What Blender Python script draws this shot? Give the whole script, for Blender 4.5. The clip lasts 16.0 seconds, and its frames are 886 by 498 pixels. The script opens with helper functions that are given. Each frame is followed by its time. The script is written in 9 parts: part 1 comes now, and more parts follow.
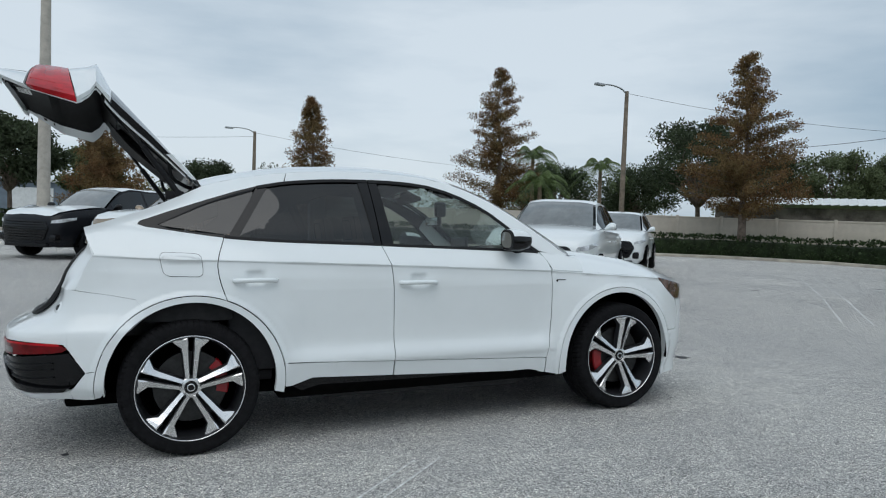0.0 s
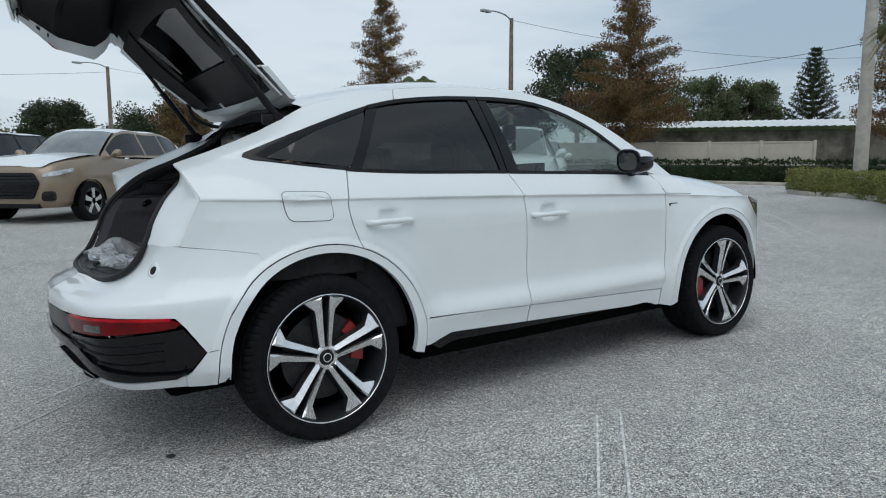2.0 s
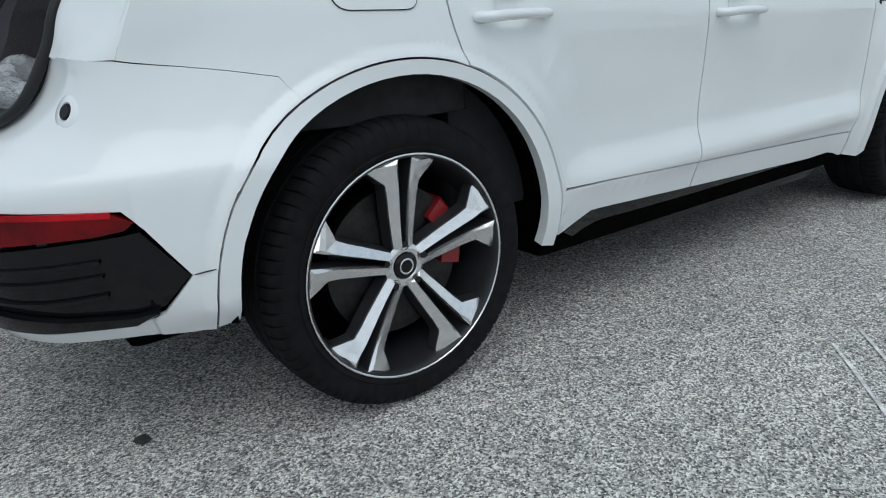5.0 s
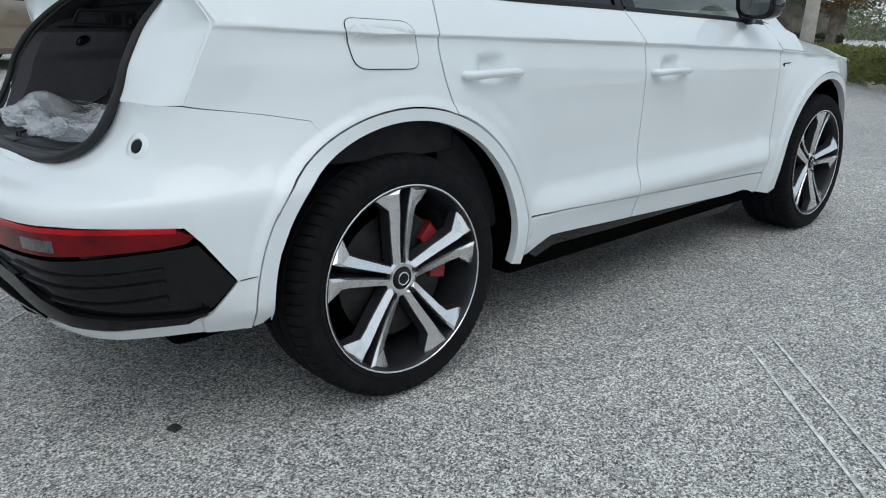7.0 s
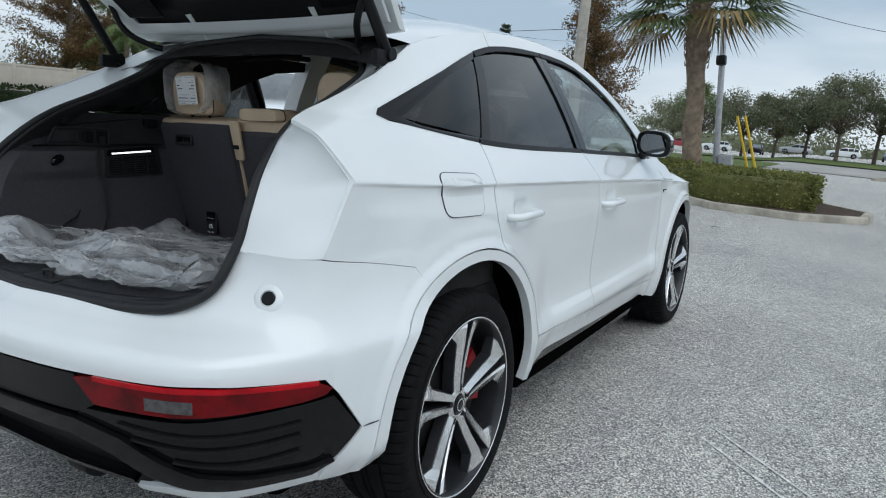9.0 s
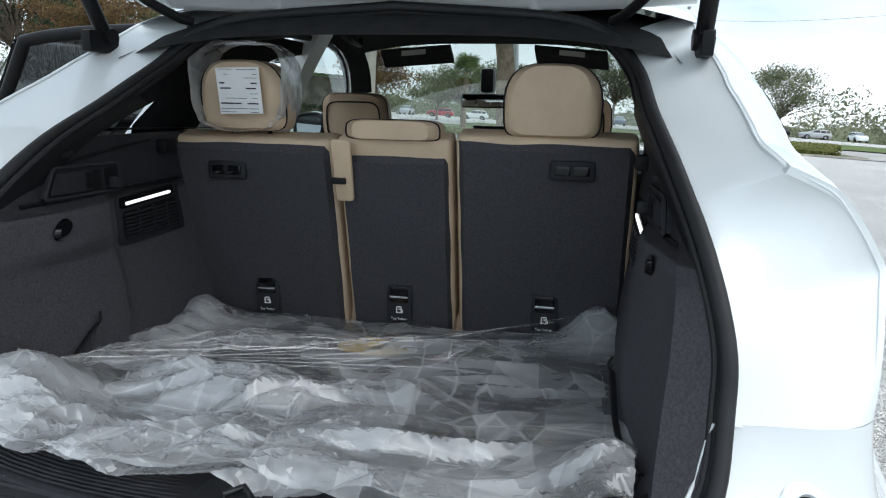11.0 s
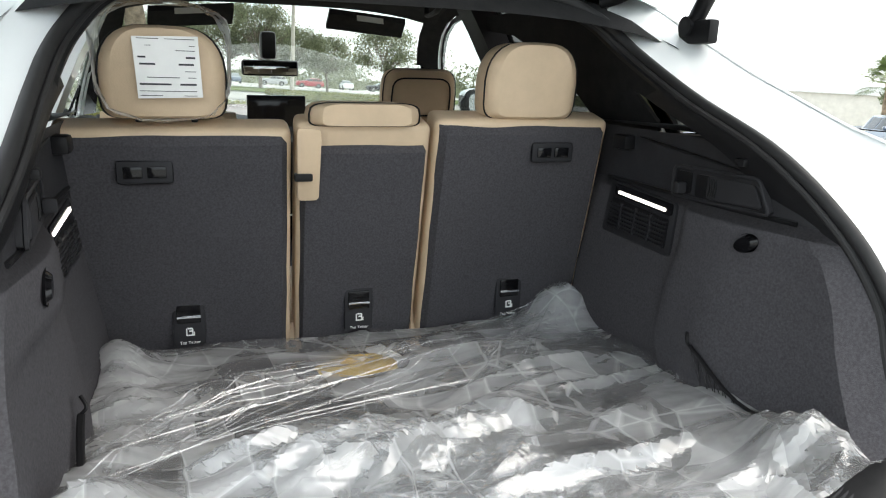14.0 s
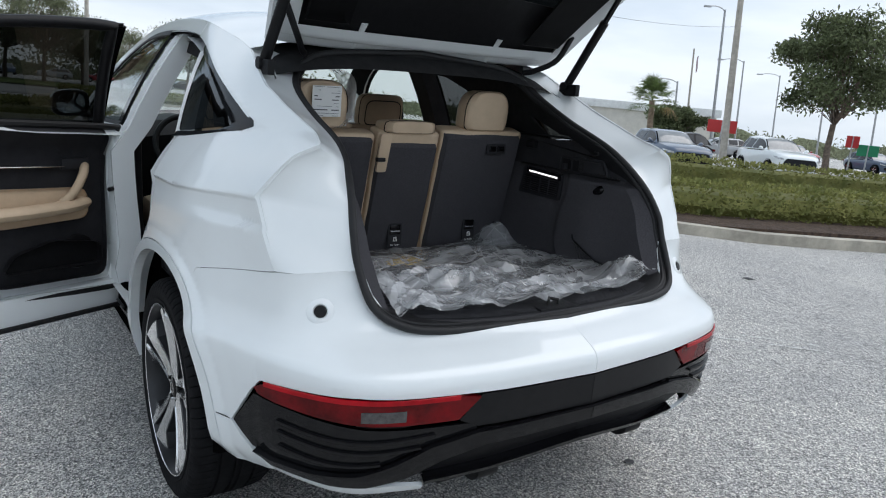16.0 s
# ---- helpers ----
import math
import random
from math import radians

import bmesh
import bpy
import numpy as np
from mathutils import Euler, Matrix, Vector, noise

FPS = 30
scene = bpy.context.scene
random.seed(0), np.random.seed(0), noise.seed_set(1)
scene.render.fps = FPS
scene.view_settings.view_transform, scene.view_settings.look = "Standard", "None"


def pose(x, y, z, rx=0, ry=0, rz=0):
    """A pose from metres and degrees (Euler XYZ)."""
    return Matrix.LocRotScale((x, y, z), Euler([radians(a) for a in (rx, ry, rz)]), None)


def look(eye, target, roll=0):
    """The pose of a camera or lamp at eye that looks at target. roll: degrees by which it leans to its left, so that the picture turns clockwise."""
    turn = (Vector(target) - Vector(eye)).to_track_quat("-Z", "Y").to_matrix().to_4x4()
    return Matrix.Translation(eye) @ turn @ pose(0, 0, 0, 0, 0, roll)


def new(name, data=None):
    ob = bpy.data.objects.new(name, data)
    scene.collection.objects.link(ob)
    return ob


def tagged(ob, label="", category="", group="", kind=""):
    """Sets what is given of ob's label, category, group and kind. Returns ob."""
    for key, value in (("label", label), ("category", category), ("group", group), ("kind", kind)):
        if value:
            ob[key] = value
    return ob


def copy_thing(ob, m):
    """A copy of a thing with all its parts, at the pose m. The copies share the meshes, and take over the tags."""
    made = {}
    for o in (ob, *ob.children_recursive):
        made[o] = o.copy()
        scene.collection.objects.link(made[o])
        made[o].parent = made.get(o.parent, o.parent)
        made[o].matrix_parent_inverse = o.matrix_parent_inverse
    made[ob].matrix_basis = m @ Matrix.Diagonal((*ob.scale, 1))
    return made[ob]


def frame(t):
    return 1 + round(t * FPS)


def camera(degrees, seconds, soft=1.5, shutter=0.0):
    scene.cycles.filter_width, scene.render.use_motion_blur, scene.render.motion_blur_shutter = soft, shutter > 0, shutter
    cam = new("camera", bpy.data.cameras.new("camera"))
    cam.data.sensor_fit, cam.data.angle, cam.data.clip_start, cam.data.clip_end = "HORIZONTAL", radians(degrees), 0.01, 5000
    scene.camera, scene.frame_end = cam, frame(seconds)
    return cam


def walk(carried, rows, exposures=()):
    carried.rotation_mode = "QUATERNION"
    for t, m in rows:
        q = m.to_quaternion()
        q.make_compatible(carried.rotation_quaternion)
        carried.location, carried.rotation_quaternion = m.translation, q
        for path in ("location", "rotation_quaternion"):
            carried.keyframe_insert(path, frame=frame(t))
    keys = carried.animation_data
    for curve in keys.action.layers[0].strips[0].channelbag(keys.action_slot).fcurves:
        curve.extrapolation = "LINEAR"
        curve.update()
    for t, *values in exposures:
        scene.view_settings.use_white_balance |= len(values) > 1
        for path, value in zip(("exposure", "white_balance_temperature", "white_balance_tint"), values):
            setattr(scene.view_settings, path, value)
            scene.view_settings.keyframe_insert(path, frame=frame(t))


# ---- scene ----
cam = camera(64.1, 16.0, soft=1.1)
PATH = [
    (0, (-0.282, -4.943, 1.152), (0.519, -3.11, 1.133), 0.2),
    (0.5, (-0.626, -4.696, 1.15), (0.298, -2.923, 1.115), -0.3),
    (1, (-0.956, -4.437, 1.152), (0.062, -2.717, 1.084), -0.9),
    (1.5, (-1.141, -4.091, 1.133), (-0.059, -2.413, 1.009), -1.7),
    (2, (-1.263, -3.711, 1.135), (-0.145, -2.065, 0.927), -2.4),
    (2.5, (-1.272, -3.349, 1.115), (-0.141, -1.73, 0.801), -2.6),
    (3, (-1.195, -2.989, 1.085), (-0.061, -1.398, 0.656), -2.6),
    (3.5, (-1.119, -2.663, 1.069), (0.012, -1.103, 0.534), -2.4),
    (4, (-0.95, -2.427, 1.024), (0.169, -0.886, 0.414), -2.5),
    (4.5, (-0.883, -2.308, 0.99), (0.226, -0.776, 0.338), -2.6),
    (4.7, (-0.876, -2.298, 0.972), (0.224, -0.763, 0.313), -2.7),
    (6.8, (-1.125, -2.428, 1.034), (0.1, -0.97, 0.426), -0.7),
    (7, (-1.202, -2.483, 1.044), (0.055, -1.037, 0.47), -0.7),
    (7.5, (-1.372, -2.597, 1.11), (0.0, -1.248, 0.564), 1.0),
    (8, (-1.575, -2.57, 1.136), (-0.081, -1.329, 0.657), 1.9),
    (8.5, (-1.78, -2.313, 1.183), (-0.171, -1.197, 0.775), 2.5),
    (9, (-1.844, -1.916, 1.23), (-0.145, -0.921, 0.88), 2.4),
    (9.5, (-1.909, -1.516, 1.269), (-0.133, -0.651, 0.956), 2.0),
    (9.7, (-1.888, -1.355, 1.263), (-0.088, -0.54, 0.958), 1.7),
    (11.8, (-1.207, -0.155, 1.302), (0.732, -0.049, 0.824), 2.1),
    (12, (-1.116, -0.131, 1.288), (0.823, -0.089, 0.803), 2.3),
    (12.5, (-0.922, -0.117, 1.292), (1.013, -0.244, 0.802), 2.5),
    (13, (-0.917, -0.071, 1.31), (1.0, -0.361, 0.821), 2.3),
    (13.5, (-1.061, 0.109, 1.308), (0.822, -0.354, 0.821), 2.0),
    (14, (-1.338, 0.324, 1.325), (0.497, -0.303, 0.833), 1.7),
    (14.5, (-1.636, 0.603, 1.396), (0.106, -0.227, 0.873), 2.5),
    (15, (-1.872, 0.926, 1.41), (-0.203, -0.052, 0.901), 3.3),
    (15.5, (-2.14, 1.193, 1.398), (-0.538, 0.103, 0.902), 4.4),
    (16, (-2.259, 1.448, 1.403), (-0.66, 0.337, 0.949), 4.2),
]
# the car stands on a gentle fall of the ground; TILT is its own frame
TILT = Vector((.0177, -.0438, 1)).normalized().rotation_difference(Vector((0, 0, 1))).to_matrix().to_4x4()
EXPOSURES = [(0, .03, 6250, 9), (4.5, .12, 6250, 9), (7, .20, 6250, 9), (9.7, .25, 6250, 10), (11.8, 1.65, 6450, 10), (12.2, 1.95, 6800, 11), (12.5, 2.2, 7200, 11), (13.4, 2.45, 7000, 11),
             (14.0, 1.92, 7000, 11), (14.5, 1.35, 7200, 11), (15, .62, 7000, 11), (15.5, .50, 6450, 12), (16, .50, 6350, 13)]
walk(cam, [(t, TILT @ look(eye, target, roll)) for t, eye, target, roll in PATH], EXPOSURES)

# ---------------------------------------------------------------- world and light
def world_light():
    w = bpy.data.worlds.new("overcast_sky")
    scene.world = w
    w.use_nodes = True
    nt = w.node_tree
    nt.nodes.clear()
    out = nt.nodes.new("ShaderNodeOutputWorld")
    bg = nt.nodes.new("ShaderNodeBackground")
    sky = nt.nodes.new("ShaderNodeTexSky")
    sky.sky_type = "NISHITA"
    sky.sun_disc = False
    sky.sun_elevation = radians(48)
    sky.sun_rotation = radians(200)
    sky.air_density, sky.dust_density = 1.0, 2.0
    co = nt.nodes.new("ShaderNodeTexCoord")
    mp = nt.nodes.new("ShaderNodeMapping")
    mp.inputs["Scale"].default_value = (1.0, 1.0, 4.2)
    n1 = nt.nodes.new("ShaderNodeTexNoise")
    n1.inputs["Scale"].default_value, n1.inputs["Detail"].default_value, n1.inputs["Roughness"].default_value = 1.5, 7.0, 0.52
    ramp = nt.nodes.new("ShaderNodeValToRGB")
    ramp.color_ramp.elements[0].position, ramp.color_ramp.elements[0].color = 0.36, (0.41, 0.515, 0.605, 1)
    ramp.color_ramp.elements[1].position, ramp.color_ramp.elements[1].color = 0.62, (0.765, 0.835, 0.88, 1)
    gain = nt.nodes.new("ShaderNodeVectorMath")
    gain.operation = "SCALE"
    gain.inputs["Scale"].default_value = 9.1
    mix = nt.nodes.new("ShaderNodeMixRGB")
    mix.inputs["Fac"].default_value = 0.88
    nt.links.new(co.outputs["Generated"], mp.inputs["Vector"])
    nt.links.new(mp.outputs["Vector"], n1.inputs["Vector"])
    nt.links.new(n1.outputs["Fac"], ramp.inputs["Fac"])
    nt.links.new(ramp.outputs["Color"], gain.inputs[0])
    nt.links.new(sky.outputs["Color"], mix.inputs["Color1"])
    nt.links.new(gain.outputs["Vector"], mix.inputs["Color2"])
    nt.links.new(mix.outputs["Color"], bg.inputs["Color"])
    bg.inputs["Strength"].default_value = 0.10
    nt.links.new(bg.outputs["Background"], out.inputs["Surface"])
    sun = new("sun", bpy.data.lights.new("sun", "SUN"))
    sun.data.energy, sun.data.angle, sun.data.color = 0.8, radians(55), (1.0, 0.97, 0.93)
    sun.matrix_world = look((-4, -6, 12), (0, 0, 0))
    sun.location = (0, 0, 30)


world_light()


# ---------------------------------------------------------------- materials
def mat(name, color=(0.5, 0.5, 0.5), rough=0.5, metal=0.0, var=0.0, scale=6.0, bump=0.0, bscale=200.0, coat=0.0,
        trans=0.0, ior=1.45, alpha=1.0, emit=None, estr=0.0, color2=None, spec=0.5, island=0.0, bdist=0.002, rnd=0.0, leaf=0.0):
    m = bpy.data.materials.new(name)
    m.use_nodes = True
    nt = m.node_tree
    b = nt.nodes["Principled BSDF"]
    b.inputs["Base Color"].default_value = (*color, 1)
    b.inputs["Roughness"].default_value = rough
    b.inputs["Metallic"].default_value = metal
    b.inputs["IOR"].default_value = ior
    b.inputs["Specular IOR Level"].default_value = spec
    b.inputs["Coat Weight"].default_value = coat
    b.inputs["Coat Roughness"].default_value = 0.03
    b.inputs["Transmission Weight"].default_value = trans
    b.inputs["Alpha"].default_value = alpha
    if emit:
        b.inputs["Emission Color"].default_value = (*emit, 1)
        b.inputs["Emission Strength"].default_value = estr
    co = nt.nodes.new("ShaderNodeTexCoord")
    if var > 0 or color2:
        n = nt.nodes.new("ShaderNodeTexNoise")
        n.inputs["Scale"].default_value, n.inputs["Detail"].default_value = scale, 8.0
        n.inputs["Roughness"].default_value = 0.65
        nt.links.new(co.outputs["Object"], n.inputs["Vector"])
        r = nt.nodes.new("ShaderNodeValToRGB")
        lo = [max(0, c * (1 - var)) for c in color]
        hi = color2 if color2 else [min(1, c * (1 + var)) for c in color]
        r.color_ramp.elements[0].position, r.color_ramp.elements[0].color = 0.36, (*lo, 1)
        r.color_ramp.elements[1].position, r.color_ramp.elements[1].color = 0.64, (*hi, 1)
        nt.links.new(n.outputs["Fac"], r.inputs["Fac"])
        last = r.outputs["Color"]
        if island > 0 or rnd > 0:
            hs = nt.nodes.new("ShaderNodeHueSaturation")
            ma = nt.nodes.new("ShaderNodeMapRange")
            amount = max(island, rnd)
            ma.inputs["To Min"].default_value, ma.inputs["To Max"].default_value = 1 - amount, 1 + amount
            if island > 0:
                g = nt.nodes.new("ShaderNodeNewGeometry")
                nt.links.new(g.outputs["Random Per Island"], ma.inputs["Value"])
            else:
                g = nt.nodes.new("ShaderNodeObjectInfo")
                nt.links.new(g.outputs["Random"], ma.inputs["Value"])
            nt.links.new(ma.outputs["Result"], hs.inputs["Value"])
            nt.links.new(last, hs.inputs["Color"])
            last = hs.outputs["Color"]
        nt.links.new(last, b.inputs["Base Color"])
    if bump > 0:
        n2 = nt.nodes.new("ShaderNodeTexNoise")
        n2.inputs["Scale"].default_value, n2.inputs["Detail"].default_value = bscale, 4.0
        nt.links.new(co.outputs["Object"], n2.inputs["Vector"])
        bp = nt.nodes.new("ShaderNodeBump")
        bp.inputs["Strength"].default_value, bp.inputs["Distance"].default_value = bump, bdist
        nt.links.new(n2.outputs["Fac"], bp.inputs["Height"])
        nt.links.new(bp.outputs["Normal"], b.inputs["Normal"])
    if leaf > 0:
        tl = nt.nodes.new("ShaderNodeBsdfTranslucent")
        nt.links.new(last, tl.inputs["Color"])
        mx = nt.nodes.new("ShaderNodeMixShader")
        mx.inputs["Fac"].default_value = leaf
        nt.links.new(b.outputs["BSDF"], mx.inputs[1])
        nt.links.new(tl.outputs["BSDF"], mx.inputs[2])
        nt.links.new(mx.outputs["Shader"], nt.nodes["Material Output"].inputs["Surface"])
    return m


def asphalt_mat():
    """Worn asphalt: grey binder with pale exposed chips, broad stains."""
    m = mat("worn_asphalt", (0.2, 0.2, 0.2), 0.9, spec=0.3)
    nt = m.node_tree
    b = nt.nodes["Principled BSDF"]
    co = nt.nodes.new("ShaderNodeTexCoord")

    def tex(kind, scale, detail=3.0):
        n = nt.nodes.new(kind)
        n.inputs["Scale"].default_value = scale
        if kind == "ShaderNodeTexNoise":
            n.inputs["Detail"].default_value = detail
        nt.links.new(co.outputs["Object"], n.inputs["Vector"])
        return n

    def ramp(src, p0, c0, p1, c1):
        r = nt.nodes.new("ShaderNodeValToRGB")
        r.color_ramp.elements[0].position, r.color_ramp.elements[0].color = p0, (c0, c0, c0 * 1.01, 1)
        r.color_ramp.elements[1].position, r.color_ramp.elements[1].color = p1, (c1, c1 * 0.995, c1 * 0.98, 1)
        nt.links.new(src, r.inputs["Fac"])
        return r.outputs["Color"]

    def mixn(kind, fac, a, c):
        x = nt.nodes.new("ShaderNodeMixRGB")
        x.blend_type = kind
        x.inputs["Fac"].default_value = fac
        nt.links.new(a, x.inputs["Color1"])
        nt.links.new(c, x.inputs["Color2"])
        return x.outputs["Color"]

    v = tex("ShaderNodeTexVoronoi", 215.0)
    vr = nt.nodes.new("ShaderNodeSeparateColor")
    nt.links.new(v.outputs["Color"], vr.inputs["Color"])
    cr = nt.nodes.new("ShaderNodeValToRGB")
    cr.color_ramp.elements[0].position, cr.color_ramp.elements[0].color = 0.0, (0.07, 0.07, 0.07, 1)
    cr.color_ramp.elements[1].position, cr.color_ramp.elements[1].color = 1.0, (1.0, 0.985, 0.94, 1)
    for p, c in ((0.30, 0.34), (0.56, 0.57), (0.80, 0.86)):
        q = cr.color_ramp.elements.new(p)
        q.color = (c, c * .99, c * .965, 1)
    nt.links.new(vr.outputs["Red"], cr.inputs["Fac"])
    chips = cr.outputs["Color"]
    fine = ramp(tex("ShaderNodeTexNoise", 115.0, 4.0).outputs["Fac"], 0.32, 0.60, 0.68, 1.38)
    broad = ramp(tex("ShaderNodeTexNoise", 0.35, 6.0).outputs["Fac"], 0.3, 0.86, 0.7, 1.1)
    mid = ramp(tex("ShaderNodeTexNoise", 4.0, 6.0).outputs["Fac"], 0.3, 0.9, 0.7, 1.08)
    grit = ramp(tex("ShaderNodeTexNoise", 34.0, 2.0).outputs["Fac"], 0.34, 0.80, 0.66, 1.10)
    last = mixn("MULTIPLY", 1.0, mixn("MULTIPLY", 1.0, mixn("MULTIPLY", 1.0, mixn("MULTIPLY", 1.0, chips, fine), broad), mid), grit)
    nt.links.new(last, b.inputs["Base Color"])
    bp = nt.nodes.new("ShaderNodeBump")
    bp.inputs["Strength"].default_value, bp.inputs["Distance"].default_value = 0.9, 0.006
    nt.links.new(v.outputs["Distance"], bp.inputs["Height"])
    nt.links.new(bp.outputs["Normal"], b.inputs["Normal"])
    return m


def glass_mat(name, color, mixdark):
    """Thin car glass: part clear, part tint, with a mirror-like surface."""
    m = bpy.data.materials.new(name)
    m.use_nodes = True
    nt = m.node_tree
    nt.nodes.clear()
    out = nt.nodes.new("ShaderNodeOutputMaterial")
    tr = nt.nodes.new("ShaderNodeBsdfTransparent")
    tr.inputs["Color"].default_value = (*color, 1)
    gl = nt.nodes.new("ShaderNodeBsdfGlossy")
    gl.inputs["Roughness"].default_value = 0.01
    lw = nt.nodes.new("ShaderNodeLayerWeight")
    lw.inputs["Blend"].default_value = 0.5
    pw = nt.nodes.new("ShaderNodeMath")
    pw.operation = "POWER"
    pw.inputs[1].default_value = 4.5
    nt.links.new(lw.outputs["Facing"], pw.inputs[0])
    fr = nt.nodes.new("ShaderNodeMath")
    fr.operation = "MULTIPLY_ADD"
    fr.inputs[1].default_value, fr.inputs[2].default_value = 1 - mixdark, mixdark
    nt.links.new(pw.outputs[0], fr.inputs[0])
    mx = nt.nodes.new("ShaderNodeMixShader")
    nt.links.new(fr.outputs[0], mx.inputs["Fac"])
    nt.links.new(tr.outputs["BSDF"], mx.inputs[1])
    nt.links.new(gl.outputs["BSDF"], mx.inputs[2])
    nt.links.new(mx.outputs["Shader"], out.inputs["Surface"])
    return m


M = dict(
    asphalt=asphalt_mat(),
    white=mat("white_car_paint", (0.80, 0.835, 0.84), 0.35, coat=1.0, var=0.012, scale=3.0),
    black_gloss=mat("gloss_black_plastic", (0.005, 0.005, 0.006), 0.10, var=0.2, scale=30, spec=0.4),
    black=mat("black_trim_plastic", (0.008, 0.008, 0.009), 0.45, spec=0.25, var=0.2, scale=40, bump=0.15, bscale=900),
    black_satin=mat("satin_black_bumper", (0.008, 0.008, 0.009), 0.28, var=0.2, scale=30, bump=0.05, bscale=900, spec=0.3),
    grain=mat("grained_dark_plastic", (0.024, 0.024, 0.027), 0.55, spec=0.25, var=0.15, scale=20, bump=0.25, bscale=700),
    rubber=mat("tyre_rubber", (0.010, 0.010, 0.011), 0.8, spec=0.12, var=0.25, scale=25, bump=0.2, bscale=300),
    seal=mat("door_seal_rubber", (0.012, 0.012, 0.013), 0.6, var=0.2, scale=30),
    arch=mat("wheel_well_felt_and_shade", (0.003, 0.003, 0.003), 0.98, spec=0.0, var=0.3, scale=20, bump=0.3, bscale=200),
    alloy=mat("machined_alloy", (0.80, 0.80, 0.80), 0.22, metal=0.9, var=0.05, scale=40),
    alloy_dark=mat("dark_painted_alloy", (0.028, 0.029, 0.032), 0.34, metal=0.2, var=0.15, scale=20),
    steel=mat("brake_steel", (0.05, 0.05, 0.05), 0.5, metal=1.0, var=0.2, scale=30),
    red_cal=mat("red_caliper", (0.24, 0.006, 0.010), 0.35, coat=0.5, var=0.1, scale=30),
    red_lens=mat("red_lens", (0.13, 0.001, 0.003), 0.14, var=0.5, scale=9, spec=0.35),
    red_gate=mat("bright_red_lens", (0.42, 0.004, 0.010), 0.16, var=0.35, scale=9, spec=0.4),
    red_lit=mat("lit_red_lens", (0.42, 0.004, 0.010), 0.16, var=0.3, scale=9, spec=0.35),
    clear_lens=mat("clear_lens", (0.06, 0.056, 0.056), 0.15, coat=1.0, var=0.3, scale=60),
    amber=mat("amber_lens", (0.32, 0.075, 0.03), 0.2, coat=1.0, var=0.2, scale=60),
    glass_dark=glass_mat("privacy_glass", (0.07, 0.075, 0.075), 0.075),
    glass_clear=glass_mat("green_tinted_glass", (0.68, 0.74, 0.71), 0.085),
    tan=mat("tan_leather", (0.60, 0.455, 0.31), 0.5, var=0.06, scale=12, bump=0.2, bscale=350),
    carpet=mat("charcoal_carpet", (0.066, 0.064, 0.070), 0.97, var=0.20, scale=240, bump=0.6, bscale=900, spec=0.15),
    liner=mat("dark_headliner", (0.03, 0.03, 0.031), 0.95, var=0.15, scale=20, bump=0.3, bscale=700, spec=0.08),
    gate_trim=mat("black_gate_trim", (0.006, 0.006, 0.0065), 0.45, var=0.2, scale=20, bump=0.2, bscale=700, spec=0.1),
    headlamp=mat("smoked_headlamp_lens", (0.11, 0.06, 0.045), 0.12, coat=1.0, var=0.6, scale=14),
    white_lamp=mat("lit_cargo_lamp", (0.9, 0.9, 0.9), 0.3, emit=(1, 0.98, 0.95), estr=0.9),
    label=mat("white_paper_label", (0.8, 0.8, 0.78), 0.6, var=0.03, scale=20),
    ink=mat("label_ink", (0.05, 0.05, 0.06), 0.7, var=0.2, scale=40),
    mirror=mat("mirror_glass", (0.50, 0.53, 0.55), 0.02, metal=1.0),
    chrome=mat("satin_chrome", (0.7, 0.7, 0.72), 0.2, metal=1.0, var=0.05, scale=30),
)


# ---------------------------------------------------------------- mesh helpers
def link(name, me, material, parent=None, label=""):
    ob = new(name, me)
    if material:
        me.materials.append(material)
    if parent:
        ob.parent = parent
    if label:
        ob["label"] = label
    return ob


def part(name, bm, material, parent=None, label="", smooth=True):
    me = bpy.data.meshes.new(name)
    bm.to_mesh(me)
    bm.free()
    if smooth:
        for p in me.polygons:
            p.use_smooth = True
        me.set_sharp_from_angle(angle=radians(38))
    return link(name, me, material, parent, label)


def base(name, label, category, group="", at=(0, 0, 0)):
    ob = new(name)
    ob.empty_display_size = 0.2
    ob.location = at
    return tagged(ob, label, category, group)


def spline(pts, n, closed=False):
    """n points along a Catmull-Rom curve through pts."""
    P = [Vector(p) for p in pts]
    k = len(P)
    segs = k if closed else k - 1
    out = []
    for i in range(n if closed else n):
        t = i / (n if closed else n - 1) * segs
        j = min(int(t), segs - 1)
        f = t - j
        if closed:
            a, b, c, d = P[(j - 1) % k], P[j % k], P[(j + 1) % k], P[(j + 2) % k]
        else:
            b, c = P[j], P[j + 1]
            a = P[j - 1] if j > 0 else b * 2 - c
            d = P[j + 2] if j + 2 < k else c * 2 - b
        out.append(0.5 * ((2 * b) + (c - a) * f + (2 * a - 5 * b + 4 * c - d) * f * f + (3 * b - a - 3 * c + d) * f * f * f))
    return out


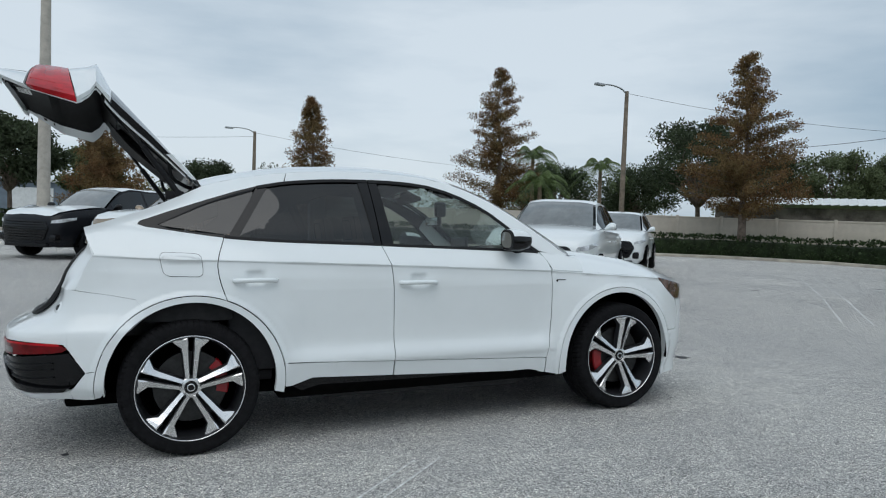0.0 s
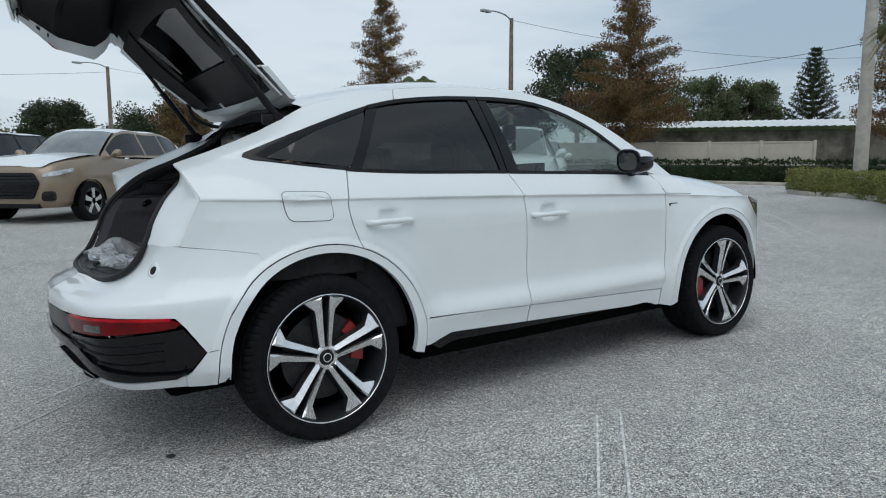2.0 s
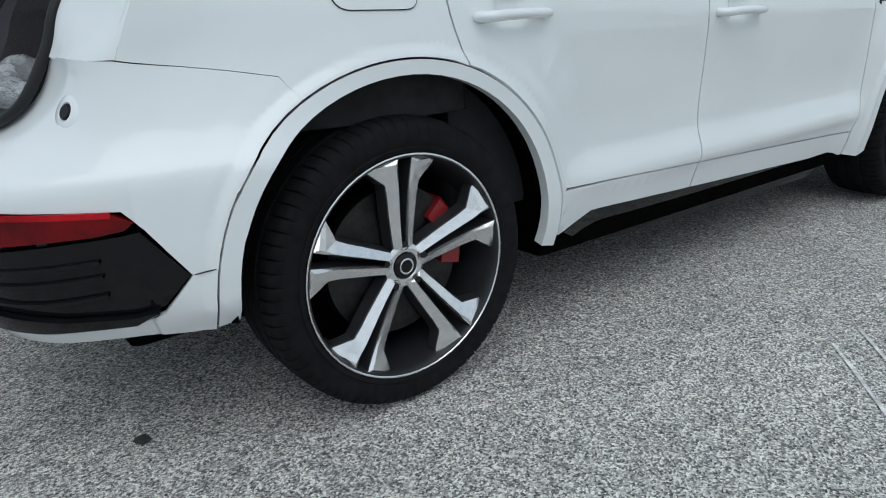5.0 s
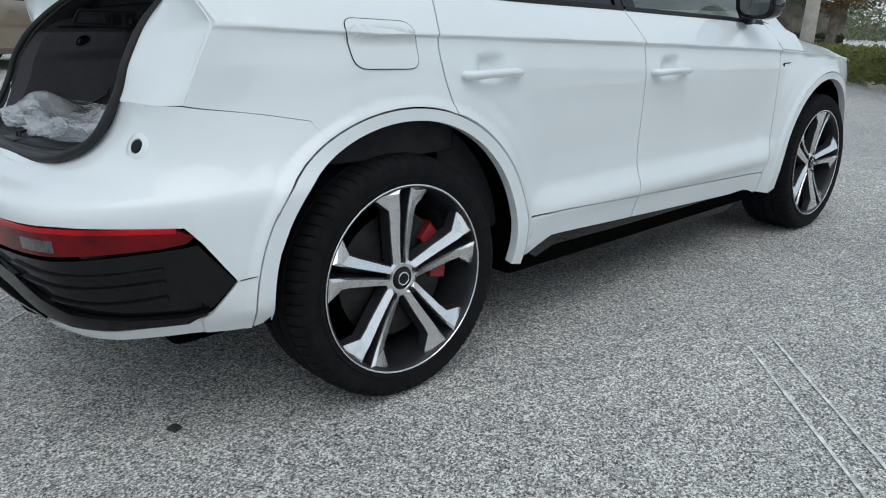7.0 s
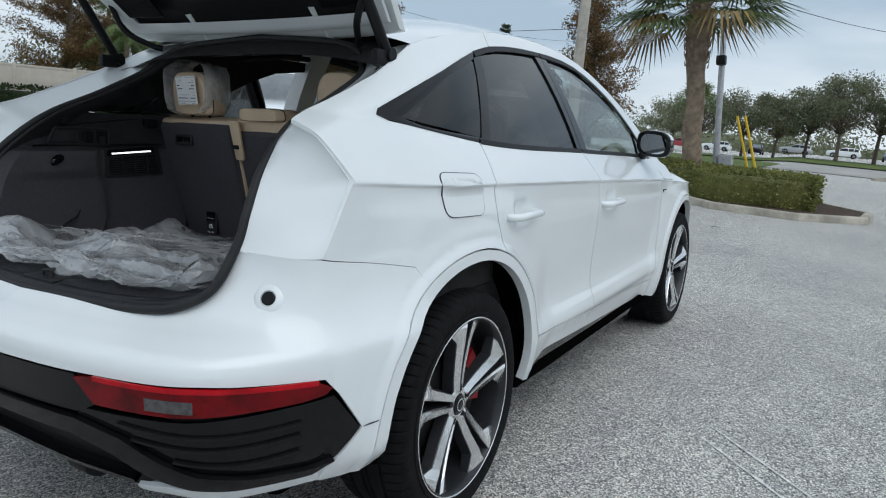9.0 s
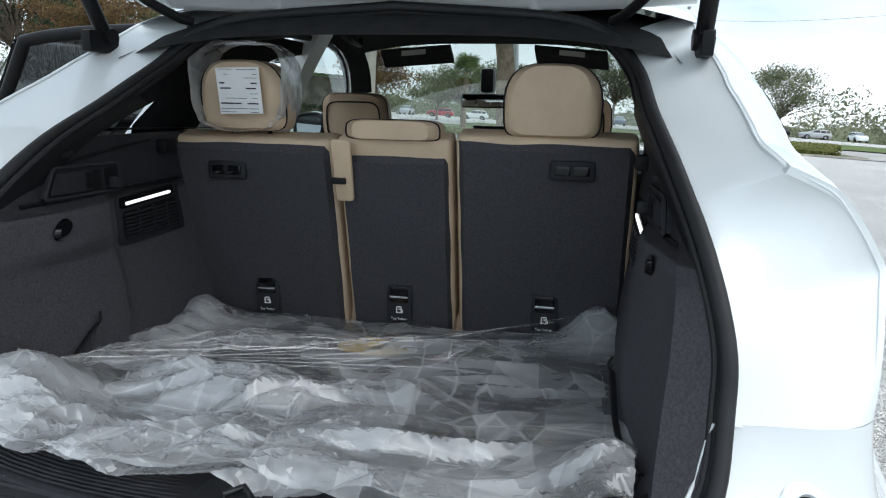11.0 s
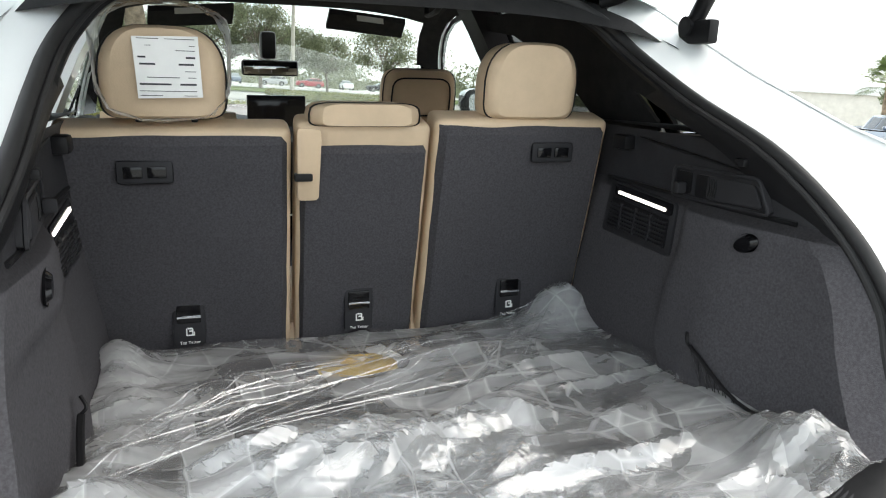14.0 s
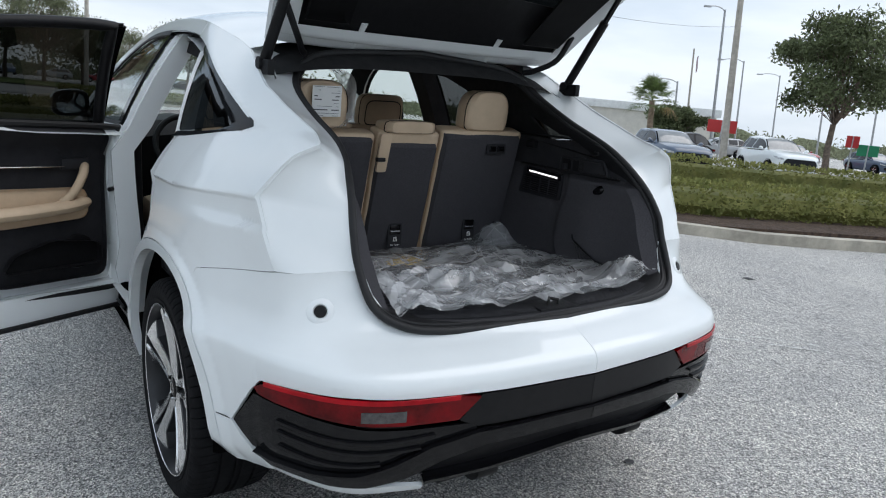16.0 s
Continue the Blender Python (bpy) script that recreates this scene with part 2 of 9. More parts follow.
def lerp_table(x, table):
    """Smooth (monotone) interpolation of y over x."""
    if x <= table[0][0]:
        return table[0][1]
    for i in range(len(table) - 1):
        (x0, y0), (x1, y1) = table[i], table[i + 1]
        if x <= x1:
            m1 = (y1 - y0) / (x1 - x0)
            ma = m1 if i == 0 else (m1 + (y0 - table[i - 1][1]) / (x0 - table[i - 1][0])) / 2
            mb = m1 if i + 2 >= len(table) else (m1 + (table[i + 2][1] - y1) / (table[i + 2][0] - x1)) / 2
            h = x1 - x0
            t = (x - x0) / h
            return (2 * t ** 3 - 3 * t * t + 1) * y0 + (t ** 3 - 2 * t * t + t) * h * ma + (3 * t * t - 2 * t ** 3) * y1 + (t ** 3 - t * t) * h * mb
    return table[-1][1]


def lin_table(x, table):
    if x <= table[0][0]:
        return table[0][1]
    for (x0, y0), (x1, y1) in zip(table, table[1:]):
        if x <= x1:
            return y0 + (y1 - y0) * (x - x0) / (x1 - x0)
    return table[-1][1]


def sstep(a, b, x):
    t = min(1, max(0, (x - a) / (b - a)))
    return t * t * (3 - 2 * t)


def rounded(pts, r=0.03, n=4):
    """A closed outline with its corners rounded."""
    out = []
    k = len(pts)
    for i in range(k):
        p, a, b = Vector(pts[i]), Vector(pts[i - 1]), Vector(pts[(i + 1) % k])
        da, db = (a - p), (b - p)
        ra = min(r, da.length * 0.45)
        rb = min(r, db.length * 0.45)
        s, e = p + da.normalized() * ra, p + db.normalized() * rb
        for j in range(n + 1):
            t = j / n
            out.append(((1 - t) ** 2 * s + 2 * t * (1 - t) * p + t * t * e))
    return out


def dense(pts, step, closed=True):
    out = []
    k = len(pts)
    for i in range(k if closed else k - 1):
        a, b = Vector(pts[i]), Vector(pts[(i + 1) % k])
        m = max(1, int((b - a).length / step + 0.5))
        out += [a.lerp(b, j / m) for j in range(m)]
    if not closed:
        out.append(Vector(pts[-1]))
    return out


def panel(name, outline, fmap, material, parent, label="", step=0.05, thick=0.012, out=0.0, flip=False, cuts=()):
    """A skin panel: a 2D outline cut by a grid, laid on the surface fmap(a, b), with turned-in edges."""
    pts = dense(outline, step)
    bm = bmesh.new()
    vs = [bm.verts.new((p[0], p[1], 0)) for p in pts]
    bm.faces.new(vs)
    bm.normal_update()
    bmesh.ops.triangulate(bm, faces=bm.faces[:])
    a0, a1 = min(p[0] for p in pts), max(p[0] for p in pts)
    b0, b1 = min(p[1] for p in pts), max(p[1] for p in pts)
    for i in range(int(a0 / step) - 1, int(a1 / step) + 2):
        if a0 < i * step < a1:
            bmesh.ops.bisect_plane(bm, geom=bm.verts[:] + bm.edges[:] + bm.faces[:], plane_co=(i * step, 0, 0), plane_no=(1, 0, 0), dist=1e-5)
    for i in range(int(b0 / step) - 1, int(b1 / step) + 2):
        if b0 < i * step < b1:
            bmesh.ops.bisect_plane(bm, geom=bm.verts[:] + bm.edges[:] + bm.faces[:], plane_co=(0, i * step, 0), plane_no=(0, 1, 0), dist=1e-5)
    for (ca, cb), (na, nb) in cuts:
        bmesh.ops.bisect_plane(bm, geom=bm.verts[:] + bm.edges[:] + bm.faces[:], plane_co=(ca, cb, 0), plane_no=(na, nb, 0), dist=1e-5)
    bmesh.ops.remove_doubles(bm, verts=bm.verts[:], dist=1e-4)
    e = 0.002
    nor = {}
    bm.verts.index_update()
    for v in bm.verts:
        a, b = v.co.x, v.co.y
        p = Vector(fmap(a, b))
        da = Vector(fmap(a + e, b)) - Vector(fmap(a - e, b))
        db = Vector(fmap(a, b + e)) - Vector(fmap(a, b - e))
        n = da.cross(db)
        n = n.normalized() if n.length > 1e-12 else Vector((0, 0, 1))
        if flip:
            n = -n
        nor[v.index] = (p, n)
    bnd = [(ed.verts[0].index, ed.verts[1].index) for ed in bm.edges if len(ed.link_faces) == 1]
    faces = [[v.index for v in f.verts] for f in bm.faces]
    fix = []
    N = len(bm.verts)
    for f in faces:
        c = Vector((0, 0, 0))
        for q in range(1, len(f) - 1):
            c += (nor[f[q]][0] - nor[f[0]][0]).cross(nor[f[q + 1]][0] - nor[f[0]][0])
        fix.append(f if c.dot(nor[f[0]][1] + nor[f[1]][1] + nor[f[2]][1]) > 0 else f[::-1])
    verts = [nor[i][0] + nor[i][1] * out for i in range(N)]
    norms = [nor[i][1] for i in range(N)]
    # rounded edge: a small lip 3 mm in, then the flange
    ring1, ring2 = {}, {}
    for i in {i for ed in bnd for i in ed}:
        ring2[i] = len(verts)
        verts.append(nor[i][0] + nor[i][1] * (out - thick))
        norms.append(nor[i][1])
    edges_of = {}
    for f in fix:
        for q in range(len(f)):
            edges_of[(f[q], f[(q + 1) % len(f)])] = 1
    sides = []
    for i, j in bnd:
        if (i, j) not in edges_of:
            i, j = j, i
        sides.append([j, i, ring2[i], ring2[j]])
    bm.free()
    me = bpy.data.meshes.new(name)
    me.from_pydata([tuple(v) for v in verts], [], fix + sides)
    me.update()
    nf = len(fix)
    ln = []
    for k, p in enumerate(me.polygons):
        p.use_smooth = True
        for li in p.loop_indices:
            ln.append(norms[me.loops[li].vertex_index] if k < nf else p.normal.copy())
    me.normals_split_custom_set(ln)
    return link(name, me, material, parent, label)


def loft(name, curves, material, parent=None, label="", closed=False, smooth=True, caps=False):
    """A skin across sections of equal point count."""
    bm = bmesh.new()
    rows = [[bm.verts.new(p) for p in c] for c in curves]
    for a, b in zip(rows, rows[1:]):
        k = len(a)
        for i in range(k if closed else k - 1):
            j = (i + 1) % k
            try:
                bm.faces.new((a[i], a[j], b[j], b[i]))
            except ValueError:
                pass
    if caps:
        bm.faces.new(rows[0][::-1])
        bm.faces.new(rows[-1])
    bmesh.ops.remove_doubles(bm, verts=bm.verts[:], dist=1e-5)
    bmesh.ops.recalc_face_normals(bm, faces=bm.faces[:])
    return part(name, bm, material, parent, label, smooth)


def tube(name, pts, r, material, parent=None, label="", seg=10, closed=False, flat=1.0, up=None):
    """A round (or flattened) bar along a path; r may be a list."""
    P = [Vector(p) for p in pts]
    k = len(P)
    R = r if isinstance(r, (list, tuple)) else [r] * k
    curves = []
    ref = Vector(up) if up else None
    for i in range(k):
        t = (P[(i + 1) % k] - P[i - 1]) if closed else (P[min(i + 1, k - 1)] - P[max(i - 1, 0)])
        t.normalize()
        if ref is None:
            ref = Vector((0, 0, 1)) if abs(t.z) < 0.9 else Vector((1, 0, 0))
        a = t.cross(ref).normalized()
        b = a.cross(t).normalized()
        if not up:
            ref = b
        curves.append([P[i] + a * math.cos(2 * math.pi * j / seg) * R[i] + b * math.sin(2 * math.pi * j / seg) * R[i] * flat for j in range(seg)])
    if closed:
        curves.append(curves[0])
    return loft(name, curves, material, parent, label, closed=True, caps=not closed)


def box(name, lo, hi, material, parent=None, label="", bevel=0.008, m=None, seg=2):
    bm = bmesh.new()
    bmesh.ops.create_cube(bm, size=1)
    for v in bm.verts:
        v.co = Vector([lo[i] + (v.co[i] + 0.5) * (hi[i] - lo[i]) for i in range(3)])
    if bevel:
        bmesh.ops.bevel(bm, geom=bm.edges[:], offset=bevel, segments=seg, affect="EDGES", profile=0.6)
    if m:
        bmesh.ops.transform(bm, matrix=m, verts=bm.verts)
    return part(name, bm, material, parent, label)


def prism(name, outline, fmap, depth, material, parent=None, label="", bevel=0.004):
    """A flat outline mapped to 3D by fmap(a, b, d) and given depth."""
    bm = bmesh.new()
    top = [bm.verts.new(fmap(p[0], p[1], 0)) for p in outline]
    bot = [bm.verts.new(fmap(p[0], p[1], depth)) for p in outline]
    k = len(top)
    f1, f2 = bm.faces.new(top), bm.faces.new(bot[::-1])
    for i in range(k):
        j = (i + 1) % k
        bm.faces.new((top[j], top[i], bot[i], bot[j]))
    bmesh.ops.recalc_face_normals(bm, faces=bm.faces[:])
    if bevel:
        bmesh.ops.bevel(bm, geom=[e for e in f1.edges] + [e for e in f2.edges], offset=bevel, segments=2, affect="EDGES", profile=0.6)
    return part(name, bm, material, parent, label)


def lathe(name, profile, material, parent=None, label="", seg=48, axis="y", at=(0, 0, 0), closed=False):
    """profile: (radius, along the axis)."""
    curves = []
    prof = list(profile)
    for i in range(seg + 1):
        a = 2 * math.pi * i / seg
        c, s = math.cos(a), math.sin(a)
        if axis == "y":
            curves.append([Vector(at) + Vector((r * c, h, r * s)) for r, h in prof])
        elif axis == "z":
            curves.append([Vector(at) + Vector((r * c, r * s, h)) for r, h in prof])
        else:
            curves.append([Vector(at) + Vector((h, r * c, r * s)) for r, h in prof])
    return loft(name, curves, material, parent, label, closed=closed)


# ---------------------------------------------------------------- the main car: surfaces
# x runs forward from the rear axle, y to the car's left, z up from the ground
WB, ZW = 2.824, 0.366
LOWX = [(-1.5, -.945), (-1.2, -.918), (-.92, -.835), (-.65, -.620), (-.40, -.40), (0, 0), (3.0, 3.0), (3.25, 3.248), (3.5, 3.475), (3.75, 3.64), (4.0, 3.73), (4.3, 3.765)]
LOWY = [(-1.5, 0), (-1.2, .40), (-.92, .718), (-.65, .888), (-.40, .930), (0, .938), (.6, .942), (1.2, .945), (2.2, .942), (2.8, .935), (3.0, .922), (3.25, .878), (3.5, .78), (3.75, .59), (4.0, .31), (4.3, 0)]
UPX = [(-1.5, -.74), (-1.2, -.715), (-.92, -.64), (-.58, -.565), (-.40, -.40), (0, 0), (.4, .4)]
UPY = [(-1.5, 0), (-1.2, .30), (-.92, .62), (-.58, .832), (-.40, .870), (-.2, .908), (0, .929), (.2, .938), (.4, .941)]
BLEND = [(0, 1), (.60, 1), (.66, 1), (.69, .93), (.72, .66), (.76, .38), (.82, .14), (.87, .03), (.90, 0), (2, 0)]
CREASE = [(-.58, 1.085), (-.06, 1.056), (.14, 1.052), (1.13, 1.014), (2.25, .968), (3.17, .905), (3.5, .86)]
BELT = [(-.6, 1.262), (-.24, 1.232), (.19, 1.172), (1.09, 1.132), (2.18, 1.085), (2.6, 1.05)]
WINTOP = [(-.27, 1.258), (.1, 1.390), (.357, 1.472), (.537, 1.509), (.8, 1.534), (1.03, 1.541), (1.3, 1.538), (1.48, 1.518), (1.69, 1.452), (1.89, 1.344), (2.18, 1.095)]
RAIL = [(-.53, 1.225), (-.29, 1.305), (-.10, 1.382), (.07, 1.468), (.36, 1.537), (.6, 1.572), (1.0, 1.594), (1.3, 1.587), (1.6, 1.545), (1.9, 1.425), (2.2, 1.225), (2.42, 1.065)]
ARCH_R, ARCH_F, RA, RB = (.012, .372), (2.80, .358), .437, .489


def zcrease(x): return lin_table(x, CREASE)
def zbelt(x): return lerp_table(x, BELT)
def zwin(x): return lerp_table(x, WINTOP)
def zrail(x): return lerp_table(x, RAIL)


DOORD = [(.26, -.065), (.34, -.035), (.42, -.012), (.455, .004), (.485, .003), (.55, -.017), (.62, -.021), (.75, -.012), (.88, -.002)]
HANDLES = [(.335, .938), (1.305, .908)]
PLAIND = [(.26, -.05), (.40, -.016), (.6, -.004), (.85, 0)]
BUMPD = [(.28, -.13), (.33, -.075), (.40, -.03), (.5, -.006), (.6, 0)]


def offset(s, z):
    zc = zcrease(s)
    if z > zc:
        zz = min(z, zbelt(s))
        d = 0.003 - (zz - zc) * 0.55 - (zz - zc) ** 2 * 1.45
        h = z - zz
        zs = zwin(s) if s > -.24 else zwin(-.24) + (s + .24) * .3
        turn = lin_table(s, [(-.2, 1.5), (.06, .8), (.5, 0)])
        over = max(0, z - zs)
        return d - 0.38 * h - 0.38 * h * h - turn * (math.sqrt(over * over + .0004) - .02)
    wd = sstep(.42, .66, s) * (1 - sstep(2.15, 2.33, s))
    wb = 1 - sstep(-.62, -.42, s)
    d = lerp_table(z, PLAIND) * (1 - wd) * (1 - wb) + lerp_table(z, DOORD) * wd + lerp_table(z, BUMPD) * wb
    d += 0.003 * sstep(zc - 0.012, zc, z) - 0.005 * sstep(zc - 0.10, zc - 0.012, z) * (1 - sstep(zc - .012, zc, z)) * sstep(-.5, -.3, s)
    # lower edges tuck in behind the rear wheel
    d -= .035 * sstep(.40, .325, z) * sstep(-.30, -.40, s) * (1 - wb)
    # ledge across the bumper's top
    d += .014 * sstep(.738, .716, z) * sstep(-.72, -1.0, s)
    # hollows behind the door handles
    for cx, cz in HANDLES:
        if abs(s - cx) < .09 and abs(z - cz) < .09:
            d -= .020 * math.exp(-((s - cx) / .050) ** 4 - ((z - cz - .012) / .036) ** 4)
    for cx, cz in (ARCH_R, ARCH_F):
        r = math.hypot(s - cx, z - cz)
        if r < 0.75 and s > -.62:
            d += 0.013 * (1 - sstep(RB, RB + .035, r)) + 0.006 * (1 - sstep(.51, .585, r)) + 0.012 * (1 - sstep(.54, .72, r))
    return d


def skin(side):
    """The body's outer skin over (s, z): s is x along the flank and goes on round both ends."""
    def f(s, z):
        b = min(1, max(0, lerp_table(z, BLEND))) if s < .4 else 1
        x, y = lerp_table(s, LOWX), lerp_table(s, LOWY)
        if s < .4:
            x, y = x * b + lerp_table(s, UPX) * (1 - b), y * b + lerp_table(s, UPY) * (1 - b)
        e = 0.01
        tx = lerp_table(s + e, LOWX) - lerp_table(s - e, LOWX)
        ty = lerp_table(s + e, LOWY) - lerp_table(s - e, LOWY)
        if -.4 < s < 3.0:
            tx, ty = 1, 0
        n = math.hypot(tx, ty)
        if s <= -.4:
            zc = zcrease(s)
            k = sstep(zc - .08, zc + .01, z)
            tx, ty, n = tx / n * (1 - k) + k, ty / n * (1 - k), 1
            n = math.hypot(tx, ty)
        d = offset(s, z)
        return Vector((x - ty / n * d, side * (y + tx / n * d), z))
    return f


def arc(c, r, a0, a1, n=24):
    return [(c[0] + r * math.cos(radians(a0 + (a1 - a0) * i / n)), c[1] + r * math.sin(radians(a0 + (a1 - a0) * i / n))) for i in range(n + 1)]


def ang(c, p):
    return math.degrees(math.atan2(p[1] - c[1], p[0] - c[0]))


def sill(x): return .473 + (x - .486) * (.395 - .473) / 1.731
def under(x): return .335 - (x - .5) * .025
def skirt(x): return under(x) + .042 - (x - .6) * .018


G = 0.0026   # half a shut line
car = base("suv_coupe", "glossy white coupe SUV with tailgate and rear door open", "car")


def strip2d(name, line, w, fmap, material, parent, label="", out=0.004, closed=False, n=None, thick=0.006, flip=False):
    """A trim band of width w laid along a 2D line on the skin."""
    L = dense(line, 0.03, closed)
    k = len(L)
    a, b, c, d = [], [], [], []
    e = 0.002
    for i, p in enumerate(L):
        t = (L[(i + 1) % k] - L[i - 1]) if closed else (L[min(i + 1, k - 1)] - L[max(0, i - 1)])
        t = Vector((t[0], t[1]))
        t.normalize()
        q = Vector((p[0], p[1])) + Vector((-t.y, t.x)) * w
        for (u, v), hi, lo in (((p[0], p[1]), a, d), ((q.x, q.y), b, c)):
            P = Vector(fmap(u, v))
            nn = (Vector(fmap(u + e, v)) - P).cross(Vector(fmap(u, v + e)) - P).normalized() * (-1 if flip else 1)
            hi.append(P + nn * out)
            lo.append(P + nn * (out - thick))
    if closed:
        for q in (a, b, c, d):
            q.append(q[0])
    return loft(name, [d, a, b, c], material, parent, label)


RIDGE2D = [(-.570, .897), (-.472, 1.085), (-.53, 1.225)]
RAILX = (.45, .36, .25, .15, .07, -.05, -.15, -.26, -.38, -.46)
SEAM_M = [(1.093, 1.128), (1.118, 1.05), (1.138, .98), (1.150, .8), (1.155, .36)]
SEAM_F = [(2.197, 1.088), (2.235, 1.03), (2.257, .908), (2.25, .65), (2.219, .398)]
SEAM_R = [(.176, 1.170), (.138, 1.052), (.145, .95), (.182, .832)]


def sh(line, d):
    return [(x + d, z) for x, z in line]


CUTS = []
for (xa, za), (xb, zb) in zip(CREASE[:-2], CREASE[1:-1]):
    for dz in (-.016, -.008, 0, .008):
        CUTS.append(((xa, za + dz), (za - zb, xb - xa)))


def flank(side):
    fm = skin(side)
    fl = side > 0
    P = lambda *a, **k: panel(*a, flip=fl, **k)
    W = M["white"]
    s_m = [tuple(v) for v in spline([(x, z, 0) for x, z in SEAM_M], 14)]
    s_f = [tuple(v) for v in spline([(x, z, 0) for x, z in SEAM_F], 12)]
    s_r = [tuple(v) for v in spline([(x, z, 0) for x, z in SEAM_R], 10)]
    s_m, s_f, s_r = [(p[0], p[1]) for p in s_m], [(p[0], p[1]) for p in s_f], [(p[0], p[1]) for p in s_r]
    low_m = (1.153, sill(1.153))
    s_m_up = [p for p in s_m if p[1] > low_m[1] + .02] + [low_m]
    s_f_up = [p for p in s_f if p[1] > .42] + [(2.219, sill(2.219))]
    belt = lambda a, b, n=10, dz=0: [(a + (b - a) * i / n, zbelt(a + (b - a) * i / n) + dz) for i in range(n + 1)]
    # doors
    out_fd = sh(s_m_up, G)[::-1] + belt(1.097, 2.19) + sh(s_f_up, -G)
    fd = P("front_door", out_fd, fm, W, car, step=.0145, cuts=CUTS[8:16])
    archline = arc(ARCH_R, RB + 2 * G, ang(ARCH_R, (.182, .832)), ang(ARCH_R, (.489, .46)), 14)
    out_rd = sh(s_r, G) + archline[1:] + [(.52, sill(.52))] + sh(s_m_up, -G)[::-1] + belt(1.09, .18)[0:]
    rd = P("rear_door", out_rd, fm, W, car, step=.0145, cuts=CUTS[4:12])
    # lower door mouldings
    m1 = [(1.158, skirt(1.158)), (1.158, sill(1.158) - .006), (2.214, sill(2.214) - .006), (2.219, under(2.2)), (2.16, under(2.16)), (2.06, skirt(2.06))]
    P("door_moulding", m1, fm, W, fd)
    m2 = [(.505, under(.5) + .0), (.497, sill(.5) - .006), (1.150, sill(1.150) - .006), (1.150, skirt(1.15)), (.66, skirt(.66)), (.54, under(.54))]
    P("door_moulding", m2, fm, W, rd)
    # quarter panel with the rear pillar
    win_top = [(x, zwin(x)) for x in (-.15, -.05, .05, .15, .25, .357, .45, .537)]
    a_seam = arc(ARCH_R, RB + G, ang(ARCH_R, (-.235, .80)), ang(ARCH_R, (.182, .832)), 10)
    quarter = a_seam[:-1] + sh(s_r[::-1], -G) + belt(.17, -.22, 8) + [(-.262, 1.250)] + win_top + [(.56, zrail(.56))] \
        + [(x, zrail(x)) for x in RAILX] + [RIDGE2D[2], RIDGE2D[1], (RIDGE2D[0][0], RIDGE2D[0][1] + .0006), (-.45, .8795), (-.36, .8645), (-.27, .8465)]
    q = P("quarter_panel", quarter, fm, W, car, step=.016, cuts=CUTS[:8])
    # bumper flank, as far as the dark lower corner
    bump = [(-.58, .8962), (-.45, .8780), (-.36, .8630), (-.27, .8450)] + arc(ARCH_R, RB + G, ang(ARCH_R, (-.235, .80)), 184.5, 12) \
        + [(-.53, .331), (-.66, .336), (-.85, .330), (-1.02, .342), (-1.1, .335), (-1.1, .352), (-1.02, .372), (-.85, .361), (-.66, .374), (-.592, .396), (-.518, .478), (-.60, .585), (-.64, .625), (-.92, .64), (-1.2, .633), (-1.5, .628), (-1.5, .752), (-1.2, .755), (-1.06, .763), (-1.0, .785), (-.955, .84), (-.925, .9045), (-.70, .8995)]
    P("bumper_skin", bump, fm, W, bumper[0], step=.0135)
    # fender
    fender = sh(s_f, G)[1:] + [(2.225, under(2.2))] + arc(ARCH_F, RB + G, 190, 20, 22) + [(3.40, .52), (3.46, .62), (3.40, .74), (3.30, .80), (3.17, zcrease(3.17) - .003)] \
        + [(x, zcrease(x) - .003) for x in (3.0, 2.8, 2.6, 2.4, 2.26)]
    P("fender_shoulder", [(2.262, .973), (2.50, .958), (2.50, 1.035), (2.42, 1.06), (2.30, 1.082), (2.205, 1.089), (2.240, 1.03)], fm, W, car, step=.02)
    fen = P("fender", fender, fm, W, car, step=.02)
    P("front_bumper_skin", [(3.24, .20), (3.245, .45), (3.28, .52), (3.41, .515), (3.47, .62), (3.41, .74), (3.7, .72), (4.3, .72), (4.3, .20)], fm, W, bumper[1])
    P("headlamp", [(3.175, .903), (3.31, .80), (3.41, .745), (3.75, .73), (3.72, .81), (3.4, .865)], fm, M["headlamp"], fen, "smoked headlamp with an amber edge", out=0.002)
    # seam across the bumper flank
    strip2d("bumper_seam", [(-.470, .487), (-.514, .480)], .0016, fm, M["black"], bumper[0], out=.0012, thick=.003, flip=fl)
    # arch mouldings
    for c, a0, a1, lab in ((ARCH_R, -8, 184, ""), (ARCH_F, -10, 190, "")):
        o = arc(c, RB - G, a0, a1, 40) + arc((c[0], c[1] + .017), RA, a1 + 1.5, a0 - 1.5, 40)
        P("arch_moulding", o, fm, W, q if c is ARCH_R else fen, step=0.035, thick=0.03)
    # gloss black skirt under the doors
    sk = [(.545, under(.54) - .006), (.66, skirt(.66) - .003), (2.06, skirt(2.06) - .003), (2.16, under(2.16) - .004), (2.12, .262), (2.0, .225), (.75, .245), (.60, .300)]
    P("side_skirt", sk, fm, M["black_gloss"], car, "gloss black side skirt", out=-.002, thick=.05)
    # fuel flap on the car's right
    if side < 0:
        o = rounded([(-.159, 1.093), (.050, 1.083), (.062, .962), (-.135, .968)], .035, 5)
        flap = P("fuel_flap", o, fm, W, q, out=0.003, thick=.005, step=.03)
        strip2d("flap_gap", [(p[0], p[1]) for p in o], .0022, fm, M["black"], q, out=0.0022, closed=True, thick=.003)
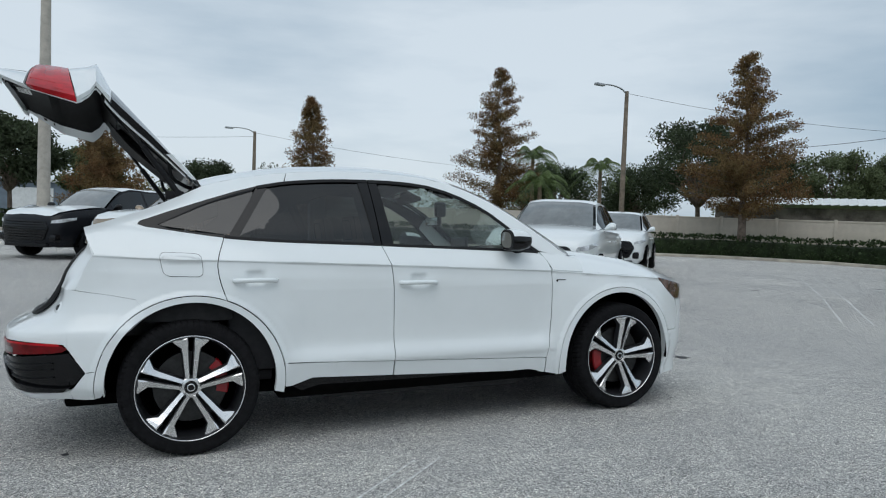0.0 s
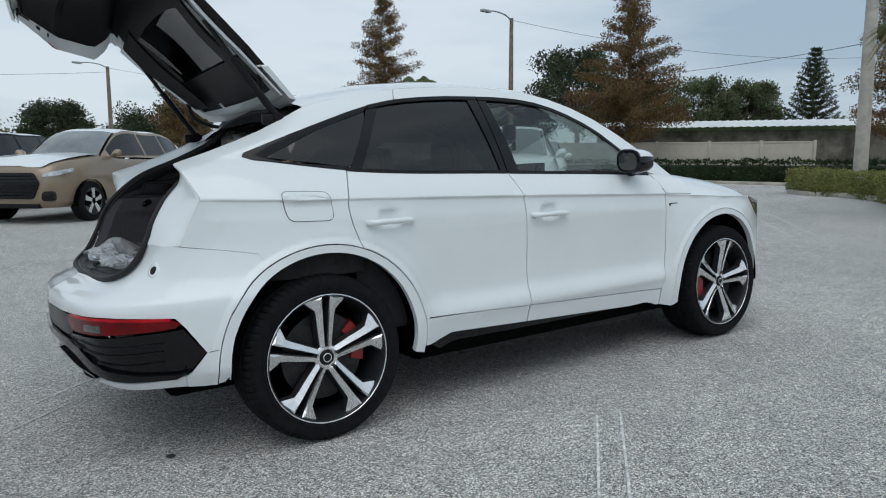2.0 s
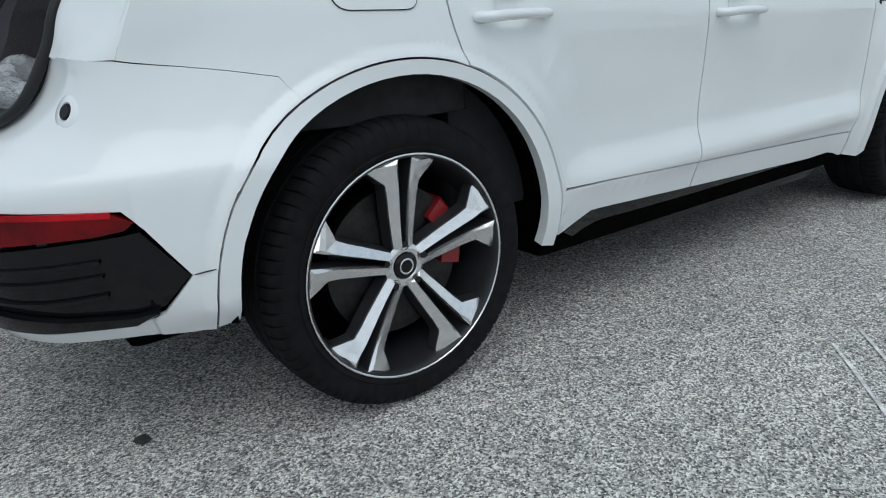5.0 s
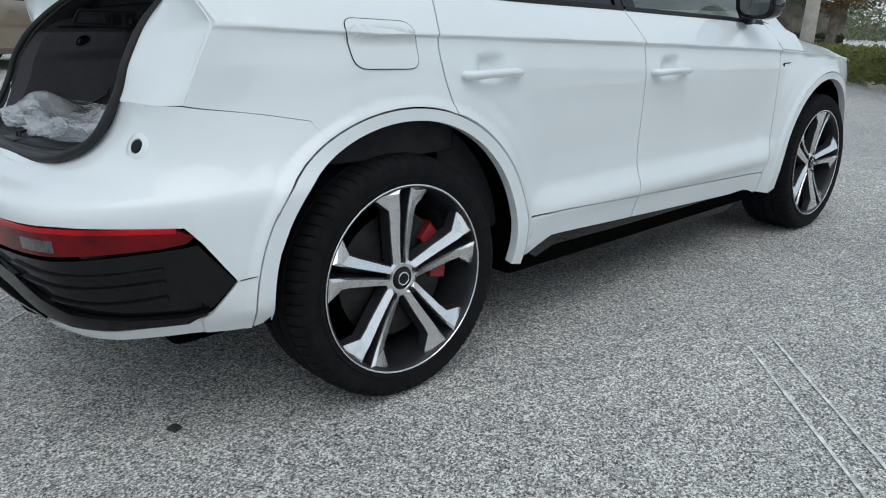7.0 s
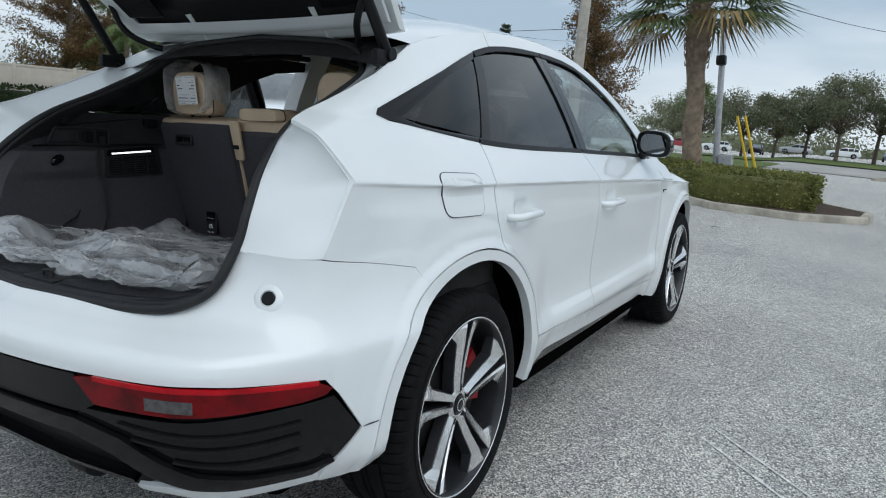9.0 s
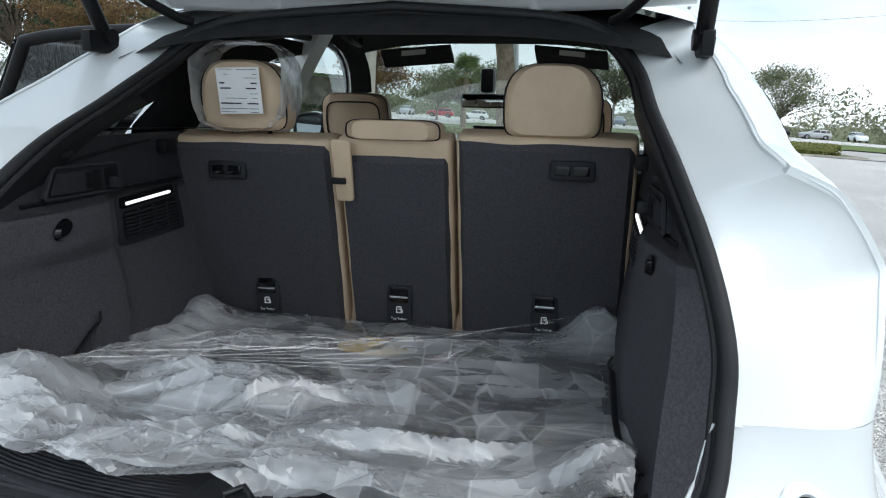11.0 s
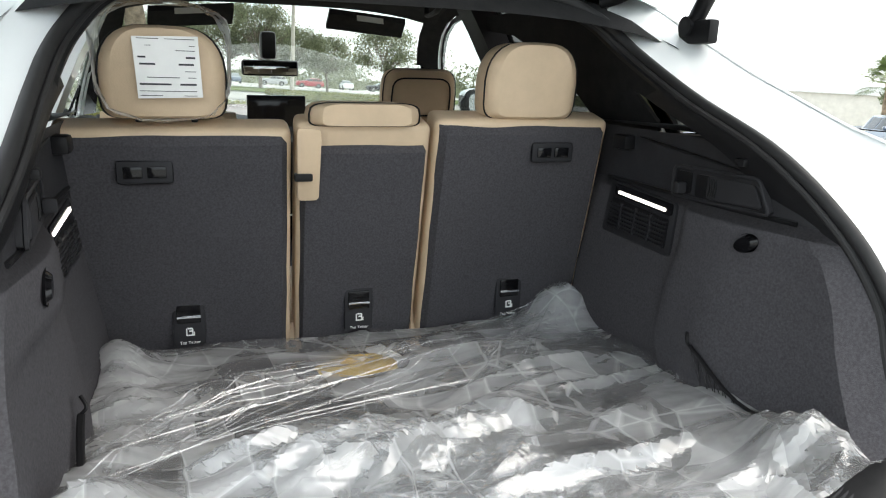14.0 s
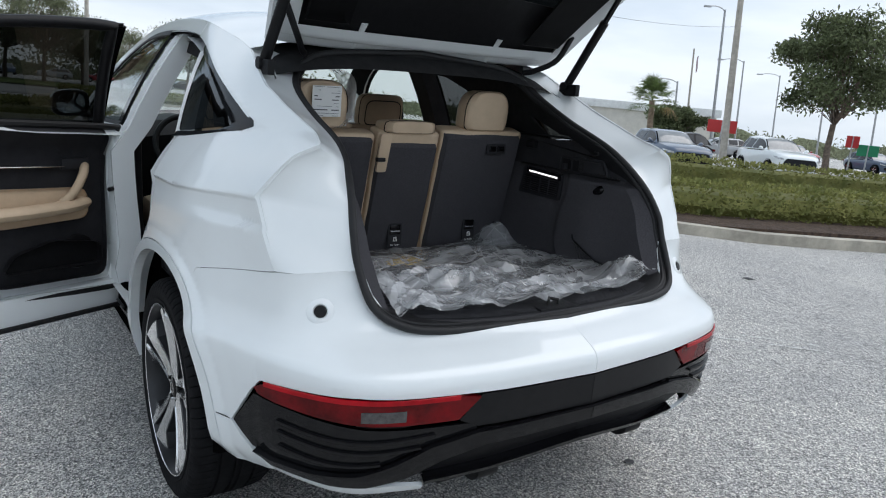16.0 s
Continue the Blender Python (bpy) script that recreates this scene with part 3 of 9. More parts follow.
    # handles
    for (cx, cz), d in zip(HANDLES, (rd, fd)):
        face = lambda a, o, dz=0: Vector((a, fm(cx - .12 if a < cx else cx + .12, cz).y + side * o, cz + dz))
        path = spline([face(cx - .115, -.004), face(cx - .095, .026), face(cx - .05, .034, .002), face(cx + .05, .034, .002), face(cx + .095, .026), face(cx + .115, -.004, -.002)], 22)
        tube("door_handle", path, [.013] + [.017] * 20 + [.013], W, d, seg=14, flat=.8)
    # window glass, black trims
    G1 = [(x, zwin(x) - .012) for x in (1.12, 1.3, 1.48, 1.6, 1.69, 1.8, 1.89, 2.0, 2.10)] + [(2.15, zbelt(2.15) + .006)] + belt(2.1, 1.16, 8, .006)
    g = P("window_glass", G1, fm, M["glass_clear"], fd, "lightly green-tinted door glass", out=-.008, thick=.004)
    g.visible_shadow = False
    G2 = [(.24, zbelt(.24) + .006), (.42, 1.474)] + [(x, zwin(x) - .012) for x in (.5, .6, .7, .8, .9, 1.0)] + [(1.055, zbelt(1.055) + .006)] + belt(1.0, .3, 7, .006)
    g = P("window_glass", G2, fm, M["glass_dark"], rd, "dark privacy glass", out=-.008, thick=.004)
    g.visible_shadow = False
    G3 = rounded([(-.165, 1.243), (-.05, 1.30), (.1, 1.372), (.357, 1.452), (.335, 1.40), (.205, 1.19)], .02, 3)
    g = P("quarter_window", G3, fm, M["glass_dark"], q, "dark privacy glass quarter window", out=-.006, thick=.004)
    g.visible_shadow = False
    BG = M["black_gloss"]
    P("pillar_cover", [(1.055, zbelt(1.055)), (1.0, zwin(1.0) - .004), (1.065, zwin(1.06) - .004), (1.092, zbelt(1.09) + .0)], fm, BG, rd, "gloss black pillar cover", out=-.001)
    P("pillar_cover", [(1.099, zbelt(1.099)), (1.071, zwin(1.07) - .004), (1.125, zwin(1.125) - .004), (1.175, zbelt(1.175))], fm, BG, fd, "gloss black pillar cover", out=-.001)
    P("pillar_cover", [(.18, zbelt(.18)), (.205, 1.19), (.335, 1.40), (.375, zwin(.375) - .003), (.445, zwin(.445) - .003), (.25, zbelt(.25))], fm, BG, rd, "gloss black pillar cover", out=-.003)
    P("mirror_foot", [(2.0, zbelt(2.0)), (2.03, zwin(2.03) - .01), (2.19, zbelt(2.19))], fm, BG, fd, "gloss black mirror foot", out=-.001)
    # trims along the belt and over the windows
    strip2d("belt_trim", belt(1.10, 2.19, 12, -.004), .016, fm, M["black"], fd, out=.003, flip=fl)
    strip2d("belt_trim", belt(.18, 1.09, 12, -.004), .016, fm, M["black"], rd, out=.003, flip=fl)
    top = [(x, zwin(x) + .002) for x in (.375, .5, .6, .75, .9, 1.062)]
    strip2d("window_trim", top, -.018, fm, M["black"], rd, out=.002, flip=fl)
    top = [(x, zwin(x) + .002) for x in (1.07, 1.2, 1.35, 1.48, 1.6, 1.7, 1.8, 1.89, 2.0, 2.1, 2.19)]
    strip2d("window_trim", top, -.020, fm, M["black"], fd, out=.002, flip=fl)
    qo = [(.208, zbelt(.208)), (.0, zbelt(0)), (-.15, zbelt(-.15)), (-.225, 1.2325), (-.262, 1.2450), (-.252, 1.2620), (-.1, zwin(-.1)), (.1, zwin(.1)), (.25, zwin(.25)), (.375, zwin(.375))]
    qi = [(.206, 1.188), (.0, 1.208), (-.09, 1.220), (-.150, 1.236), (-.162, 1.243), (-.150, 1.250), (-.05, 1.297), (.1, 1.366), (.25, 1.416), (.350, 1.449)]

    def ringpt(p, out):
        P0 = Vector(fm(*p))
        nn = (Vector(fm(p[0] + .002, p[1])) - P0).cross(Vector(fm(p[0], p[1] + .002)) - P0).normalized() * (-1 if fl else 1)
        return P0 + nn * out
    loft("window_trim", [[ringpt(p, -.006) for p in qo], [ringpt(p, .002) for p in qo], [ringpt(((p[0] + r[0]) / 2, (p[1] + r[1]) / 2), .0025) for p, r in zip(qo, qi)], [ringpt(p, -.001) for p in qi], [ringpt(p, -.010) for p in qi]], BG, q, "gloss black quarter window surround")
    # white band over the windows down to the base of the front pillar
    xs = (.545, .7, .85, 1.0, 1.15, 1.3, 1.48, 1.6, 1.69, 1.8, 1.89, 2.0, 2.1, 2.2)
    band = [(x, zwin(x) + .004) for x in xs] + [(2.30, zbelt(2.3)), (2.43, 1.05)] + [(x, zrail(x)) for x in (2.3, 2.2, 2.05, 1.9, 1.75, 1.6, 1.45, 1.3, 1.15, 1.0, .85, .7, .563)]
    P("roof_side", band, fm, W, car, step=.04)
    # fender badge as a plain bar
    P("badge", [(2.285, .90), (2.292, .908), (2.365, .908), (2.362, .903), (2.30, .903), (2.30, .89)], fm, M["black"], fen, "small dark badge", out=.003, thick=.004, step=.02)
    # mirror
    mirror(side, fd)
    return fd, rd, q




def mirror(side, door):
    """Door mirror: white cap above, black housing below, glass facing back."""
    def sec(x, k, dz=0):
        pts = []
        for i in range(20):
            a = 2 * math.pi * i / 20
            c, s = math.cos(a), math.sin(a)
            yy = 0.092 * math.copysign(abs(c) ** .7, c) * k
            zz = 0.070 * math.copysign(abs(s) ** .7, s) * k
            pts.append(Vector((x, side * (.958 + yy), 1.168 + zz + dz + yy * -.08)))
        return pts
    secs = [(1.905, .90), (1.91, .97), (1.945, 1.0), (2.00, .93), (2.04, .78), (2.065, .5), (2.073, .15)]
    housing = loft("mirror_housing", [sec(x, k * .99) for x, k in secs], M["black_gloss"], car, "gloss black mirror housing", closed=True, caps=True)
    bm = bmesh.new()
    rows = [[bm.verts.new(p) for p in sec(x, k * 1.02)[1:10]] for x, k in secs[1:]]
    for a, b in zip(rows, rows[1:]):
        for i in range(8):
            bm.faces.new((a[i], a[i + 1], b[i + 1], b[i]))
    bmesh.ops.recalc_face_normals(bm, faces=bm.faces[:])
    cap = part("mirror_cap", bm, M["white"], housing, "white painted mirror cap")
    g = [p + Vector((-.003, 0, 0)) for p in sec(1.905, .72)]
    bm = bmesh.new()
    bm.faces.new([bm.verts.new(p) for p in g])
    r = bmesh.ops.extrude_face_region(bm, geom=bm.faces[:])
    for v in r["geom"]:
        if isinstance(v, bmesh.types.BMVert):
            v.co.x += .006
    bmesh.ops.recalc_face_normals(bm, faces=bm.faces[:])
    part("mirror_glass", bm, M["mirror"], housing, "mirror glass")
    tube("mirror_arm", spline([(2.03, side * .872, 1.10), (2.02, side * .895, 1.112), (2.01, side * .925, 1.13)], 8), [.04, .035, .032, .03, .03, .03, .03, .03], M["black_gloss"], housing, flat=.55)


def bumper_core():
    """The empties' stand-ins: dark beams inside both bumpers, which carry the skins."""
    r = box("rear_bumper", (-.72, -.62, .45), (-.60, .62, .60), M["black"], car)
    f = box("front_bumper", (3.30, -.6, .40), (3.42, .6, .6), M["black"], car)
    return r, f


bumper = bumper_core()
doors = {}
for side in (-1, 1):
    doors[side] = flank(side)


# ---------------------------------------------------------------- roof, windscreen, bonnet
def crown(x):
    return lerp_table(x, [(-.2, .05), (.08, .058), (.5, .066), (1.1, .068), (1.7, .06), (2.42, .045)])


def roof_point(x, v, drop=0.0):
    """v from -1 to 1 across the car."""
    f = skin(1)
    e = f(x, zrail(x))
    y = e.y * v
    bulge = lerp_table(x, [(-.2, .0), (.07, -.02), (.5, 0), (1.3, .02), (1.7, .08), (2.42, .30)])
    return Vector((x + bulge * (1 - v * v), y * (1 - drop * .3), e.z + crown(x) * (1 - abs(v) ** 3.4) - drop))


def roof_grid(name, x0, x1, nx, v0, v1, nv, material, parent, label="", drop=0.0):
    rows = []
    for i in range(nx + 1):
        x = x0 + (x1 - x0) * i / nx
        rows.append([roof_point(x, v0 + (v1 - v0) * j / nv, drop) for j in range(nv + 1)])
    return loft(name, rows, material, parent, label)


roof = roof_grid("roof", .075, 1.66, 26, -1, 1, 24, M["white"], car)
ws = roof_grid("windscreen", 1.675, 2.42, 14, -.94, .94, 20, M["glass_clear"], car, "clear windscreen")
ws.visible_shadow = False
roof_grid("windscreen_pillar", 1.66, 2.43, 16, -1, -.93, 2, M["black_gloss"], car)
roof_grid("windscreen_pillar", 1.66, 2.43, 16, .93, 1, 2, M["black_gloss"], car)


def bonnet():
    rows = []
    for i in range(25):
        x = 2.36 + 1.22 * i / 24
        row = []
        s = min(x, 3.55)
        for j in range(25):
            v = -1 + j / 12
            ye = min(.90, lerp_table(s, LOWY) - .012) * (1 - .12 * sstep(3.1, 3.6, x))
            ze = zcrease(s) + .004
            zc = 1.13 - .105 * ((x - 2.36) / 1.2) - .12 * ((x - 2.36) / 1.2) ** 3.2
            t = abs(v)
            z = zc - (zc - ze) * t ** 4.2 + .008 * (math.exp(-((t - .62) / .07) ** 2))
            row.append(Vector((x + .10 * (1 - t * t) * sstep(3.0, 3.58, x), ye * v, z)))
        rows.append(row)
    return loft("bonnet", rows, M["white"], car)


bonnet()


# ---------------------------------------------------------------- wheels
def wheel(x, side, turn=90):
    """Tyre with ribs and shoulder blocks, ten-arm two-tone alloy, disc and red caliper. Built on the y axis, outside at -y."""
    yc = .816
    tyre_w = .13
    n = 72
    prof = [(.274, -.118), (.290, -.128), (.335, -.133), (.352, -.124), (.3605, -.110), (.3645, -.088), (.3665, -.062), (.359, -.060), (.359, -.052), (.3675, -.050), (.368, -.016), (.360, -.014), (.360, -.005), (.368, -.003)]
    prof = prof + [(r, -h) for r, h in prof[::-1]]
    rows = []
    for i in range(n * 3 + 1):
        k = i % 3
        a = 2 * math.pi * (i // 3 + (0, .10, .18)[k]) / n
        row = []
        for j, (r, h) in enumerate(prof):
            if k == 1 and (3 <= j <= 6 or 21 <= j <= 24):
                r -= .007
            aa = a + h * (.35 if abs(h) > .05 else .15)
            row.append(Vector((r * math.cos(aa), h, r * math.sin(aa))))
        rows.append(row)
    w = loft("wheel", rows, M["rubber"], car, "low-profile black tyre on a two-tone alloy")
    # sidewall ring
    lathe("bead_ring", [(.284, -.1275), (.288, -.131), (.297, -.1325), (.299, -.130)], M["rubber"], w)
    # rim
    lathe("rim", [(.277, -.125), (.281, -.130), (.275, -.131), (.270, -.122), (.267, -.10), (.262, -.06), (.255, .02), (.262, .09), (.285, .118)], M["alloy_dark"], w, "dark painted rim barrel", seg=64)
    lathe("rim_lip", [(.2775, -.1305), (.2795, -.1325), (.2825, -.1315), (.2825, -.129)], M["alloy"], w, "machined rim lip", seg=64)

    def place(a, r, t, y):
        c, s = math.cos(a), math.sin(a)
        return Vector((r * c - t * s, y, r * s + t * c))

    def depth(r):
        return -.098 - .03 * (max(0, r - .05) / .23) ** 1.6

    arm = [(.046, .0050), (.10, .0078), (.15, .0102), (.20, .0126), (.240, .0150), (.273, .0178)]
    arm_o = [(.257, .098), (.247, .093), (.212, .050), (.18, .0440), (.14, .0400), (.09, .034), (.06, .031), (.038, .028)]
    for k in range(5):
        a = radians(turn + 72 * k)
        for m in (-1, 1):
            tin = lambda r: lin_table(r, arm)
            ridge = lambda r, t: depth(r) + .20 * max(0, t - tin(r))
            edge = arm + arm_o
            bm = bmesh.new()
            top = [bm.verts.new(place(a, r, t * m, ridge(r, t))) for r, t in edge]
            bot = [bm.verts.new(place(a, r, t * m + (.006 * m if i >= len(arm) else -.004 * m), depth(r) + .04)) for i, (r, t) in enumerate(edge)]
            bm.faces.new(top)
            q = len(top)
            for i in range(q):
                j = (i + 1) % q
                bm.faces.new((top[j], top[i], bot[i], bot[j]))
            bm.normal_update()
            bmesh.ops.triangulate(bm, faces=[f for f in bm.faces if len(f.verts) > 4])
            bmesh.ops.recalc_face_normals(bm, faces=bm.faces[:])
            spoke = part("spoke", bm, M["alloy_dark"], w)
            bm = bmesh.new()
            sh_ = [(r, t + .0015) for r, t in arm] + [(r, t - .0022) for r, t in arm_o]
            inn = [place(a, r, t * m, ridge(r, t) - .0028) for r, t in sh_]
            low = [place(a, r, t * m, ridge(r, t) + .001) for r, t in sh_]
            tv, bv = [bm.verts.new(p) for p in inn], [bm.verts.new(p) for p in low]
            # a ridge splits the face into two planes that catch the light differently
            ridge_r = [.052, .09, .14, .18, .214, .242, .262]
            rv = [bm.verts.new(place(a, r, (tin(r) + .13 * (lin_table(r, arm_o[::-1]) - tin(r))) * m, depth(r) - .0085)) for r in ridge_r]
            na = len(arm)
            inner_side, outer_side = tv[:na], tv[na:][::-1]
            for side_v in (inner_side, outer_side):
                i = j = 0
                while i < len(side_v) - 1 or j < len(rv) - 1:
                    if j == len(rv) - 1 or (i < len(side_v) - 1 and (i + 1) / len(side_v) <= (j + 1) / len(rv)):
                        bm.faces.new((side_v[i], side_v[i + 1], rv[j]))
                        i += 1
                    else:
                        bm.faces.new((side_v[i], rv[j + 1], rv[j]))
                        j += 1
            bm.faces.new((inner_side[0], rv[0], outer_side[0]))
            bm.faces.new((inner_side[-1], outer_side[-1], rv[-1]))
            for i in range(q):
                j = (i + 1) % q
                bm.faces.new((tv[j], tv[i], bv[i], bv[j]))
            bmesh.ops.recalc_face_normals(bm, faces=bm.faces[:])
            part("spoke_face", bm, M["alloy"], w, "machined silver face", smooth=False)
        # wheel bolt between the pairs
        b = radians(turn + 72 * k + 36)
        lathe("wheel_bolt", [(.001, -.106), (.008, -.106), (.009, -.100), (.009, -.085)], M["steel"], w, seg=10, at=place(b - radians(36), .056, 0, 0))
        lathe("bolt_well", [(.0145, -.1035), (.0145, -.085), (.001, -.085)], M["black"], w, seg=14, at=place(b - radians(36), .056, 0, 0))
    lathe("hub", [(.001, -.088), (.050, -.088), (.056, -.096), (.048, -.101), (.036, -.1015), (.034, -.1)], M["alloy"], w, "silver hub ring", seg=30)
    cap = lathe("hub_cap", [(.001, -.108), (.026, -.107), (.032, -.103), (.033, -.095)], M["black_gloss"], w, "gloss black hub cap", seg=28)
    lathe("cap_emblem", [(.0165, -.1078), (.0185, -.1088), (.0205, -.1078)], M["alloy"], w, "plain silver ring", seg=20)
    # brake disc and caliper behind the spokes
    lathe("brake_disc", [(.06, -.052), (.19, -.052), (.192, -.048), (.192, -.022), (.06, -.022)], M["steel"], w, seg=48)
    # near-black disc closes the barrel, added for the dark depth behind the spokes
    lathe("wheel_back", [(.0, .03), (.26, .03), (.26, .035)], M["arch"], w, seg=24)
    bm = bmesh.new()
    side_a = 0 if x < 1 else 180
    rr = []
    for i in range(10):
        a = radians(side_a + (-14 + 6.6 * i))
        rr.append([place(a, r, 0, y) for r, y in ((.135, -.070), (.192, -.070), (.200, -.062), (.200, -.01), (.135, -.01))])
    rows = [[bm.verts.new(p) for p in c] for c in rr]
    for p, q in zip(rows, rows[1:]):
        for i in range(5):
            bm.faces.new((p[i], p[(i + 1) % 5], q[(i + 1) % 5], q[i]))
    bm.faces.new(rows[0]); bm.faces.new(rows[-1])
    bmesh.ops.recalc_face_normals(bm, faces=bm.faces[:])
    part("brake_caliper", bm, M["red_cal"], w, "red brake caliper")
    w.matrix_basis = pose(x, -yc, ZW) if side < 0 else pose(x, yc, ZW, 0, 0, 180)
    return w


w_r = wheel(0, -1)
w_f = wheel(WB, -1, 78)
for src, x in ((w_r, 0), (w_f, WB)):
    c = copy_thing(src, pose(x, .816, ZW, 0, 0, 180))
    c.parent = car


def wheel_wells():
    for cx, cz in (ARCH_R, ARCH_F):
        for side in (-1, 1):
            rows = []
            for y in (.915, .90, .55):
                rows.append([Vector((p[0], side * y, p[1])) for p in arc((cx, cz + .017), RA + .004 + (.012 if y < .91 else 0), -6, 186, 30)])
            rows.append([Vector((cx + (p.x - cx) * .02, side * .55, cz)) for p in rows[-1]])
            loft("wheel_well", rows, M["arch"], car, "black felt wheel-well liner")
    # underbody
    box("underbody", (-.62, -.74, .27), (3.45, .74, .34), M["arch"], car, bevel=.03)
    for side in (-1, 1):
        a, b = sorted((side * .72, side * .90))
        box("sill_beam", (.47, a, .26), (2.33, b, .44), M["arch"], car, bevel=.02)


wheel_wells()


# ---------------------------------------------------------------- rear of the body
APERT = [(-.815, 0, .748), (-.80, .28, .750), (-.785, .45, .758), (-.755, .552, .775), (-.70, .612, .82), (-.640, .630, .92), (-.607, .630, 1.0),
         (-.535, .607, 1.10), (-.40, .572, 1.205), (-.20, .550, 1.287), (-.03, .53, 1.37), (.035, .47, 1.44), (.06, .35, 1.48), (.07, 0, 1.505)]


def aperture(side, n=60):
    return spline([(x, side * y, z) for x, y, z in APERT], n)


def rear_corner(side):
    """White face between the flank's ridge and the opening's seal."""
    fm = skin(side)
    ap = aperture(side, 140)
    seq = [p for p in ap if p.z >= .899 and p.z < 1.44]
    line = [Vector((a, b)) for a, b in RIDGE2D] + [Vector((x, zrail(x))) for x in RAILX[::-1][:-2]]
    # knots: the ridge's corners against heights of the opening
    knot_a = [(0, 0), (1, 1), (2, 2), (2 + len(RAILX) - 2, 3)]
    zk = [.899, 1.045, 1.165, 1.44]
    rd = []
    for p in seq:
        m = max(k for k in range(3) if zk[k] <= p.z + 1e-9)
        f = (p.z - zk[m]) / (zk[m + 1] - zk[m])
        if m < 2:
            q = line[m].lerp(line[m + 1], f)
        else:
            w = f * (len(line) - 3)
            k = min(int(w), len(line) - 4)
            q = line[2 + k].lerp(line[3 + k], w - k)
        rd.append(fm(q[0], q[1]))
    rows = []
    for t in (0, .03, .07, .14, .3, .5, .7, .85, .93, 1.0):
        row = []
        for a, b in zip(rd, seq):
            p = a.lerp(b, t)
            low = 1 - sstep(.899, .99, b.z)
            dip = .003 * sstep(.02, .14, t) * (1 - sstep(.80, 1.0, t)) * sstep(.9, .98, p.z)
            p = p + Vector((dip, 0, -dip * .3))
            if low > 0:
                on = fm(-.57 - .36 * t, .899)
                p += (on - rd[0].lerp(seq[0], t)) * low * (1 - sstep(.85, 1, t))
            row.append(p)
        if t < .9:
            row[0] = fm(-.57 - .36 * t, .8985)
        rows.append(row)
    loft("rear_corner", rows, M["white"], car)
    # outer ridge bead
    tube("ridge_bead", [a.lerp(b, .045) for a, b in zip(rd, seq)], .0022, M["white"], car, seg=6)
    # parking sensor
    c = fm(-.79, .803)
    nrm = (fm(-.77, .803) - c).cross(fm(-.79, .823) - c).normalized() * (-side)
    rot = nrm.to_track_quat("Z", "Y").to_matrix().to_4x4()
    s = lathe("parking_sensor", [(.0, .006), (.014, .006), (.0165, .004), (.017, 0)], M["black"], bumper[0], "round grey parking sensor", axis="z", seg=20)
    s.matrix_basis = Matrix.Translation(c) @ rot
    s = lathe("sensor_ring", [(.018, .0015), (.020, .004), (.033, .0025), (.038, -.001)], M["white"], bumper[0], axis="z", seg=24)
    s.matrix_basis = Matrix.Translation(c) @ rot


for side in (-1, 1):
    rear_corner(side)


def seal_loop():
    right, left = aperture(-1, 70), aperture(1, 70)
    loop = right[:-1] + left[::-1][:-1]
    cen = Vector((-.3, 0, 1.12))
    tube("boot_seal", [p for p in loop], .0115, M["seal"], car, "thick black rubber boot seal", seg=12, closed=True)
    tube("boot_seal_lip", [p + (cen - p).normalized() * .016 + Vector((.012, 0, 0)) for p in loop], .006, M["seal"], car, seg=8, closed=True)
    # dark trim ring behind the seal
    rows = []
    for k, (fwd, inn) in enumerate(((.004, .006), (.012, .016), (.05, .026), (.11, .026))):
        row = []
        for p in loop:
            d = cen - p
            d.x *= .4
            d.normalize()
            row.append(p + d * inn + Vector((fwd if p.z < 1.3 else fwd * .3, 0, 0)))
        rows.append(row + [row[0]])
    loft("boot_trim_ring", rows, M["black"], car, "black plastic trim ring")


seal_loop()


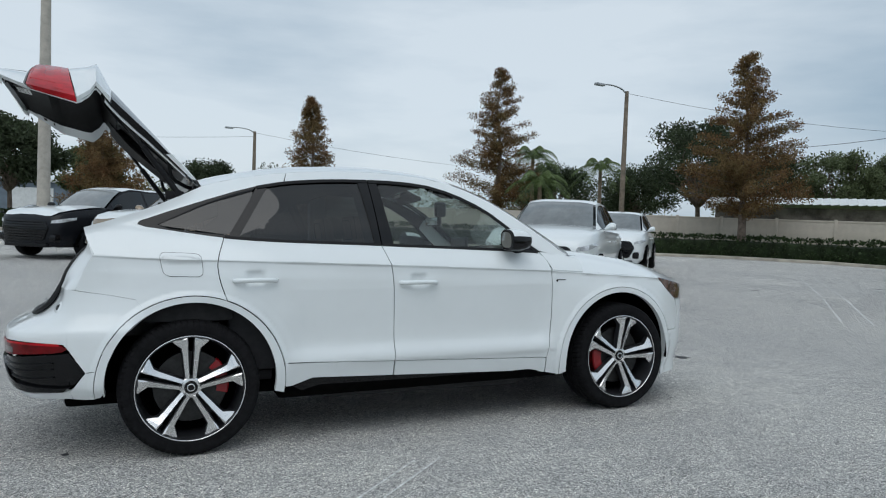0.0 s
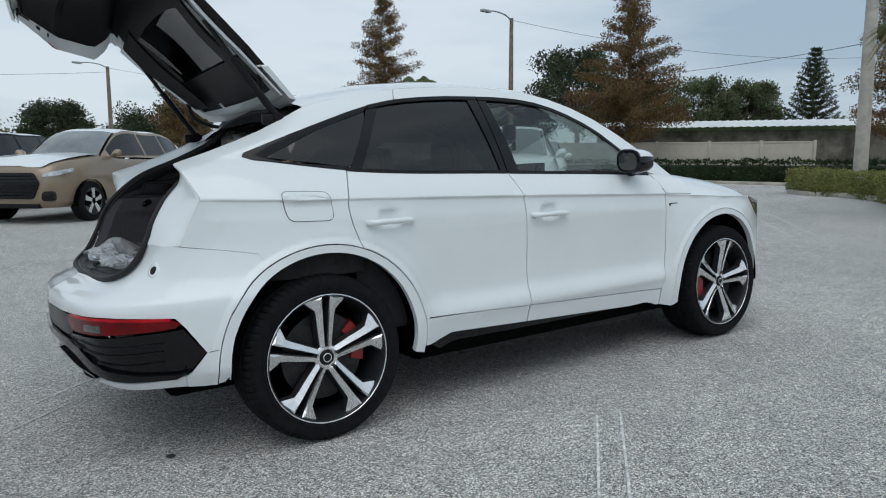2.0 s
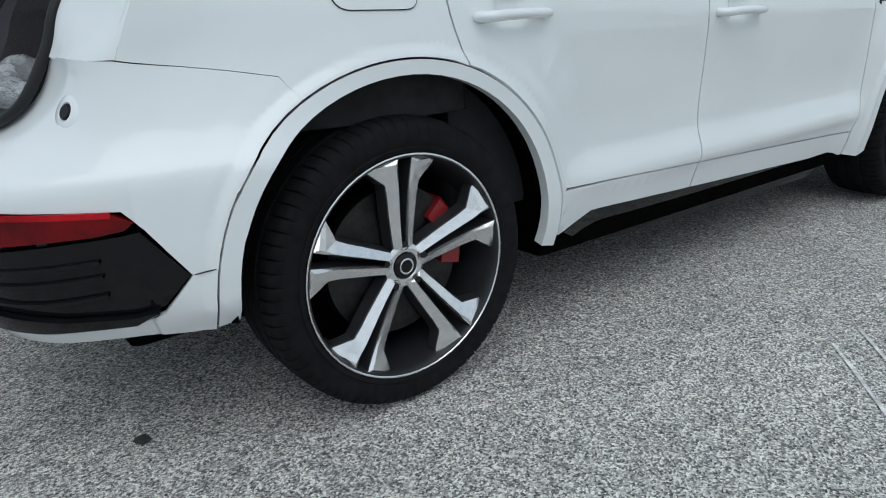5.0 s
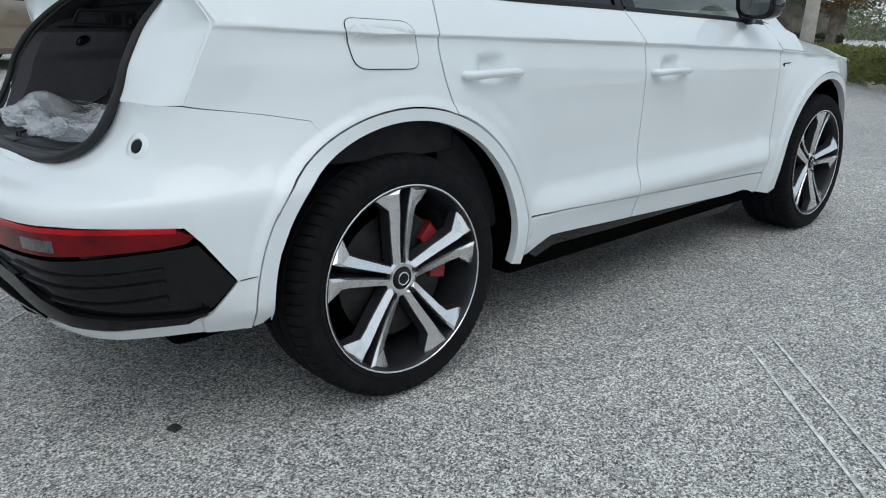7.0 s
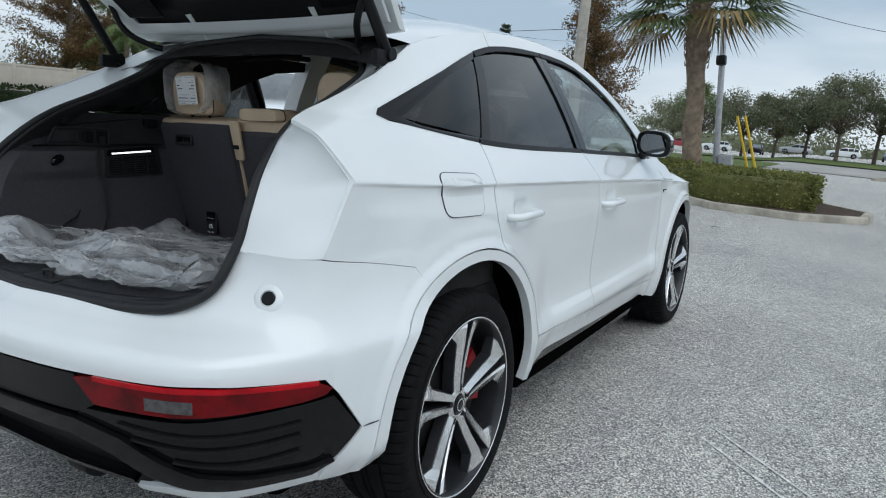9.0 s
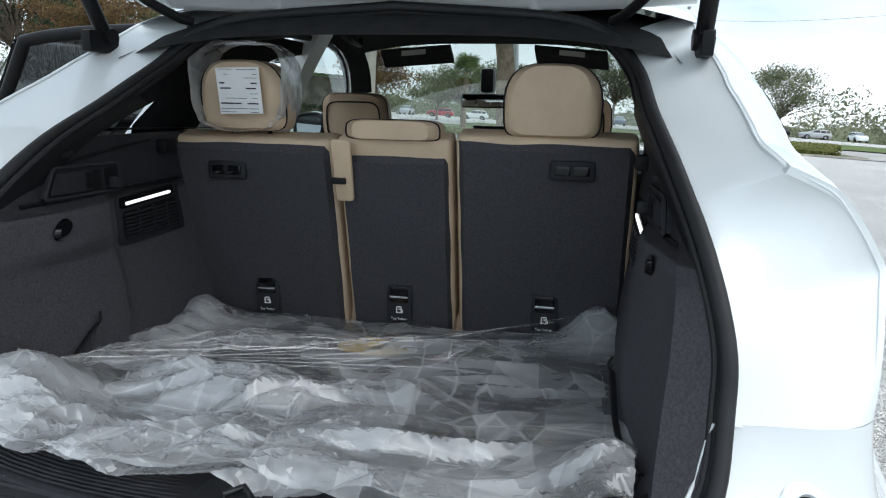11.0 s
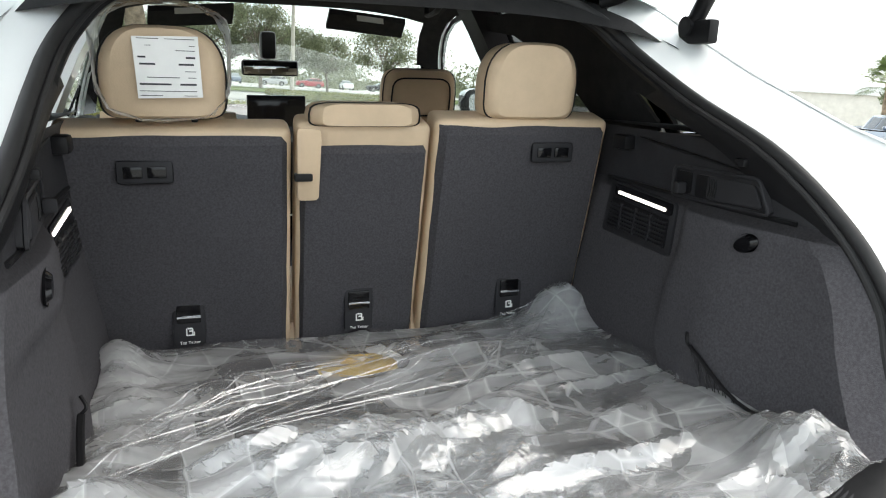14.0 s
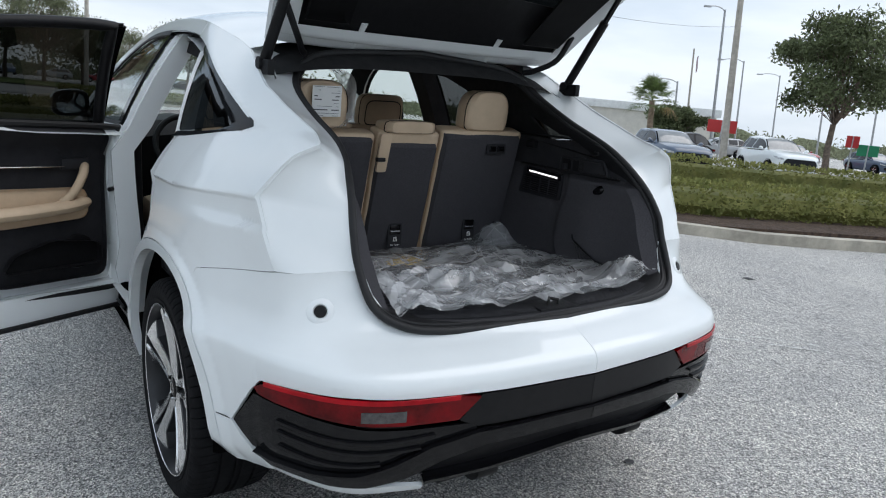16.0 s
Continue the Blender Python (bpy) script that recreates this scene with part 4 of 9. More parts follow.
def rear_bumper_lower():
    """Black lower bumper, lamps, diffuser and tow stubs."""
    fl, fr = skin(1), skin(-1)
    fb = lambda s, z: fr(s, z)
    for side in (-1, 1):
        fm = skin(side)
        P = lambda *a, **k: panel(*a, flip=side > 0, **k)
        corner = [(-.523, .478), (-.588, .414), (-.66, .405), (-.80, .409), (-.93, .428), (-1.01, .460), (-1.09, .503), (-1.2, .528), (-1.2, .545), (-.95, .552), (-.645, .575), (-.612, .58)]
        c = P("bumper_corner", corner, fm, M["black_gloss"], bumper[0], "gloss black bumper corner", out=-.004, step=.03)
        # slats in the corner
        for zz, s0, s1 in ((.532, -.70, -1.10), (.500, -.70, -1.07), (.458, -.70, -.98)):
            line = [(s0 + (s1 - s0) * i / 10, zz - .012 * math.sin(math.pi * i / 10)) for i in range(11)]
            strip2d("corner_slat", line, .007, fm, M["black_satin"], bumper[0], "satin black slat", out=.004, thick=.012, flip=side > 0)
        lamp = [(-.618, .602), (-.66, .622), (-.92, .632), (-1.16, .630), (-1.20, .622), (-1.15, .565), (-.95, .567), (-.70, .58), (-.64, .588)]
        l = P("bumper_lamp", lamp, fm, M["red_lens"], bumper[0], "long dark red reflector lamp", out=.004, thick=.02, step=.03)
        strip2d("lamp_strip", [(-.66, .615), (-.92, .624), (-1.15, .622)], -.012, fm, M["red_lit"], bumper[0], "bright red light strip", out=.006, thick=.004, flip=side > 0)
        P("reversing_lens", [(-.93, .606), (-1.03, .607), (-1.03, .578), (-.93, .577)], fm, M["clear_lens"], bumper[0], "clear ribbed reversing lens", out=.006, thick=.004, step=.02)
        # black band between the lamps
        P("bumper_band", [(-1.205, .626), (-1.5, .622), (-1.5, .53), (-1.2, .535), (-1.155, .56)], fm, M["black_satin"], bumper[0], "satin black bumper band", out=-.002)
        # gloss diffuser frame
        o = [(-.60, .411), (-.66, .401), (-.80, .405), (-.93, .424), (-1.01, .456), (-1.09, .499), (-1.2, .524), (-1.5, .527), (-1.5, .490), (-1.22, .484), (-1.12, .455), (-1.04, .412), (-.95, .386), (-.85, .378), (-.66, .382)]
        P("diffuser_frame", o, fm, M["black_gloss"], bumper[0], "gloss black diffuser frame", out=.012, thick=.03, step=.03)
        o = [(-1.04, .396), (-1.12, .43), (-1.21, .472), (-1.5, .482), (-1.5, .40), (-1.25, .37), (-1.1, .36)]
        P("diffuser", o, fm, M["black"], bumper[0], "black diffuser insert", out=-.03, thick=.03)
        strip2d("diffuser_lip", [(-1.1, .372), (-1.25, .385), (-1.5, .415)], .014, fm, M["black_gloss"], bumper[0], out=.0, thick=.03, flip=side > 0)
        # stub below the diffuser
        prism("tow_stub", rounded([(-.87, .41), (-.78, .41), (-.76, .34), (-.78, .315), (-.85, .315), (-.885, .345)], .018, 3), lambda a, b, d: Vector((a, side * (.27 + d), b)), .075, M["black"], bumper[0])
    tube("silencer", [(-.74, -.42, .335), (-.74, .42, .335)], .075, M["steel"], car, flat=.7)


rear_bumper_lower()


# ---------------------------------------------------------------- cabin and boot
def shell():
    """Dark linings that close the cabin: floor, side linings, headliner, dashboard."""
    L = M["liner"]
    box("cabin_floor", (.15, -.72, .34), (2.5, .72, .40), M["carpet"], car, bevel=.02)
    box("boot_floor", (-.77, -.62, .62), (.24, .62, .71), M["carpet"], car, "charcoal boot carpet", bevel=.015)
    hl = roof_grid("headliner", -.02, 1.62, 18, -.93, .93, 16, L, car, "black cloth headliner", drop=.045)
    # grab handles on the headliner edge
    for side in (-1, 1):
        for x in (.62, 1.3):
            p = [roof_point(x + d, side * .86, .055 + e) for d, e in ((-.09, 0), (-.07, .03), (0, .036), (.07, .03), (.09, 0))]
            tube("grab_handle", spline(p, 14), .011, M["grain"], hl, flat=.7)
        # sun visors
        v = [roof_point(1.60, side * .30, .055), roof_point(1.60, side * .80, .055), roof_point(1.70, side * .80, .075), roof_point(1.70, side * .30, .075)]
        bm = bmesh.new()
        a = [bm.verts.new(p) for p in v]
        b = [bm.verts.new(p + Vector((0, 0, -.02))) for p in v]
        bm.faces.new(a); bm.faces.new(b[::-1])
        for i in range(4):
            bm.faces.new((a[i], b[i], b[(i + 1) % 4], a[(i + 1) % 4]))
        bmesh.ops.recalc_face_normals(bm, faces=bm.faces[:])
        sv = part("sun_visor", bm, L, hl)
        q = [p + Vector((-.004, 0, -.012)) for p in v]
        m0, m1 = q[0].lerp(q[1], .35), q[0].lerp(q[1], .7)
        loft("visor_label", [[m0, m1], [m0 + Vector((-.006, 0, -.022)), m1 + Vector((-.006, 0, -.022))], [m0 + Vector((-.002, 0, -.022)), m1 + Vector((-.002, 0, -.022))]], M["label"], hl, "white paper label")
    # side linings of the doors, right side and closed left front
    for side, x0, x1, who in ((-1, .20, 1.13, doors[-1][1]), (-1, 1.17, 2.2, doors[-1][0]), (1, 1.17, 2.2, doors[1][0])):
        a, b = sorted((side * .76, side * .845))
        box("door_lining", (x0, a, .42), (x1, b, 1.085), M["grain"], who, bevel=.03)
    # dashboard and wheel
    dash = [Vector(p) for p in ((2.50, 0, 1.06), (2.22, 0, 1.08), (2.05, 0, 1.06), (1.98, 0, .98), (2.05, 0, .80), (2.2, 0, .6))]
    rows = []
    for j in range(13):
        y = -.78 + 1.56 * j / 12
        hump = .035 * math.exp(-((y - .38) / .18) ** 2)
        rows.append([p + Vector((.06 * (y / .78) ** 2, y, hump if i in (1, 2, 3) else 0)) for i, p in enumerate(dash)])
    d = loft("dashboard", rows, M["grain"], car, "dark grained dashboard")
    ring = [Vector((1.82 + .10 * math.sin(a), .38 + .185 * math.cos(a), .96 + .16 * math.sin(a))) for a in [2 * math.pi * i / 28 for i in range(28)]]
    st = tube("steering_wheel", ring, .016, M["black"], car, "black leather steering wheel", seg=8, closed=True)
    box("wheel_boss", (1.83, .29, .90), (1.90, .47, 1.02), M["black"], st, bevel=.025)
    box("dash_screen", (2.0, -.13, 1.05), (2.03, .13, 1.19), M["black_gloss"], d, bevel=.006)
    # inner mirror
    box("inner_mirror", (1.80, -.075, 1.277), (1.835, .158, 1.342), M["black"], car, bevel=.014)
    g = box("mirror_glass", (1.796, -.068, 1.283), (1.802, .151, 1.336), M["mirror"], car, bevel=.002)
    box("mirror_mount", (1.83, .01, 1.345), (1.91, .075, 1.46), M["black"], car, bevel=.02)
    # centre pillars inside and the door frame on the open side
    for side in (-1, 1):
        f = skin(side)
        ins = lambda p, d: p + Vector((0, -side * d, 0))
        for x0, x1 in ((1.02, 1.14),):
            rows = []
            for i in range(12):
                z = .40 + (zwin(1.06) - .0 - .40) * i / 11
                sl = 0 if z < 1.13 else (z - 1.13) * -.12
                a, b = f(x0 + .01 + sl, z), f(x1 + .01 + sl, z)
                rows.append([ins(a, .03), ins(a, .12), ins(b, .12), ins(b, .03)])
            loft("centre_pillar", rows, M["grain"] if side < 0 else M["white"], car, closed=True)
        # upper side lining over the windows
        rows = []
        for x in [i * .12 - .06 for i in range(18)]:
            z0 = max(zwin(x) if x > -.2 else 1.25, 1.2)
            p, q = ins(f(x, z0 - .01), .025), ins(f(x, zrail(x)), .03)
            r = roof_point(x, side * .92, .05) if x > -.05 else q + Vector((0, -side * .03, -.02))
            rows.append([p, p + Vector((0, -side * .03, .03)), q.lerp(r, .5) + Vector((0, 0, -.02)), r])
        loft("roof_lining_edge", rows, L, car)
        # lining behind the rear pillar and under the quarter window
        poly = [(-.40, .72), (.22, .72), (.22, 1.18), (.0, 1.195), (-.16, 1.215), (-.24, 1.215), (-.36, 1.18)]
        panel("pillar_lining", poly, lambda a, b, f=f, side=side: f(max(a, -.5), max(b, .9)) * 1.0 + Vector((0, -side * .06, b - max(b, .9))), L, car, flip=side < 0, thick=.01)


shell()


def boot_side(side):
    """Boot side trim: carpet with a raised cheek, plastic ledge, vent with lit lamp, hook tray, net."""
    C = M["carpet"]
    ap = aperture(side, 70)
    seq = [p for p in ap if .77 < p.z < 1.225]
    cheek = [(.70, -.235), (.75, -.225), (.84, -.186), (.93, -.188), (1.01, -.208), (1.10, -.207)]

    def wall(x, z):
        yin = lin_table(z, [(.72, .522), (.95, .552), (1.09, .562), (1.17, .566), (1.28, .566), (1.42, .56)])
        if z < 1.10:
            xb = lin_table(z, cheek)
            yin -= .022 * sstep(xb + .006, xb - .020, x) * (1 - .6 * sstep(-.32, -.50, x)) * sstep(1.098, 1.07, z)
        return yin + .02 * sstep(-.3, -.55, x)
    rows = []
    for p in seq:
        a = p + Vector((.004, -side * .002, 0))
        x0 = min(p.x + .055, -.36)
        rows.append([a] + [Vector((x, side * wall(x, p.z), p.z)) for x in [x0 + (.165 - x0) * i / 45 for i in range(46)]])
    low = [r for r in rows if r[0].z < 1.10]
    low = [[Vector((v.x, v.y, .70)) for v in low[0]]] + low
    high = [r for r in rows if r[0].z > 1.07]
    lo = loft("boot_side_carpet", low, C, car, "charcoal carpeted boot side")
    hi = loft("boot_side_trim", high, M["grain"], car, "dark grained plastic boot trim")
    # black corner of the load opening, between seal and carpet
    edge = [p for p in ap if p.z < .98]
    loft("sill_corner", [[p.copy() for p in edge], [p + Vector((.03, -side * .012, .004)) for p in edge], [Vector((max(p.x + .10, -.68), p.y - side * .03, max(p.z, .764))) for p in edge]], M["black"], car, "black plastic corner of the load sill")
    # seam where plastic meets carpet
    tube("trim_edge", [(x, side * (wall(x, 1.12) - .003), 1.098) for x in (-.46, -.35, -.25, -.15, -.05, .08)], .0045, M["black"], hi, seg=6)
    # ledge out to the window, and the pillar lining round a small triangular pane
    xs = [-.30 + .06 * i for i in range(12)]
    loft("window_ledge", [[Vector((x, side * .566, 1.222 - .006 * max(0, x))) for x in xs], [Vector((x, side * .60, 1.224 - .03 * max(0, x))) for x in xs], [Vector((x, side * .70, 1.220 - .03 * max(0, x))) for x in xs]], M["grain"], car)
    lean = lambda a, b: Vector((a, side * (.668 - .25 * (b - 1.22)), b))
    front = [(.07, 1.20), (.34, 1.195), (.356, 1.211), (.42, 1.262), (.49, 1.312), (.64, 1.385), (.79, 1.434), (1.03, 1.460), (1.03, 1.50), (.6, 1.50), (.3, 1.46), (.165, 1.41), (.163, 1.2955), (.07, 1.223)]
    panel("pillar_trim", front, lean, M["liner"], car, "dark pillar trim beside the rear window", flip=side < 0, thick=.01)
    panel("pillar_trim", [(.163, 1.2965), (.165, 1.41), (.0, 1.345), (-.2, 1.25), (-.26, 1.222), (-.028, 1.2275)], lean, M["liner"], car, "dark pillar trim beside the rear window", flip=side < 0, thick=.01)
    # vent: frame, four columns of slats, lit lamp above
    def P(x, z, d=0.0):
        return Vector((x, side * (.556 + (z - 1.03) * .07 - d), z))
    frame_o = rounded([(.058, 1.094), (-.182, 1.081), (-.182, .972), (.075, .975)], .012, 3)
    vf = prism("vent_frame", frame_o, lambda a, b, d: P(a, b, .004 - d), .03, M["grain"], lo, "dark slatted vent", bevel=.003)
    prism("vent_well", rounded([(.040, 1.058), (-.166, 1.046), (-.166, .985), (.055, .988)], .006, 2), lambda a, b, d: P(a, b, .006 - d), .004, M["black"], lo, bevel=0)
    for i in range(7):
        z = .991 + i * .0085
        prism("vent_slat", [(.046, z), (-.164, z - .004), (-.164, z - .0005), (.046, z + .0035)], lambda a, b, d: P(a, b, .011 - d), .004, M["grain"], lo, bevel=0)
    for i in range(3):
        x = .0 - i * .055
        prism("vent_bar", [(x, .990), (x - .005, .990), (x - .005, 1.048), (x, 1.049)], lambda a, b, d: P(a, b, .012 - d), .005, M["grain"], lo, bevel=0)
    prism("lamp_bezel", rounded([(.034, 1.088), (-.174, 1.078), (-.174, 1.054), (.034, 1.064)], .006, 2), lambda a, b, d: P(a, b, .0075 - d), .004, M["black_gloss"], lo, bevel=0)
    prism("cargo_lamp", rounded([(.018, 1.0745), (-.156, 1.067), (-.156, 1.0605), (.018, 1.068)], .0025, 2), lambda a, b, d: P(a, b, .010 - d), .004, M["white_lamp"], lo, "lit white cargo lamp", bevel=0)
    # tray with bag hook and ribbed lid, sunk in a raised rim
    Q = lambda a, b, d: Vector((a, side * (.565 - d), b))
    outer = rounded([(-.158, 1.096), (-.415, 1.104), (-.384, 1.160), (-.160, 1.155)], .012, 4)
    rim = [Q(a, b, .006) for a, b in ((p[0], p[1]) for p in outer)]
    tr = prism("hook_tray", outer, lambda a, b, d: Q(a, b, .004 - d), .012, M["grain"], hi, "dark tray with a bag hook", bevel=.002)
    tube("tray_rim", rim, .004, M["grain"], hi, seg=6, closed=True)
    for x0, x1 in ((-.168, -.212), (-.226, -.268)):
        prism("tray_well", rounded([(x0, 1.104), (x1, 1.106), (x1, 1.148), (x0, 1.147)], .006, 2), lambda a, b, d: Q(a, b, .0065 - d), .003, M["black"], hi, bevel=0)
    box("bag_hook", (-.205, min(side * .535, side * .556), 1.106), (-.190, max(side * .535, side * .556), 1.128), M["grain"], hi, bevel=.004)
    prism("tray_lid", rounded([(-.262, 1.106), (-.400, 1.111), (-.378, 1.150), (-.262, 1.149)], .008, 3), lambda a, b, d: Q(a, b, .011 - d), .005, M["grain"], hi, bevel=.0015)
    for i in range(4):
        x = -.268 - i * .006
        tube("lid_rib", [Q(x, 1.112, .012), Q(x - .003, 1.128, .013), Q(x, 1.145, .012)], .0013, M["black"], hi, seg=5)
    # groove, small clip, strap hook, oval tie-down
    tube("trim_groove", [Q(-.024, 1.197, .0), Q(-.12, 1.189, .0), Q(-.233, 1.178, .0), Q(-.37, 1.164, .0)], [.002, .0035, .0035, .002], M["black"], hi, seg=6)
    box("trim_clip", (-.362, min(side * .540, side * .562), 1.178), (-.338, max(side * .540, side * .562), 1.192), M["black"], hi, bevel=.005)
    box("strap_hook", (-.004, min(side * .540, side * .572), 1.166), (.050, max(side * .540, side * .572), 1.198), M["black"], hi, bevel=.008)
    tie = lathe("tie_ring", [(.0, .006), (.020, .006), (.026, .0), (.030, -.004), (.033, 0)], M["black_gloss"], lo, axis="z", seg=20)
    tie.matrix_basis = Matrix.Translation((-.383, side * .545, 1.048)) @ pose(0, 0, 0, side * 90, 0, 0) @ pose(0, 0, 0, 0, 0, 25) @ Matrix.Diagonal((1.0, .55, 1, 1))
    # net pocket over the rear of the cheek: hooked cord, banded hem, mesh
    a, b, c = Vector((-.33, side * .506, .845)), Vector((-.60, side * .535, .80)), Vector((-.38, side * .510, .725))
    tube("net_hook", spline([a + Vector((.012, 0, .022)), a + Vector((.0, -side * .008, .01)), a], 6), .003, M["black"], lo, seg=6)
    tube("net_hem", spline([a, a.lerp(b, .5) + Vector((0, -side * .008, -.035)), b], 12), .0055, M["black"], lo, seg=6, flat=.5)
    hem = spline([a, a.lerp(b, .5) + Vector((0, -side * .008, -.035)), b], 13)
    base_l = [c.lerp(Vector((-.60, side * .52, .725)), i / 12) for i in range(13)]
    for i in range(12):
        tube("net_cord", [hem[i], base_l[i + 1]], .0011, M["black"], lo, seg=4)
        tube("net_cord", [hem[i + 1], base_l[i]], .0011, M["black"], lo, seg=4)


for side in (-1, 1):
    boot_side(side)


def boot_sill():
    """Ribbed load sill with the latch well."""
    bm = bmesh.new()
    rows = []
    for i in range(17):
        y = -.60 + 1.2 * i / 16
        k = (abs(y) / .6) ** 3
        xo = -.805 + .13 * k
        rows.append([Vector((xo, y, .745 + .02 * k)), Vector((xo + .015, y, .765 + .02 * k)), Vector((-.70 + .08 * k, y, .768 + .012 * k)), Vector((-.665 + .06 * k, y, .762)), Vector((-.655 + .05 * k, y, .70))])
    s = loft("load_sill", rows, M["grain"], car, "ribbed dark plastic load sill")
    for i in range(9):
        x = -.775 + i * .0085
        for a, b in ((-.52, -.09), (.09, .52)):
            pts = [(x + .12 * (abs(a + (b - a) * j / 6) / .6) ** 3, a + (b - a) * j / 6, .7685 + .015 * (abs(a + (b - a) * j / 6) / .6) ** 3) for j in range(7)]
            tube("sill_rib", pts, .0022, M["grain"], s, seg=5)
    box("latch_well", (-.785, -.075, .760), (-.70, .075, .772), M["black"], s, bevel=.006)
    tube("latch_hoop", [(-.755, -.02, .768), (-.755, -.02, .785), (-.735, .0, .787), (-.755, .02, .785), (-.755, .02, .768)], .005, M["steel"], s)


boot_sill()


def seatback(name, y0, y1, label, latch=None, ztop=1.205, flare=0.0, tether=0.0):
    """Rear seat back: carpet behind, tan leather edge and front."""
    top, bot = Vector((.080, 0, ztop)), Vector((.205, 0, .69))
    th = .085
    r = .02
    o = rounded([(y0, 0), (y1, 0), (y1, 1), (y0, 1)], .0)

    def P(y, t, d):
        p = bot.lerp(top, t)
        return Vector((p.x + d, y + flare * t * sstep(y0, y1, y), p.z + d * .24))
    bm = bmesh.new()
    edge = .022
    # leather body
    pts = [(y0, 0), (y1, 0), (y1, 1.0), (y0, 1.0)]
    a = [bm.verts.new(P(y, t, 0.006)) for y, t in pts]
    b = [bm.verts.new(P(y, t, th)) for y, t in pts]
    bm.faces.new(a); bm.faces.new(b[::-1])
    for i in range(4):
        bm.faces.new((a[i], b[i], b[(i + 1) % 4], a[(i + 1) % 4]))
    bmesh.ops.recalc_face_normals(bm, faces=bm.faces[:])
    bmesh.ops.bevel(bm, geom=bm.edges[:], offset=.018, segments=3, affect="EDGES", profile=.6)
    s = part(name, bm, M["tan"], car, label)
    drop = .040 if name == "centre_seat_back" else .010
    bm = bmesh.new()
    pts = [(y0 + .007, -.01), (y1 - .007, -.01), (y1 - .007, 1 - drop / .53), (y0 + .007, 1 - drop / .53)]
    n = 30
    rows = []
    for j in range(n + 1):
        t = pts[0][1] + (pts[2][1] - pts[0][1]) * j / n
        row = []
        for i in range(n + 1):
            y = pts[0][0] + (pts[1][0] - pts[0][0]) * i / n
            e = min(i, n - i, n - j)
            wave = .004 * noise.noise(Vector((y * 9, t * 5, 2)))
            row.append(P(y, t, (-.008 if e > 0 else .010) + wave))
        rows.append(row)
    loft("carpet_back", rows, M["carpet"], s, "charcoal carpet covering")
    ym = tether
    # tether anchor with its plate
    zt = .205
    pl = box("tether_plate", (-.033, -.006, -.05), (.033, .004, .05), M["grain"], s, "dark tether anchor plate", bevel=.005)
    pl.matrix_basis = Matrix.Translation(P(ym, zt, -.012)) @ Matrix(((0, 1, 0, 0), (-1, 0, 0, 0), (0, 0, 1, 0), (0, 0, 0, 1)))
    w = box("tether_slot", (-.024, -.009, .0), (.024, -.004, .042), M["black_gloss"], s, bevel=.003)
    w.matrix_basis = pl.matrix_basis
    w = box("tether_bar", (-.024, -.012, .012), (.024, -.007, .017), M["chrome"], s, bevel=.001)
    w.matrix_basis = pl.matrix_basis
    # white anchor mark: plain strokes
    for mx, mz, ww, hh in ((.001, -.012, .010, .0025), (-.006, -.019, .0025, .014), (.006, -.019, .0025, .012), (.002, -.018, .006, .0025), (0, -.027, .015, .0022), (.009, -.024, .002, .008)):
        w = box("tether_mark", (mx - ww / 2, -.0085, mz - hh / 2), (mx + ww / 2, -.005, mz + hh / 2), M["label"], s, bevel=0)
        w.matrix_basis = pl.matrix_basis
    cu = bpy.data.curves.new("anchor_text", "FONT")
    cu.body, cu.size, cu.align_x, cu.extrude = "Top Tether", .0088, "CENTER", .0003
    tmp = bpy.data.objects.new("anchor_text", cu)
    me = bpy.data.meshes.new_from_object(tmp)
    bpy.data.objects.remove(tmp)
    w = link("anchor_text", me, M["label"], s, "small white lettering")
    w.matrix_basis = pl.matrix_basis @ pose(0, -.0068, -.0465, 90, 0, 0)
    if latch is not None:
        y, z = latch
        t = (z - .69) / .515
        fr = box("release_frame", (-.050, -.006, -.022), (.050, .004, .022), M["grain"], s, "dark seat release frame", bevel=.008)
        fr.matrix_basis = Matrix.Translation(P(y, t, -.012)) @ Matrix(((0, 1, 0, 0), (-1, 0, 0, 0), (0, 0, 1, 0), (0, 0, 0, 1)))
        for dx in (-.021, .021):
            w = box("release_lever", (dx - .017, -.010, -.011), (dx + .017, -.004, .011), M["black_gloss"], s, bevel=.003)
            w.matrix_basis = fr.matrix_basis
    return s


sr = seatback("seat_back", -.553, -.141, "tan leather seat back with charcoal carpet behind", latch=(-.41, 1.142), ztop=1.221, tether=-.36)
sm = seatback("centre_seat_back", -.131, .148, "tan leather centre seat back", ztop=1.211, tether=.009)
sl = seatback("seat_back", .158, .555, "tan leather seat back with charcoal carpet behind", latch=(.41, 1.130), ztop=1.200, flare=.034, tether=.368)
# belt guide on the centre back
prism("belt_guide", rounded([(.103, 1.205), (.152, 1.208), (.149, 1.058), (.106, 1.058)], .010, 3), lambda a, b, d: Vector((.08 + (1.205 - b) * .243 - .012 - d, a, b)), .012, M["tan"], sm, "tan leather belt guide")
box("belt_slot", (.072, .120, 1.100), (.092, .156, 1.116), M["black"], sm, bevel=.004)


